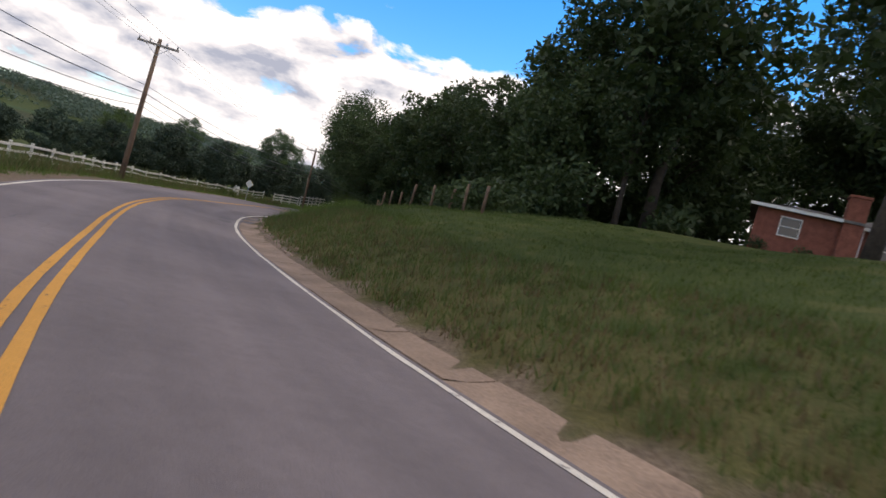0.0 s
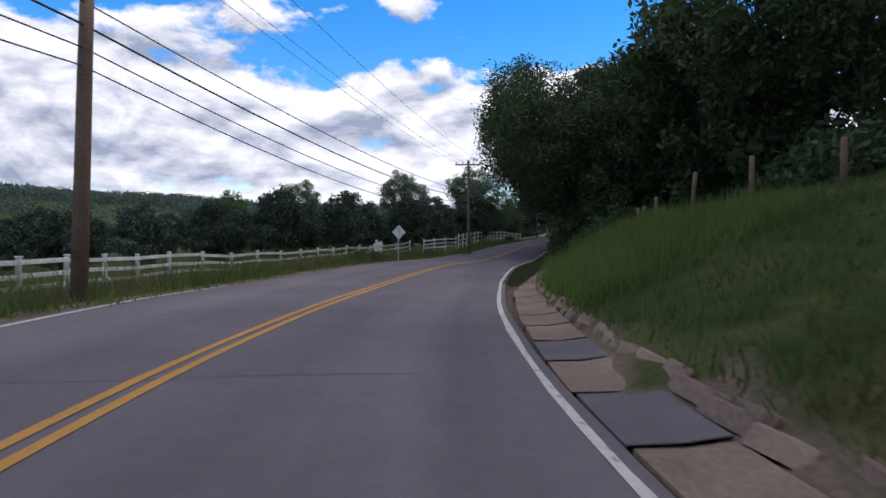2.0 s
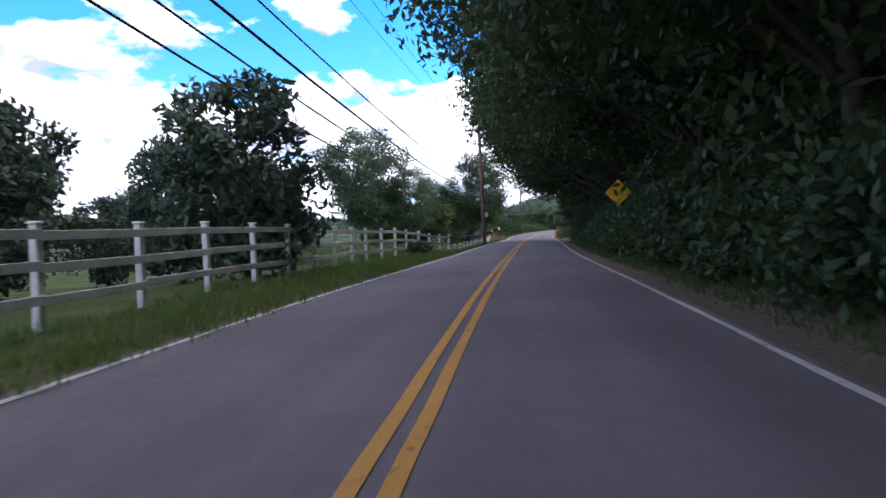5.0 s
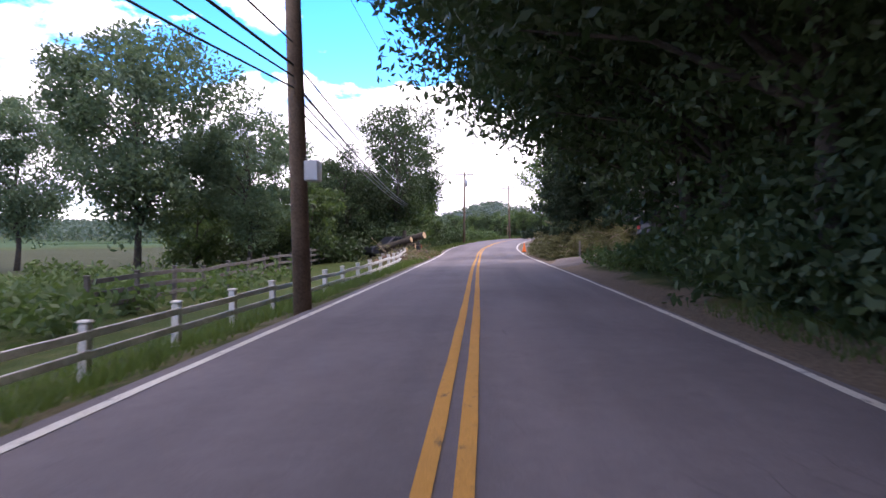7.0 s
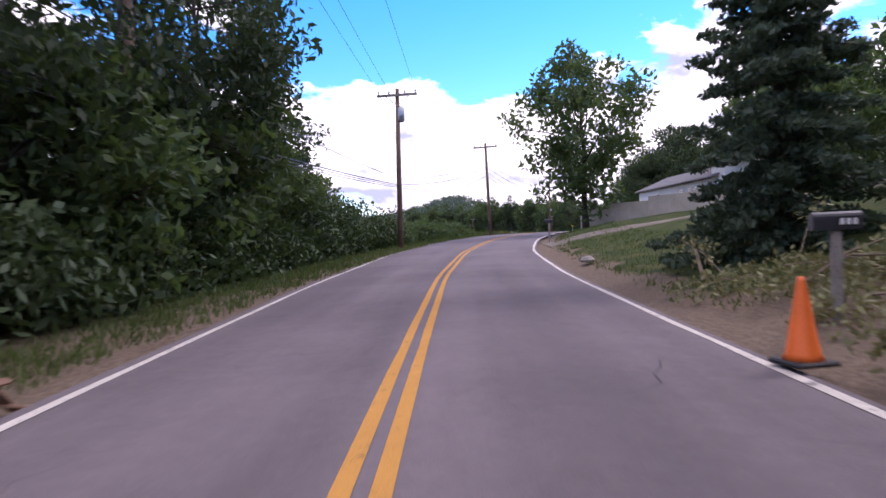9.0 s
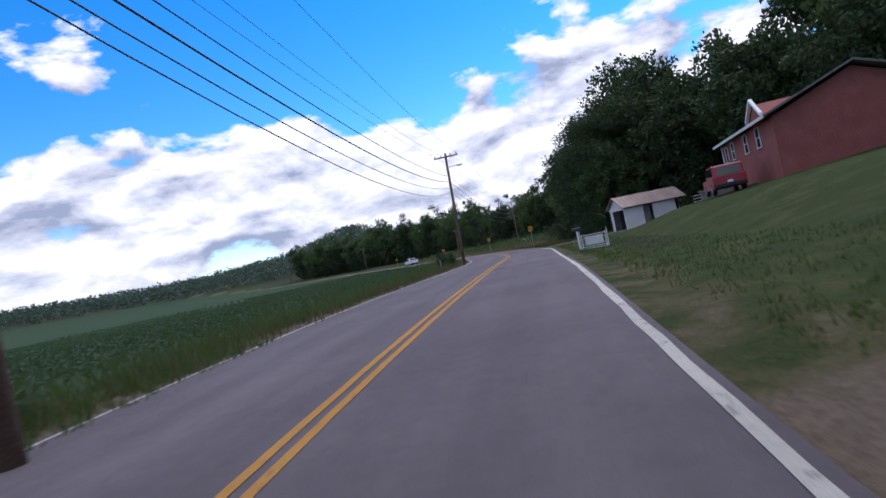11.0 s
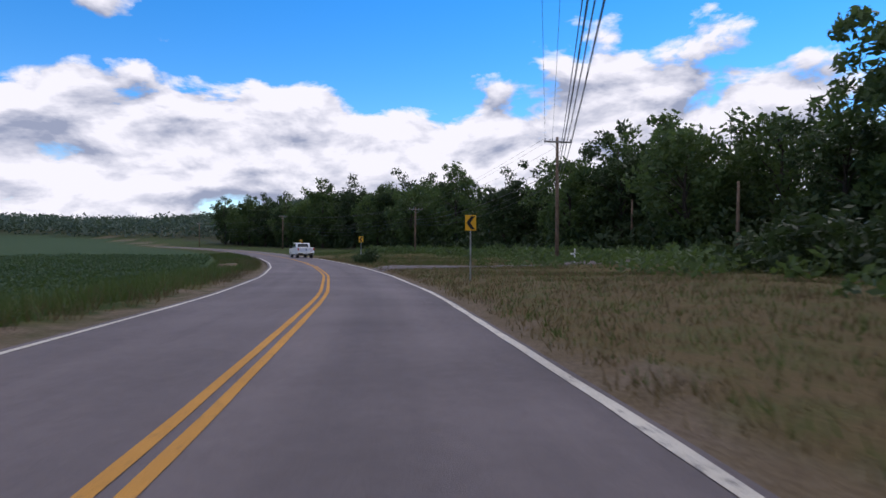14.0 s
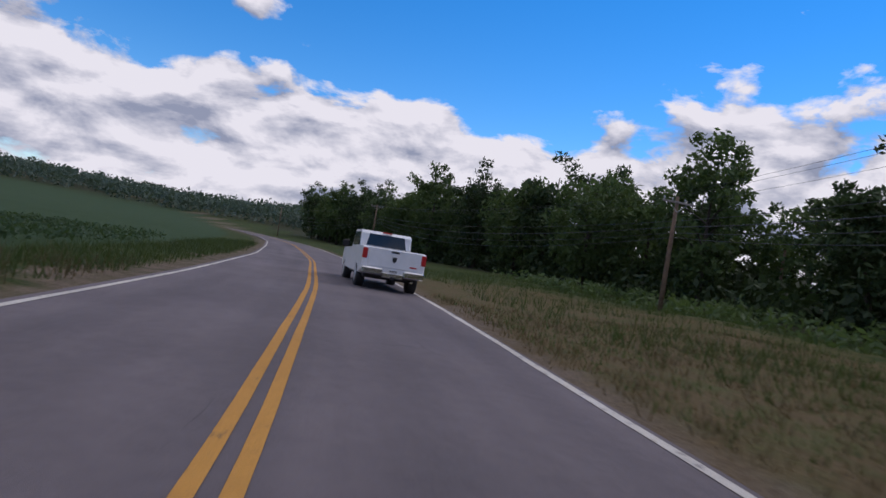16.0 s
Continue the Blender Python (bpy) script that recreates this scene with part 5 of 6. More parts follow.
# ---- drives and road wear ----
def path_strip(name, points, widths, mat, label, lift=0.03, category="driveway", cols=7):
    """A drive laid on the ground along a line of places, with shoulders that run down into the soil."""
    pts = [Vector((x, y)) for x, y in points]
    dense, wide = [], []
    for (a, b), (wa, wb) in zip(zip(pts, pts[1:]), zip(widths, widths[1:])):
        k = max(2, int((b - a).length / 0.8))
        dense += [a.lerp(b, i / k) for i in range(k)]
        wide += [wa + (wb - wa) * i / k for i in range(k)]
    dense.append(pts[-1])
    wide.append(widths[-1])
    vs = []
    for i, p in enumerate(dense):
        d = (dense[min(i + 1, len(dense) - 1)] - dense[max(i - 1, 0)]).normalized()
        n = Vector((d.y, -d.x))
        for k in range(-1, cols + 1):
            f = min(max(k, 0), cols - 1) / (cols - 1) - 0.5
            q = p + n * (wide[i] * f * (1 + 0.05 * math.sin(i * 1.7 + f * 9)) + (-0.35 if k < 0 else 0.35 if k == cols else 0))
            u, side = to_road(np.array([q.x]), np.array([q.y]))
            z = ground_at(q.x, q.y) + lift
            near = min(1.0, max(0.0, (4.6 - abs(float(side[0]))) / 0.7))
            z = z * (1 - near) + (float(road_z(u[0])) - 0.11) * near
            vs.append((q.x, q.y, z - (0.22 if k in (-1, cols) else 0.0)))
    s = Shape()
    c = cols + 2
    s.add(vs, [(i * c + k, i * c + k + 1, (i + 1) * c + k + 1, (i + 1) * c + k) for i in range(len(dense) - 1) for k in range(c - 1)])
    return tagged(part(name, s, mat, smooth=True), label, category, kind="structure")


def road_side(u, d):
    x, y = spot(u, d)
    return float(x), float(y)


path_strip("driveway", [road_side(154.5, 3.6), road_side(154.0, 6.0), (5.5, 155.0), (12.5, 158.5), (19, 160)], [7.5, 6.0, 4.8, 5.0, 5.0], DRIVE, "cracked pinkish concrete driveway rising from the road", 0.05)
path_strip("driveway", [road_side(200.5, 3.65), (9.8, 199.2), (12.5, 197.0), (16, 194.6), (23, 192)], [4.5, 3.2, 2.8, 3.0, 4.0], GRAVEL, "gravel driveway climbing past the lawn", 0.04)
path_strip("driveway", [road_side(272.3, 4.0), road_side(271.8, 5.4), road_side(270.9, 8.2), road_side(270.6, 11.0), road_side(270.3, 13.0)], [7.5, 4.6, 2.4, 1.5, 1.4], GRAVEL, "pale gravel drive to the barn", 0.05)
path_strip("side_road", [road_side(345.6, 4.06), road_side(344.7, 5.4), road_side(344.3, 8.5), road_side(344.2, 16), road_side(343.5, 30), road_side(342, 44)], [9.5, 5.4, 3.4, 3.1, 3.0, 3.0], ASPHALT, "narrow asphalt side road joining the bend", 0.10, "road")
path_strip("driveway", [road_side(216, 3.7), (17, 214.5), (24, 212.5)], [4.0, 2.6, 2.6], GRAVEL, "short gravel drive by the mailbox", 0.05)


def crack_line(u0, d0, u1, d1, seed, width=0.02):
    rng = random.Random(seed)
    n = max(4, int(abs(u1 - u0) + abs(d1 - d0)) * 2)
    s = Shape()
    vs = []
    for i in range(n + 1):
        f = i / n
        u = u0 + (u1 - u0) * f + 0.12 * (rng.random() - 0.5)
        d = d0 + (d1 - d0) * f + 0.16 * (rng.random() - 0.5)
        x, y = spot(u, d)
        z = float(road_z(u)) - 0.05 * (d / 3.8) ** 2 + 0.004
        w = width * (0.4 + rng.random())
        if abs(u1 - u0) > abs(d1 - d0):
            vs += [(x - w / 2, y, z), (x + w / 2, y, z)]
        else:
            vs += [(x, y - w / 2, z), (x, y + w / 2, z)]
    s.add(vs, [(2 * i, 2 * i + 1, 2 * i + 3, 2 * i + 2) for i in range(n)])
    part("crack", s, CRACK, road)


for i, (u0, d0, u1, d1) in enumerate([(30.5, -1.9, 31.5, 2.4), (36.5, -1.2, 37.0, 2.2), (41, 1.8, 44, 1.6), (18, 1.2, 21, 1.5), (60, 0.8, 63, 1.1), (106, -0.5, 110, -0.3), (150, 1.2, 152, 1.5), (150.4, 1.5, 150.8, 2.6), (158.5, 1.6, 160, 2.3), (162, 1.0, 164, 1.4), (172, 1.9, 173, 2.4), (240, 0.9, 243, 1.2), (5, -3.0, 6.5, -1.2), (9, -1.4, 12, -1.2), (38, -3.1, 41, -2.8)]):
    crack_line(u0, d0, u1, d1, i, 0.014)


def road_patch(u0, u1, d0, d1, mat=PATCH):
    us = np.arange(u0, u1 + 0.01, 0.5)
    s = Shape()
    vs = []
    rng = random.Random(int(u0 * 10))
    for u in us:
        for d in (d0 + 0.15 * rng.random(), d1 + 0.15 * rng.random()):
            x, y = spot(u, d)
            vs.append((float(x), float(y), float(road_z(u)) - 0.05 * (d / 3.8) ** 2 + 0.003))
    s.add(vs, [(2 * i, 2 * i + 1, 2 * i + 3, 2 * i + 2) for i in range(len(us) - 1)])
    part("asphalt_patch", s, mat, road)


road_patch(60, 66, 0.9, 1.3)
road_patch(24, 27, 2.7, 3.3)
road_patch(58, 61, 0.6, 1.0)


# ---- the broken gutter along the first bend ----
def slab_mesh(seed, length, width):
    rng = random.Random(seed)
    s = Shape()
    n = 7
    ring = []
    for k in range(n):
        a = 2 * math.pi * k / n
        ring.append((math.copysign(abs(math.cos(a)) ** 0.6, math.cos(a)) * width / 2 * (0.86 + 0.2 * rng.random()), math.copysign(abs(math.sin(a)) ** 0.6, math.sin(a)) * length / 2 * (0.86 + 0.2 * rng.random())))
    vs = [(x, y, -0.12) for x, y in ring] + [(x, y, 0.03) for x, y in ring] + [(x * 0.93, y * 0.96, 0.05) for x, y in ring]
    fs = [(i, (i + 1) % n, n + (i + 1) % n, n + i) for i in range(n)] + [(n + i, n + (i + 1) % n, 2 * n + (i + 1) % n, 2 * n + i) for i in range(n)] + [tuple(range(2 * n, 3 * n))]
    return s.add(vs, fs).mesh("slab", CONCRETE)


gutter = thing("gutter", "broken weathered concrete gutter along the road edge", "gutter", kind="structure")
_g = random.Random(8)


def channel_piece(u0, u1, uneven):
    """One length of gutter: a shallow channel, an open joint and a sloping apron under the bank."""
    vs = []
    us = np.linspace(u0, u1, 6)
    skew = [uneven * (_g.random() - 0.5) for _ in range(9)]
    for i, u in enumerate(us):
        a, w = float(gutter_edge(u)), float(gutter_width(u))
        rough = uneven * 0.9 * (_g.random() - 0.5)
        for k, (d, z) in enumerate(((a - 0.02, -0.18), (a, 0.0), (a + w * 0.5, 0.01 if u < 43 else -0.02), (a + w, 0.07 if u < 43 else 0.0), (a + w + 0.03, -0.14), (a + w + 0.07, 0.02 if u > 43 else -0.16), (a + w + 0.2, 0.035 if u > 43 else -0.2), (a + w + (0.34 if u > 43 else 0.2) + rough, 0.03 if u > 43 else -0.2), (a + w + (0.38 if u > 43 else 0.23) + rough, -0.12))):
            x, y = spot(u, d + skew[k] * 0.25)
            low = float(road_z(u)) - 0.075
            base = low if k < 4 else low - 0.04 if k == 4 else max(low, ground_at(x, y) + 0.0)
            vs.append((float(x), float(y), base + z + 0.03 + 0.3 * skew[k] * uneven))
    n = 9
    return Shape().add(vs, [(i * n + k, i * n + k + 1, (i + 1) * n + k + 1, (i + 1) * n + k) for i in range(5) for k in range(n - 1)])


u, tar = -8.0, False
while u < 66:
    n = (2.75 if u > 43 else 1.1 + 0.5 * _g.random() if 25 < u < 35 else 1.5 + 1.6 * _g.random())
    tar = not tar
    part("channel_slab", channel_piece(u, min(66.2, u + n - (0.03 if u > 43 or u < 20 else 0.10)), 0.04 if u > 43 else 0.24), PATCH if tar and 25 < u < 35 else CONCRETE, gutter)
    u += n
KERB_STONES = [slab_mesh(20 + i, (0.5, 0.8, 0.35, 0.62, 0.95)[i], (0.20, 0.16, 0.24, 0.14, 0.22)[i]) for i in range(5)]
for i in range(52):
    u = 15 + i * 0.55 + 0.4 * _g.random()
    d = float(gutter_edge(u) + gutter_width(u)) + 0.12 + 0.22 * _g.random()
    p = on_land(u, d, 0.0)
    o = part("kerb_stone", KERB_STONES[int(_g.random() * 5)], CONCRETE, gutter)
    o.matrix_world = pose(p.x, p.y, p.z - 0.035 - 0.03 * _g.random(), 8 * _g.random() - 4, 16 + 22 * _g.random(), heading(u) + 30 * _g.random() - 15)


def stone(u, d, size, mat=STONE, name="stone", label="pale weathered stone lying on the grass"):
    rng = random.Random(int(u * 100 + d * 10))
    s = Shape()
    vs, n = [], 7
    for j, (z, r) in enumerate(((-0.1, 0.8), (0.2, 1.0), (0.5, 0.75), (0.66, 0.3))):
        for k in range(n):
            a = 6.283 * k / n
            q = r * (0.8 + 0.4 * rng.random()) * size
            vs.append((math.cos(a) * q, math.sin(a) * q * 0.8, z * size * (0.8 + 0.3 * rng.random())))
    fs = [(j * n + k, j * n + (k + 1) % n, (j + 1) * n + (k + 1) % n, (j + 1) * n + k) for j in range(3) for k in range(n)] + [tuple(range(3 * n, 4 * n))]
    ob = tagged(part(name, s.add(vs, fs), mat, smooth=False), label, "stone", "loose stones")
    ob.matrix_world = stand(u, d, 360 * rng.random())


stone(187, 4.3, 0.28)
for u, d, z in ((60.5, 8.6, 0.4), (61.3, 9.2, 0.45), (62.2, 9.0, 0.38), (59.4, 9.3, 0.3), (63.2, 9.6, 0.4), (60.8, 10, 0.5), (58.6, 8.9, 0.25)):
    stone(u, d, z)


# ---- signs ----
def sign_post(ob, height):
    part("post", Shape().box(-0.03, 0.03, 0.006, 0.03, -0.4, height, 0.004), STEEL, ob, "galvanised steel post")


def chevron_sign(u, d, turn):
    ob = thing("chevron_sign", "yellow bend sign with a black chevron on a steel post", "road sign", stand(u, d, turn), group="chevron signs round the bend")
    sign_post(ob, 2.62)
    part("panel", Shape().box(-0.23, 0.23, -0.004, 0.004, 2.0, 2.61, 0.003), SIGN_YELLOW, ob)
    z, h = 2.305, 0.26
    out = [(0.02, z - h), (0.18, z - h), (-0.02, z), (0.18, z + h), (0.02, z + h), (-0.18, z)]
    part("chevron", Shape().prism(out, -0.009, -0.0055), SIGN_BLACK, ob)
    part("back", Shape().box(-0.225, 0.225, 0.0045, 0.006, 2.005, 2.605), SIGN_BACK, ob)


chevron_sign(288.1, 4.9, 8)
chevron_sign(325.6, 5.8, 6)
chevron_sign(364.4, 6.2, -4)
chevron_sign(410, 7.0, -12)


def diamond_sign(u, d, turn, centre, side, label):
    ob = thing("warning_sign", label, "road sign", stand(u, d, turn))
    sign_post(ob, centre + side * 0.6)
    h = side * 0.7071
    dia = [(0, centre - h), (h, centre), (0, centre + h), (-h, centre)]
    part("panel", Shape().prism(dia, -0.004, 0.004), SIGN_YELLOW, ob)
    part("back", Shape().prism([(x * 0.98, centre + (z - centre) * 0.98) for x, z in dia], 0.0045, 0.006), SIGN_BACK, ob)


diamond_sign(59.3, -3.3, 172, 1.62, 0.58, "diamond warning sign seen from its bare metal back")
diamond_sign(110.9, 4.65, 0, 2.6, 0.76, "yellow diamond warning sign on a steel post")


# ---- small roadside things ----
def traffic_cone(u, d):
    ob = thing("traffic_cone", "tall orange traffic cone on a black base", "traffic cone", stand(u, d, 12))
    part("base", Shape().box(-0.2, 0.2, -0.2, 0.2, 0.0, 0.045, 0.015), BLACK, ob)
    part("cone", Shape().tube([(0, 0, 0.045), (0, 0, 0.10), (0, 0, 0.72), (0, 0, 0.76)], [0.17, 0.14, 0.035, 0.025], 16), CONE_ORANGE, ob, smooth=True)


traffic_cone(172.6, 3.42)


def mailbox(u, d, turn, label, number=True, mat=DARK_METAL, post=GREY_WOOD):
    ob = thing("mailbox", label, "mailbox", stand(u, d, turn), group="roadside mailboxes")
    part("post", Shape().box(-0.05, 0.05, -0.05, 0.05, -0.3, 1.05, 0.01), post, ob)
    arch = [(-0.085, 1.06), (0.085, 1.06)] + [(0.085 * math.cos(a), 1.18 + 0.085 * math.sin(a)) for a in (math.pi * k / 8 for k in range(9))]
    body = part("box", Shape().prism(arch, -0.25, 0.25), mat, ob)
    part("flag", Shape().box(0.087, 0.095, -0.12, -0.02, 1.12, 1.2), TAIL_RED, body)
    if number:
        part("number_plate", Shape().box(-0.089, -0.086, -0.22, 0.02, 1.10, 1.20), SIGN_BLACK, body, "black plate with pale bars")
        for k in range(3):
            part("bar", Shape().box(-0.092, -0.0895, -0.19 + 0.065 * k, -0.15 + 0.065 * k, 1.115, 1.185), TRIM_WHITE, body)
    return ob


mailbox(174.3, 4.75, 78, "black metal mailbox with pale number bars on a wooden post")
mailbox(203.2, 3.85, 80, "small dark mailbox on a post", False)
mailbox(250.9, 4.75, 80, "dark mailbox on a white post", False, post=TRIM_WHITE)


def white_gate(u, d, turn):
    ob = thing("metal_gate", "old white metal scrollwork panel standing on the lawn", "gate", stand(u, d, turn))
    for x in (-0.75, -0.66, 0.66, 0.75):
        part("upright", Shape().tube([(x, 0, -0.1), (x, 0, 0.98 if abs(x) < 0.7 else 1.15)], [0.022, 0.02], 8), TRIM_WHITE, ob)
    for z in (0.12, 0.22, 0.88):
        part("rail", Shape().box(-0.75, 0.75, -0.02, 0.02, z, z + 0.035, 0.006), TRIM_WHITE, ob)
    part("panel", Shape().box(-0.5, 0.5, -0.006, 0.006, 0.32, 0.82, 0.004), SIDING_WHITE, ob)
    for k in range(5):
        part("scroll", Shape().tube([(-0.55 + 0.27 * k + 0.11 * math.cos(a), -0.014, 0.55 + 0.2 * math.sin(a)) for a in (6.283 * i / 14 for i in range(15))], [0.012] * 15, 5, False), TRIM_WHITE, ob)
    part("foot", Shape().box(0.6, 1.15, -0.03, 0.03, -0.02, 0.03, 0.008), TRIM_WHITE, ob)
    part("foot", Shape().box(-0.9, -0.5, -0.03, 0.03, -0.02, 0.03, 0.008), TRIM_WHITE, ob)


white_gate(250.9, 5.6, -8)
cross_m = pose(66.2, 342.6, ground_at(66.2, 342.6), 0, 0, 5)
cross = thing("wooden_cross", "small white wooden memorial cross by a pole", "cross", cross_m)
part("upright", Shape().box(-0.05, 0.05, -0.03, 0.03, -0.2, 1.25, 0.008), TRIM_WHITE, cross)
part("arm", Shape().box(-0.36, 0.36, -0.034, 0.034, 0.80, 0.92, 0.008), TRIM_WHITE, cross)
stake = tagged(part("stake", Shape().box(-0.04, 0.04, -0.04, 0.04, -0.2, 0.45, 0.01), GREY_WOOD), "short dark wooden stake by the drive", "stake")
stake.matrix_world = stand(269.5, 7.2)
pipe = tagged(part("culvert_pipe", Shape().tube([(-0.9, 0, 0.2), (0.9, 0, 0.2)], [0.24, 0.24], 14).tube([(-0.92, 0, 0.2), (0.92, 0, 0.2)], [0.2, 0.2], 14, False), CONCRETE, smooth=True), "short concrete culvert pipe in the field edge", "pipe")
pipe.matrix_world = stand(347.5, -5.9, 60)
for k in range(14):
    stone(345.2 + 0.28 * k, -5.4 - 0.5 * abs(math.sin(k * 2.3)), 0.16 + 0.08 * math.sin(k * 1.7), BRICK, "rubble_stone", "broken reddish rubble on the field edge")
for u, d in ((263.5, -5.2), (158.2, 5.6)):
    o = tagged(part("stake", Shape().box(-0.05, 0.05, -0.05, 0.05, -0.2, 0.9, 0.01), GREY_WOOD), "short wooden stake at the roadside", "stake")
    o.matrix_world = stand(u, d)


# ---- felled timber and brush ----
def log_between(p, q, r):
    p, q = Vector(p), Vector(q)
    d = q - p
    ob = thing("log", "thick felled tree trunk with a fresh sawn end", "log", group="felled logs by the road")
    n = d.length
    part("bark", Shape().tube([(0, -n / 2, 0), (r * 0.1, -n / 5, 0.03), (-r * 0.08, n / 5, -0.02), (0, n / 2, 0)], [r * 1.02, r, r * 0.97, r * 0.94], 18, False), BARK, ob, smooth=True)
    for y, w, s in ((-n / 2, r * 1.02, 1), (n / 2, r * 0.94, -1)):
        part("cut_end", Shape().tube([(0, y, 0), (0, y + s * 0.02, 0)], [w * 0.93, w * 0.93], 18), CUT_WOOD, ob, "pale sawn end")
    c = (p + q) / 2
    ob.matrix_world = pose(c.x, c.y, c.z, math.degrees(math.atan2(d.z, math.hypot(d.x, d.y))), 0, math.degrees(math.atan2(-d.x, d.y)))


log_between((-5.55, 169.0, 0.04), (-8.5, 170.9, -0.85), 0.25)
log_between((-6.5, 168.9, -0.28), (-8.7, 170.1, -0.95), 0.2)
log_between((-8.9, 170.6, -1.0), (-6.2, 170.2, -0.8), 0.30)
log_between((-6.9, 168.4, -0.98), (-7.9, 170.2, -1.15), 0.17)
log_between((-7.9, 169.2, -1.42), (-5.1, 170.0, -1.42), 0.36)
log_between((-6.9, 169.2, -1.9), (-7.0, 169.4, 0.4), 0.15)
log_between((-6.3, 167.7, -1.55), (-5.3, 168.1, -1.52), 0.21)
log_between((-6.0, 168.3, -1.38), (-5.2, 168.6, -1.35), 0.24)
log_between((-5.05, 169.0, -1.52), (-5.6, 169.5, -1.5), 0.22)
log_between((-6.9, 166.6, -1.62), (-6.1, 166.9, -1.6), 0.10)
for p, q, r in (((4.4, 171.0, -0.85), (5.6, 172.4, -0.95), 0.15), ((3.5, 170.4, -1.1), (4.8, 171.6, -1.15), 0.16), ((2.25, 165.5, -1.3), (3.6, 166.4, -1.25), 0.15), ((2.9, 167.3, -1.15), (4.0, 168.6, -1.15), 0.12), ((2.3, 165.2, -1.45), (2.7, 165.6, -1.45), 0.09)):
    log_between(p, q, r)


def bark_litter():
    """Slabs of torn bark and chips thrown down round the logs."""
    rng = np.random.RandomState(41)
    s = Shape()
    for k in range(900):
        u, d = rng.uniform(160.5, 172.5), -3.2 - 3.4 * rng.rand() ** 0.8
        p = on_land(u, d, 0.03 + 0.38 * rng.rand() * min(1.0, (-3.2 - d) / 1.5))
        m = pose(p.x, p.y, p.z, 30 * rng.randn(), 18 * rng.randn(), 360 * rng.rand())
        w, n = 0.015 + 0.04 * rng.rand() ** 2, 0.10 + 0.32 * rng.rand() ** 2
        s.box(-n, n, -w, w, -0.012, 0.012, 0.004, m)
    tagged(new("bark_litter", s.mesh("bark_litter", RED_BARK)), "torn reddish bark slabs and chips round the logs", "wood debris", kind="stuff")


bark_litter()


def brush_pile(name, seed, n, u0, u1, d0, d1, height, label, per=34):
    """Cut boughs heaped beside the road: sticks with wilted leaves."""
    rng = np.random.RandomState(seed)
    ob = thing(name, label, "brush pile")
    sticks = Shape()
    cs, rs = [], []
    for i in range(n):
        u, d = rng.uniform(u0, u1), rng.uniform(d0, d1)
        q = 1 - abs((u - (u0 + u1) / 2) / ((u1 - u0) / 2)) ** 3
        w = min(1.0, (d - d0) / 1.2 + 0.25) if d0 > 0 else min(1.0, (d1 - d) / 1.2 + 0.25)
        p = on_land(u, d, 0.1 + height * rng.rand() * q * w)
        a, L = rng.uniform(0, 6.283), rng.uniform(0.5, 1.5) * min(1.0, 0.25 + (d - d0 if d0 > 0 else d1 - d) / 1.4)
        e = p + Vector((math.cos(a) * L, math.sin(a) * L, 0.35 * rng.randn() * L))
        r = 0.009 + 0.035 * rng.rand() ** 2
        if i % 2 == 0:
            sticks.tube([p, p.lerp(e, 0.6) + Vector((0, 0, 0.1)), p.lerp(e, 1.25)], [r, r * 0.8, r * 0.4], 5, False)
        cs += [tuple(e), tuple(p)]
        rs += [0.32, 0.26]
    tagged(part("brushwood", sticks, BRUSHWOOD, ob), kind="stuff")
    v, f = leaf_cloud(rng, cs, rs, per * 2, 0.058, 0.8, 0.4)
    tagged(part("wilted_leaves", array_mesh("wilted_leaves", v, f, BRUSH_LEAF), BRUSH_LEAF, ob), kind="stuff")


brush_pile("brush_pile", 3, 620, 159.2, 172.0, 4.0, 8.6, 1.5, "long heap of cut branches with wilting leaves")
brush_pile("brush_pile", 4, 190, 158.0, 170.5, -6.6, -3.4, 0.16, "scattered bark, chips and leafy twigs round the logs", 9)
brush_pile("brush_pile", 5, 50, 173.0, 178.5, 4.3, 7.0, 0.22, "low litter of twigs and leaves on bare soil", 16)
brush_pile("brush_pile", 6, 60, 60, 67, 7.5, 11, 0.8, "brush and dead twigs on the bank", 20)


# ---- houses ----
def window(parent, x, y, z, w, h, face=-1, shutters=False, bars=True):
    """A window in a wall that faces -y (face -1) of its house."""
    f = part("window", Shape().box(x - w / 2 - 0.06, x + w / 2 + 0.06, y - 0.05, y + 0.02, z + h, z + h + 0.07, 0.01).box(x - w / 2 - 0.06, x + w / 2 + 0.06, y - 0.07, y + 0.02, z - 0.07, z, 0.01)
             .box(x - w / 2 - 0.06, x - w / 2, y - 0.05, y + 0.02, z, z + h, 0.01).box(x + w / 2, x + w / 2 + 0.06, y - 0.05, y + 0.02, z, z + h, 0.01).box(x - w / 2, x + w / 2, y - 0.035, y, z + h * 0.48, z + h * 0.52), TRIM_WHITE, parent)
    part("pane", Shape().box(x - w / 2, x + w / 2, y - 0.015, y - 0.005, z, z + h), GLASS, f)
    if shutters:
        for s in (-1, 1):
            part("shutter", Shape().box(x + s * (w / 2 + 0.22) - 0.15, x + s * (w / 2 + 0.22) + 0.15, y - 0.04, y - 0.002, z - 0.04, z + h + 0.04, 0.01), SHUTTER, f)


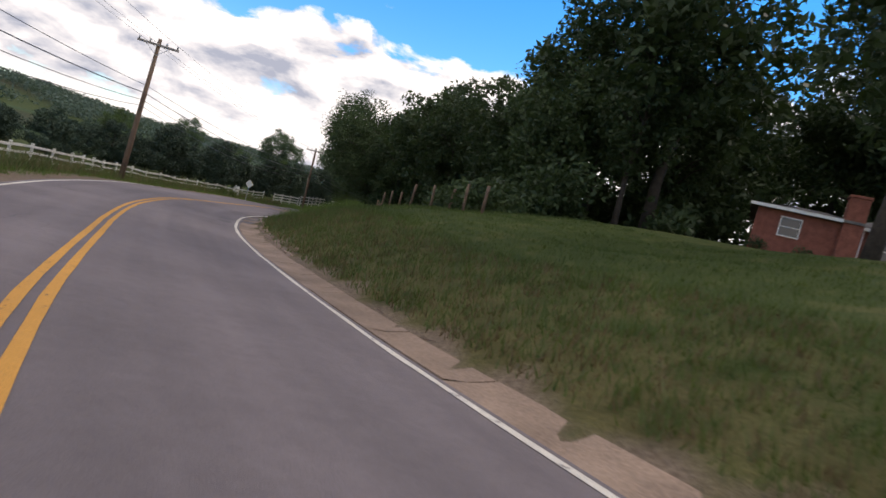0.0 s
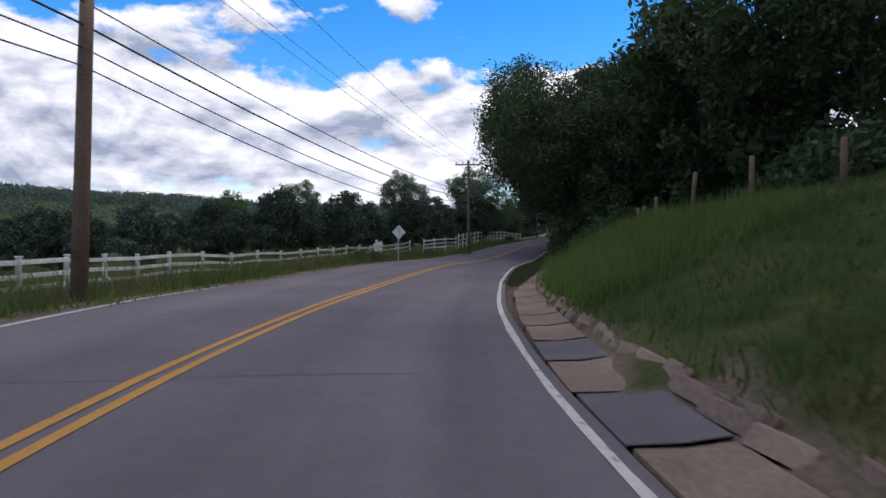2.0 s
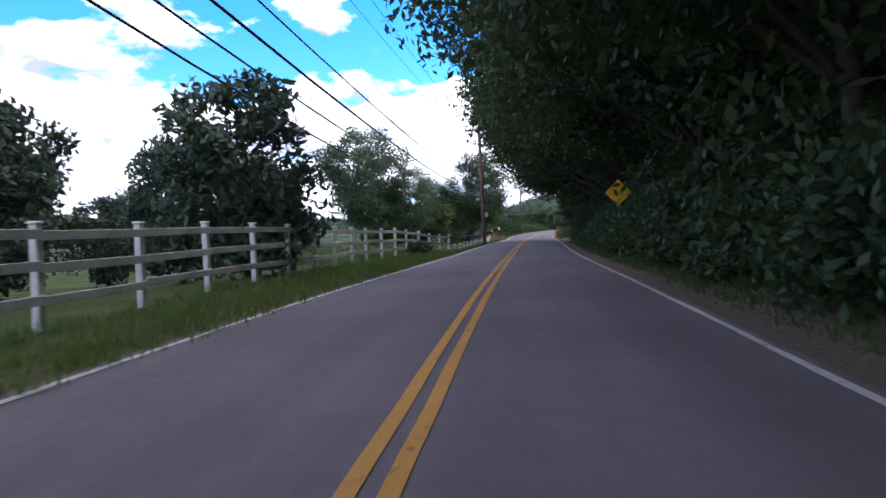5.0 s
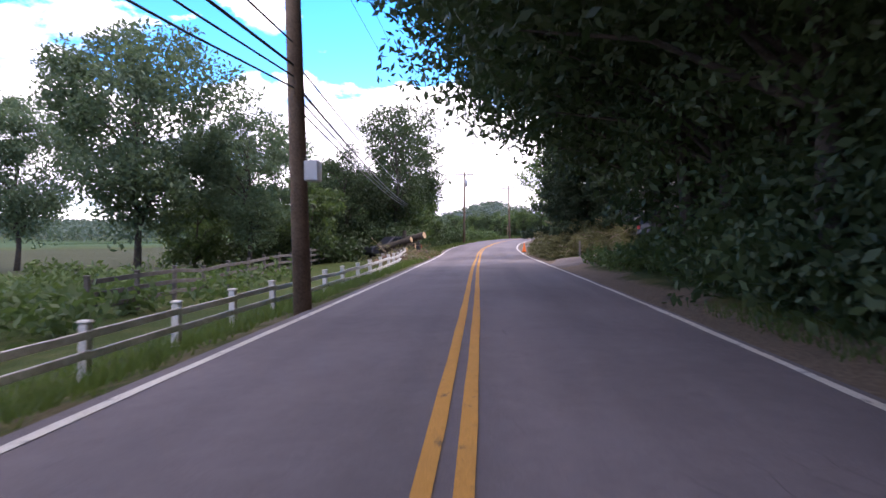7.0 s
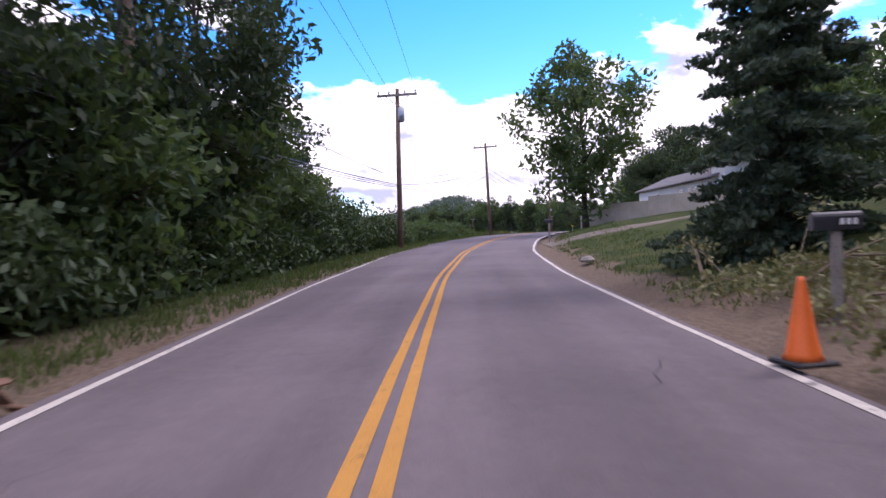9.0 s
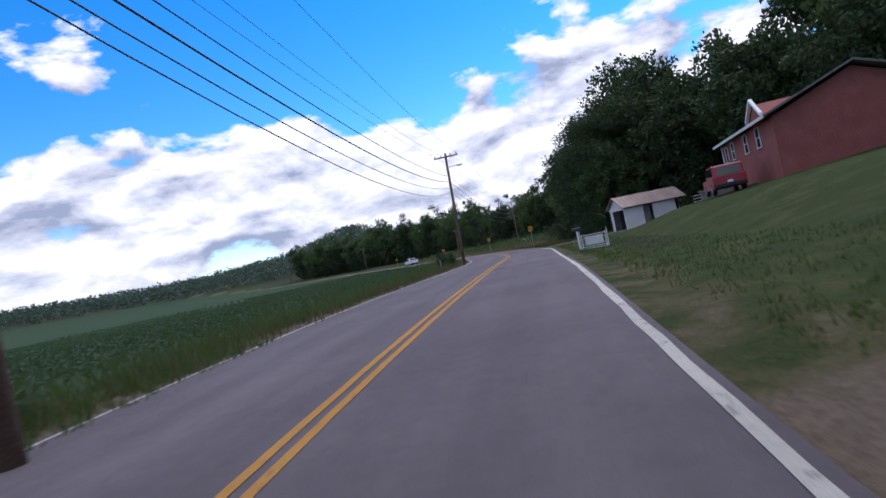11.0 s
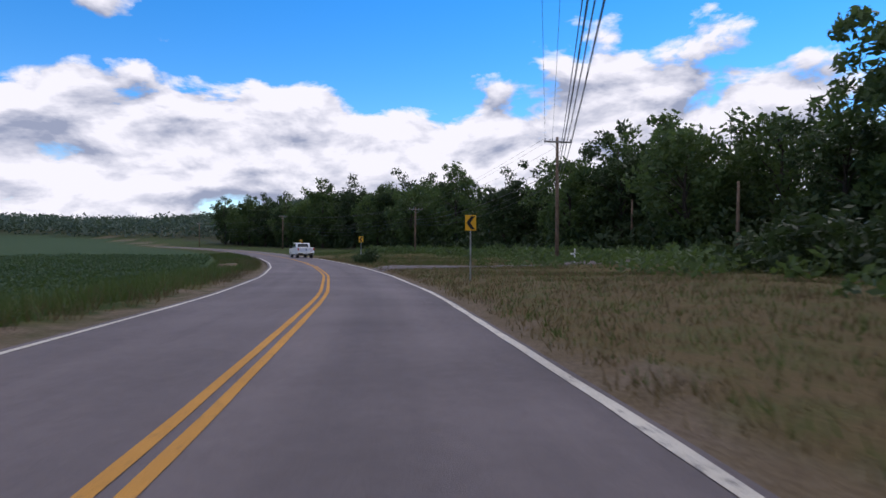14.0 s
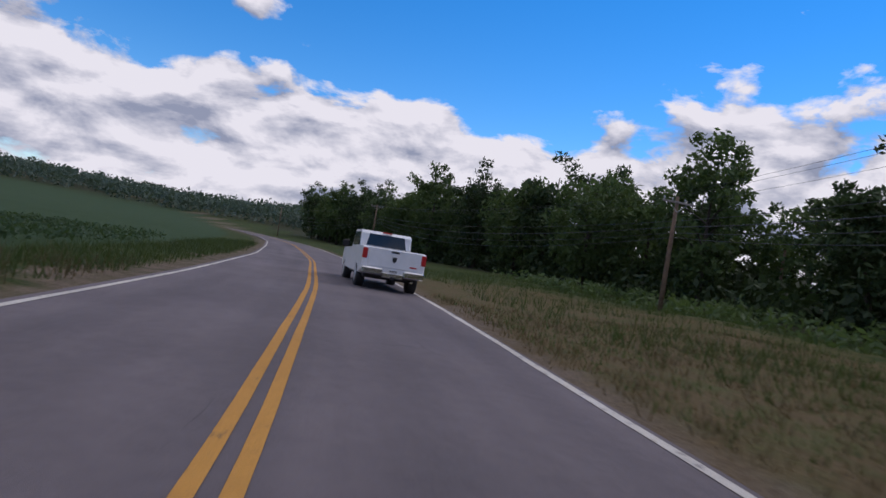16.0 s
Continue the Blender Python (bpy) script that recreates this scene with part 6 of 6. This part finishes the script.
def siding(parent, mat, x0, x1, y0, y1, z0, z1, lap=0.16):
    """A block of wall with lapped boards round it, each board a piece of its own."""
    wall = part("wall", Shape().box(x0, x1, y0, y1, z0 - 0.6, z1), mat, parent)
    o = 0.022
    lo = [(x0 - o, y0 - o, 0), (x1 + o, y0 - o, 0), (x1 + o, y1 + o, 0), (x0 - o, y1 + o, 0)]
    hi = [(x0 - 0.004, y0 - 0.004, lap), (x1 + 0.004, y0 - 0.004, lap), (x1 + 0.004, y1 + 0.004, lap), (x0 - 0.004, y1 + 0.004, lap)]
    inn = [(x0, y0, 0), (x1, y0, 0), (x1, y1, 0), (x0, y1, 0)]
    board = Shape().add(lo + hi + inn, [(i, (i + 1) % 4, 4 + (i + 1) % 4, 4 + i) for i in range(4)] + [(8 + i, 8 + (i + 1) % 4, (i + 1) % 4, i) for i in range(4)]).mesh("board", mat)
    for k in range(int((z1 - z0) / lap)):
        b = part("board", board, mat, wall)
        b.location = (0, 0, z0 + k * lap)
    return wall


def hip_roof(x0, x1, y0, y1, z, rise, over=0.45):
    a, b, c, d = x0 - over, x1 + over, y0 - over, y1 + over
    k = (d - c) / 2
    vs = [(a, c, z), (b, c, z), (b, d, z), (a, d, z), (a + k, (c + d) / 2, z + rise), (b - k, (c + d) / 2, z + rise), (a, c, z - 0.14), (b, c, z - 0.14), (b, d, z - 0.14), (a, d, z - 0.14)]
    return Shape().add(vs, [(0, 1, 5, 4), (1, 2, 5), (2, 3, 4, 5), (3, 0, 4), (0, 6, 7, 1), (1, 7, 8, 2), (2, 8, 9, 3), (3, 9, 6, 0), (9, 8, 7, 6)])


def gable_roof(x0, x1, y0, y1, z, rise, over=0.35, thick=0.12):
    a, b, c, d = x0 - over, x1 + over, y0 - over, y1 + over
    m = (c + d) / 2
    out = [(c, z), (m, z + rise), (d, z), (d, z - thick), (m, z + rise - thick), (c, z - thick)]
    vs = [(a, y, q) for y, q in out] + [(b, y, q) for y, q in out]
    return Shape().add(vs, [(0, 1, 4, 5), (1, 2, 3, 4), (11, 10, 7, 6), (10, 9, 8, 7), (0, 6, 7, 1), (1, 7, 8, 2), (2, 8, 9, 3), (3, 9, 10, 4), (4, 10, 11, 5), (5, 11, 6, 0)])


def gable_ends(parent, mat, x0, x1, y0, y1, z, rise):
    m = (y0 + y1) / 2
    for x, a, b in ((x0, 0, 0.08), (x1, -0.08, 0)):
        part("gable", Shape().prism([(y0, z), (y1, z), (m, z + rise)], a, b, Matrix(((0, 1, 0, x), (1, 0, 0, 0), (0, 0, 1, 0), (0, 0, 0, 1)))), mat, parent)


# grey house by the paved drive
grey = thing("house", "single-storey grey sided house with dark shutters and a hip roof", "house", pose(8.4, 164.2, ground_at(9.5, 164.5) + 0.15, 0, 0, -5), group="roadside houses")
siding(grey, SIDING_GREY, 0, 13, 0, 8.5, 0, 2.55)
part("roof", hip_roof(0, 13, 0, 8.5, 2.62, 1.9), SHINGLE, grey)
part("corner_trim", Shape().box(-0.06, 0.09, -0.06, 0.09, 0, 2.55, 0.01), TRIM_WHITE, grey)
part("gutter", Shape().box(-0.5, 13.5, -0.56, -0.45, 2.5, 2.62, 0.02), TRIM_WHITE, grey)
window(grey, 1.75, -0.03, 1.0, 0.8, 1.2, shutters=True)
window(grey, 5.2, -0.03, 1.0, 0.9, 1.2, shutters=True)
window(grey, 9.5, -0.03, 1.0, 1.4, 1.2, shutters=True)
porch = part("porch", Shape().box(-2.6, -0.06, 2.0, 5.4, -0.5, 0.25, 0.02), GREY_WOOD, grey)
for k in range(9):
    part("baluster", Shape().box(-2.56 + 0.31 * k, -2.5 + 0.31 * k, 2.02, 2.08, 0.25, 1.05, 0.006), TRIM_WHITE, porch)
part("handrail", Shape().box(-2.6, -0.08, 2.0, 2.1, 1.05, 1.12, 0.01), TRIM_WHITE, porch)
part("porch_roof", Shape().box(-2.7, -0.08, 1.9, 5.5, 2.3, 2.42, 0.02), SHINGLE, grey)
for y in (2.05, 5.35):
    part("porch_post", Shape().box(-2.56, -2.46, y - 0.05, y + 0.05, 0.25, 2.3, 0.01), TRIM_WHITE, grey)
yard = thing("picket_fence", "short white picket fence by the grey house", "fence", pose(13.8, 163.0, ground_at(13.8, 163.0), 0, 0, -5))
for k in range(14):
    part("picket", Shape().prism([(0.15 * k, 0), (0.15 * k + 0.08, 0), (0.15 * k + 0.08, 0.85), (0.15 * k + 0.04, 0.93), (0.15 * k, 0.85)], -0.01, 0.01), TRIM_WHITE, yard)
for z in (0.25, 0.65):
    part("rail", Shape().box(0, 2.05, 0.012, 0.04, z, z + 0.07, 0.005), TRIM_WHITE, yard)

# white house and tan garden wall on the rise
white = thing("house", "long low white house with a tall gabled end", "house", pose(24.2, 210.2, ground_at(24.2, 211.0) + 0.1, 0, 0, 85), group="roadside houses")
siding(white, SIDING_WHITE, 0, 16, -6, 0, 0, 2.3)
gable_ends(white, SIDING_WHITE, 0, 16, -6, 0, 2.3, 1.3)
part("roof", gable_roof(0, 16, -6, 0, 2.42, 1.35), SHINGLE, white)
part("end_tower", Shape().box(-1.2, 0.9, -3.4, -0.2, -0.5, 3.7, 0.02), SIDING_WHITE, white)
part("tower_roof", gable_roof(-1.2, 0.9, -3.4, -0.2, 3.82, 0.8, 0.2), SHINGLE, white)
for x in (3.0, 4.2, 6.0, 11.0):
    w = part("window", Shape().box(x - 0.42, x + 0.42, 0.015, 0.05, 0.9, 1.9, 0.01), TRIM_WHITE, white)
    part("pane", Shape().box(x - 0.34, x + 0.34, 0.052, 0.058, 0.98, 1.82), GLASS, w)
wall_pts = [(22.6, 204.6), (20.9, 207.6), (19.2, 210.6), (17.5, 213.6), (16.0, 216.3)]
gw = thing("garden_wall", "tan board garden wall stepping down the slope", "wall", kind="structure")
for (xa, ya), (xb, yb) in zip(wall_pts, wall_pts[1:]):
    L, a = math.hypot(xb - xa, yb - ya), math.degrees(math.atan2(yb - ya, xb - xa))
    z = (ground_at(xa, ya) + ground_at(xb, yb)) / 2
    o = part("panel", Shape().box(0, L, -0.05, 0.05, -0.8, 1.4, 0.01), TAN_WALL, gw)
    o.matrix_world = pose(xa, ya, z, 0, 0, a)

# brick house over the lawn
brick = thing("house", "low red brick ranch house with white windows and a broad chimney", "house", pose(18.1, 32.9, ground_at(19.5, 32.0) - 0.1, 0, 0, -29), group="roadside houses")
part("wall", Shape().box(0, 4.3, 0, 7, -1.0, 2.5), BRICK, brick)
part("wing_wall", Shape().box(4.3, 11.5, 0.7, 7, -1.0, 2.4), BRICK, brick)
part("roof", hip_roof(0, 4.6, 0, 7, 2.6, 0.75, 0.4), SHINGLE, brick)
part("roof", hip_roof(4.3, 11.5, 0.7, 7, 2.5, 1.3, 0.4), SHINGLE, brick)
part("chimney", Shape().box(4.05, 5.0, -0.3, 0.68, -0.8, 3.9, 0.02).box(4.0, 5.05, -0.35, 0.73, 3.82, 3.98, 0.02), BRICK, brick)
part("downpipe", Shape().tube([(5.15, 0.62, 2.4), (5.12, 0.62, -0.3)], [0.05, 0.05], 8), TRIM_WHITE, brick)
part("fascia", Shape().box(-0.4, 4.04, -0.43, -0.4, 2.44, 2.6), TRIM_WHITE, brick)
part("fascia", Shape().box(5.06, 11.9, 0.27, 0.3, 2.34, 2.5), TRIM_WHITE, brick)
window(brick, 1.75, -0.03, 1.15, 0.95, 0.95)
window(brick, 6.2, 0.67, 1.05, 1.0, 0.95)
for x in (0.3, 2.6):
    v, f = leaf_cloud(np.random.RandomState(int(x * 9)), [(x, -0.7, 0.3), (x + 0.3, -0.7, 0.25)], [0.5, 0.42], 300, 0.06)
    tagged(part("hedge_bush", array_mesh("hedge_bush", v, f, LEAF_DARK), LEAF_DARK, brick), "small dark clipped bush")

# red house above the lawn
red = thing("house", "two-storey faded red house with white window frames", "house", pose(47.0, 256.6, ground_at(41, 248) - 0.5, 0, 0, -121), group="roadside houses")
part("wall", Shape().box(0, 15, 0, 8, -1.5, 3.95), RED_WALL, red)
part("roof", gable_roof(0, 15, 0, 8, 4.1, 1.8, 0.5), SHINGLE, red)
gable_ends(red, RED_WALL, 0, 15, 0, 8, 3.95, 1.65)
part("fascia", Shape().box(-0.5, 15.5, -0.55, -0.5, 3.93, 4.1), TRIM_WHITE, red)
part("downpipe", Shape().tube([(0.1, -0.05, 3.95), (0.1, -0.05, -0.3)], [0.05, 0.05], 8), TRIM_WHITE, red)
for x, h in ((1.7, 1.0), (4.0, 1.1), (8.2, 1.1), (11.5, 1.1)):
    window(red, x, -0.03, 2.7, 0.85, h)
dormer = part("dormer", Shape().prism([(10.6, 3.95), (13.6, 3.95), (13.6, 4.3), (12.1, 5.1), (10.6, 4.3)], -0.1, 3.2), RED_WALL, red)
part("dormer_trim", Shape().prism([(10.3, 4.25), (12.1, 5.3), (13.9, 4.25), (13.9, 4.42), (12.1, 5.48), (10.3, 4.42)], -0.3, -0.12), TRIM_WHITE, dormer)

# barn
sz = ground_at(44.6, 266.2) - 0.05
barn = thing("barn", "small whitewashed shed with a rusty pinkish tin roof", "barn", pose(43.5, 265.9, sz, 0, 0, -3))
BD = 2.6
part("front_wall", Shape().box(0.0, 1.9, 0, 0.1, -0.4, 1.9), SIDING_WHITE, barn)
part("front_wall", Shape().box(2.9, 5.2, 0, 0.1, -0.4, 1.9), SIDING_WHITE, barn)
part("door_leaf", Shape().box(1.9, 2.9, 0.5, 0.58, -0.4, 1.9), GREY_WOOD, barn)
part("back_wall", Shape().box(0, 5.9, BD - 0.1, BD, -0.4, 1.9), GREY_WOOD, barn)
part("end_wall", Shape().box(5.8, 5.9, 0.5, BD - 0.12, -0.4, 1.9), GREY_WOOD, barn)
part("end_wall", Shape().box(0.02, 0.1, BD - 0.45, BD - 0.12, -0.4, 1.9), SIDING_WHITE, barn)
for k in range(9):
    y0 = 0.02 + k * 0.285
    t = 1 - abs((y0 + 0.13) - BD / 2) / (BD / 2)
    part("gable_board", Shape().box(-0.035, 0.0, y0, y0 + 0.265, 1.82, 1.92 + 0.98 * t, 0.004), SIDING_WHITE, barn)
# near-black boards stand in for the shade within the open bays
part("shade_board", Shape().box(0.9, 1.0, 0.13, BD - 0.13, -0.4, 2.0), INSIDE_SHADE, barn, "near-black board standing in for the shade inside")
part("shade_board", Shape().box(5.2, 5.78, 0.5, 0.6, -0.4, 1.9), INSIDE_SHADE, barn)
roof = part("roof", gable_roof(-0.05, 6.0, 0, BD, 2.02, 1.05, 0.25, 0.05), TIN_ROOF, barn)
for k in range(16):
    x0 = -0.28 + 0.42 * k
    part("seam", Shape().add([(x0, -0.25, 2.025), (x0 + 0.04, -0.25, 2.025), (x0 + 0.04, BD / 2, 3.075), (x0, BD / 2, 3.075), (x0 + 0.02, -0.25, 2.05), (x0 + 0.02, BD / 2, 3.10)], [(0, 4, 5, 3), (4, 1, 2, 5), (0, 1, 4)]), TIN_ROOF, roof)
pen = thing("wire_pen", "white-barred livestock panel beside the shed", "fence", pose(50.4, 265.3, ground_at(50.6, 265.3), 0, 0, -20))
for k in range(9):
    part("upright", Shape().box(0.45 * k, 0.45 * k + 0.05, -0.02, 0.02, -0.2, 1.3, 0.005), GREY_WOOD, pen)
for k in range(5):
    part("bar", Shape().box(0, 3.7, 0.022, 0.045, 0.15 + 0.26 * k, 0.2 + 0.26 * k, 0.004), TRIM_WHITE, pen)
shed = thing("shed", "low grey weathered board lean-to", "shed", pose(45.2, 257.6, ground_at(45.2, 257.6), 0, 0, -35))
part("wall", Shape().box(0, 3.0, 0, 1.6, -0.3, 1.35, 0.02), GREY_WOOD, shed)
part("roof", Shape().box(-0.15, 3.15, -0.15, 1.75, 1.35, 1.43, 0.01), TIN_ROOF, shed)


# ---- vehicles ----
def wheel(parent, x, y, r=0.38, w=0.26, side=1):
    t = part("wheel", Shape().tube([(x - w / 2, y, r), (x - w / 2 + 0.03, y, r), (x + w / 2 - 0.03, y, r), (x + w / 2, y, r)], [r * 0.93, r, r, r * 0.93], 20), BLACK, parent, smooth=True)
    part("rim", Shape().tube([(x + side * (w / 2 - 0.02), y, r), (x + side * (w / 2 + 0.012), y, r)], [r * 0.62, r * 0.5], 12), STEEL, t)


def bevelled(outline, x0, x1, inset=0.0):
    """A side outline (y, z) pushed across from x0 to x1, its rim drawn in by inset."""
    n = len(outline)
    cy, cz = sum(p[0] for p in outline) / n, sum(p[1] for p in outline) / n
    k = 1 - inset
    rows = [(x0, k), (x0 + (0.06 if inset else 0), 1), (x1 - (0.06 if inset else 0), 1), (x1, k)]
    vs = [(x, cy + (y - cy) * s, cz + (z - cz) * s) for x, s in rows for y, z in outline]
    fs = [(r * n + i, (r + 1) * n + i, (r + 1) * n + (i + 1) % n, r * n + (i + 1) % n) for r in range(3) for i in range(n)] + [tuple(range(n)), tuple(range(4 * n - 1, 3 * n - 1, -1))]
    return Shape().add(vs, fs)


def pickup(m):
    """A crew-cab pickup; y points ahead, the tailgate is at y = 0."""
    ob = thing("pickup_truck", "white crew-cab pickup truck seen from behind on the road", "pickup truck", m)
    part("body", bevelled([(0.05, 0.62), (0.02, 0.75), (0.02, 1.32), (0.08, 1.36), (1.85, 1.36), (1.9, 1.30), (5.5, 1.22), (5.75, 1.05), (5.78, 0.62), (5.4, 0.5), (0.5, 0.5)], -1.0, 1.0, 0.02), CAR_WHITE, ob, smooth=False)
    part("bed_floor", Shape().box(-0.8, 0.8, 0.12, 1.8, 1.362, 1.37), BLACK, ob)
    cab = part("cab", bevelled([(1.86, 1.28), (1.98, 1.80), (2.15, 1.90), (3.6, 1.92), (4.35, 1.28)], -0.86, 0.86, 0.05), CAR_WHITE, ob)
    part("rear_window", Shape().add([(-0.68, 1.875, 1.40), (0.68, 1.875, 1.40), (0.60, 1.955, 1.80), (-0.60, 1.955, 1.80), (-0.68, 1.9, 1.40), (0.68, 1.9, 1.40), (0.60, 1.98, 1.80), (-0.60, 1.98, 1.80)], [(0, 1, 2, 3), (7, 6, 5, 4), (0, 4, 5, 1), (2, 6, 7, 3), (1, 5, 6, 2), (3, 7, 4, 0)]), GLASS, cab)
    for s in (-1, 1):
        part("side_window", Shape().prism([(2.2, 1.34), (4.1, 1.34), (3.55, 1.82), (2.3, 1.82)], 0, 0.012, Matrix(((0, 1, 0, s * 0.855 - (0.012 if s < 0 else 0)), (1, 0, 0, 0), (0, 0, 1, 0), (0, 0, 0, 1)))), GLASS, cab)
        part("mirror", Shape().box(s * 1.14 - 0.12, s * 1.14 + 0.12, 3.75, 3.85, 1.24, 1.5, 0.04), BLACK, ob)
        part("tail_lamp", Shape().box(s * 0.93 - 0.075, s * 0.93 + 0.075, -0.012, 0.08, 0.98, 1.30, 0.02), TAIL_RED, ob, "dark red tail lamp")
    gate = part("tailgate", Shape().box(-0.82, 0.82, -0.005, 0.05, 0.76, 1.35, 0.03), CAR_WHITE, ob)
    part("gate_handle", Shape().box(-0.13, 0.13, -0.02, -0.004, 1.24, 1.30, 0.01), BLACK, gate)
    part("badge", Shape().prism([(-0.07, 1.12), (0.07, 1.12), (0.06, 1.0), (0, 0.94), (-0.06, 1.0)], -0.02, -0.006), DARK_METAL, gate)
    part("badge_strip", Shape().box(0.5, 0.72, -0.012, -0.0055, 0.86, 0.90), TAIL_RED, gate)
    bump = part("bumper", Shape().box(-0.98, -0.32, -0.12, 0.1, 0.52, 0.74, 0.04).box(0.32, 0.98, -0.12, 0.1, 0.52, 0.74, 0.04).box(-0.33, 0.33, -0.05, 0.1, 0.46, 0.62, 0.02), CHROME, ob, "chrome rear bumper")
    part("plate", Shape().box(-0.155, 0.155, -0.065, -0.052, 0.60, 0.75, 0.004), TRIM_WHITE, bump)
    for k in range(4):
        part("plate_bar", Shape().box(-0.11 + 0.06 * k, -0.07 + 0.06 * k, -0.069, -0.066, 0.645, 0.705), SHUTTER, bump)
    part("brake_lamp", Shape().box(-0.16, 0.16, 1.96, 2.05, 1.86, 1.90, 0.01), TAIL_RED, cab)
    part("hitch", Shape().box(-0.05, 0.05, -0.16, 0.1, 0.42, 0.52, 0.01), DARK_METAL, ob)
    part("underbody", Shape().box(-0.85, 0.85, 0.3, 5.3, 0.38, 0.6, 0.04), BLACK, ob)
    part("exhaust", Shape().tube([(0.62, -0.06, 0.42), (0.62, 0.5, 0.42)], [0.045, 0.045], 10), CHROME, ob)
    for s in (-1, 1):
        for y in (1.15, 4.75):
            wheel(ob, s * 0.86, y, 0.40, 0.28, s)


_tx, _ty = spot(378.4, 2.4)
pickup(pose(float(_tx), float(_ty), float(road_z(378.4)) - 0.06, 0, 0, heading(380) + 3.0))


def suv(m, paint, label):
    """A boxy estate car; y points ahead, its tail is at y = 0."""
    ob = thing("car", label, "car", m)
    part("body", bevelled([(0.05, 0.4), (0.0, 0.6), (0.03, 1.0), (4.2, 0.98), (4.45, 0.85), (4.5, 0.5), (4.3, 0.35), (0.4, 0.33)], -0.9, 0.9, 0.03), paint, ob)
    cab = part("cabin", bevelled([(0.06, 0.98), (0.25, 1.62), (0.5, 1.70), (2.5, 1.70), (3.35, 0.98)], -0.82, 0.82, 0.06), paint, ob)
    part("rear_window", Shape().add([(-0.62, 0.07, 1.08), (0.62, 0.07, 1.08), (0.56, 0.21, 1.56), (-0.56, 0.21, 1.56)], [(0, 1, 2, 3)]), GLASS, cab)
    for s in (-1, 1):
        for y0, y1 in ((0.45, 1.15), (1.25, 2.05), (2.15, 2.9)):
            top = min(y1, 2.5)
            part("side_window", Shape().prism([(y0, 1.05), (y1, 1.05), (top, 1.58), (y0, 1.58)], 0, 0.012, Matrix(((0, 1, 0, s * 0.822 - (0.012 if s < 0 else 0)), (1, 0, 0, 0), (0, 0, 1, 0), (0, 0, 0, 1)))), GLASS, cab)
        part("tail_lamp", Shape().box(s * 0.8 - 0.08, s * 0.8 + 0.08, -0.02, 0.06, 0.75, 1.05, 0.02), TAIL_RED, ob)
        for y in (0.85, 3.55):
            wheel(ob, s * 0.8, y, 0.35, 0.22, s)
        part("roof_rail", Shape().tube([(s * 0.68, 0.5, 1.745), (s * 0.68, 2.4, 1.745)], [0.02, 0.02], 6), BLACK, cab)
    part("bumper", Shape().box(-0.86, 0.86, -0.08, 0.08, 0.38, 0.6, 0.04), BLACK, ob)
    part("plate", Shape().box(-0.15, 0.15, -0.095, -0.082, 0.62, 0.76), TRIM_WHITE, ob)
    return ob


p = Vector((38.5, 246.7, 0))
suv(pose(p.x, p.y, ground_at(p.x, p.y) + 0.02, 0, 0, -32), CAR_RED, "dark red sport utility car parked on the lawn")
p = Vector((5.6, 154.2, 0))
suv(pose(p.x, p.y, ground_at(p.x, p.y) + 0.07, 0, 0, -38), CAR_DARK, "dark blue estate car parked on the driveway")
p = Vector((8.0, 155.4, 0))
suv(pose(p.x, p.y, ground_at(p.x, p.y) + 0.07, 0, 0, -50), CAR_RED, "dark red car parked beside the blue one on the driveway")

p = Vector((-6.1, 174.2, 0))
suv(pose(p.x, p.y, ground_at(p.x, p.y) - 0.3, 0, 0, 121), CAR_DARK, "dark car parked behind the felled logs")

# dead conifer top among the trees
dead = thing("dead_tree", "bare grey dead conifer with short broken branches", "tree", stand(338, 47))
s = Shape().tube([(0, 0, -0.4), (0.1, 0, 9), (0, 0.1, 17)], [0.25, 0.15, 0.03], 8)
_d = random.Random(12)
for k in range(46):
    z = 6 + 10.6 * k / 46
    a, L = _d.random() * 6.283, (17.3 - z) * 0.16 + 0.25
    s.tube([(0, 0, z), (math.cos(a) * L, math.sin(a) * L, z - 0.15 * L), (math.cos(a) * L * 1.3, math.sin(a) * L * 1.3, z + 0.05)], [0.03, 0.02, 0.006], 4, False)
part("trunk", s, GREY_WOOD, dead)
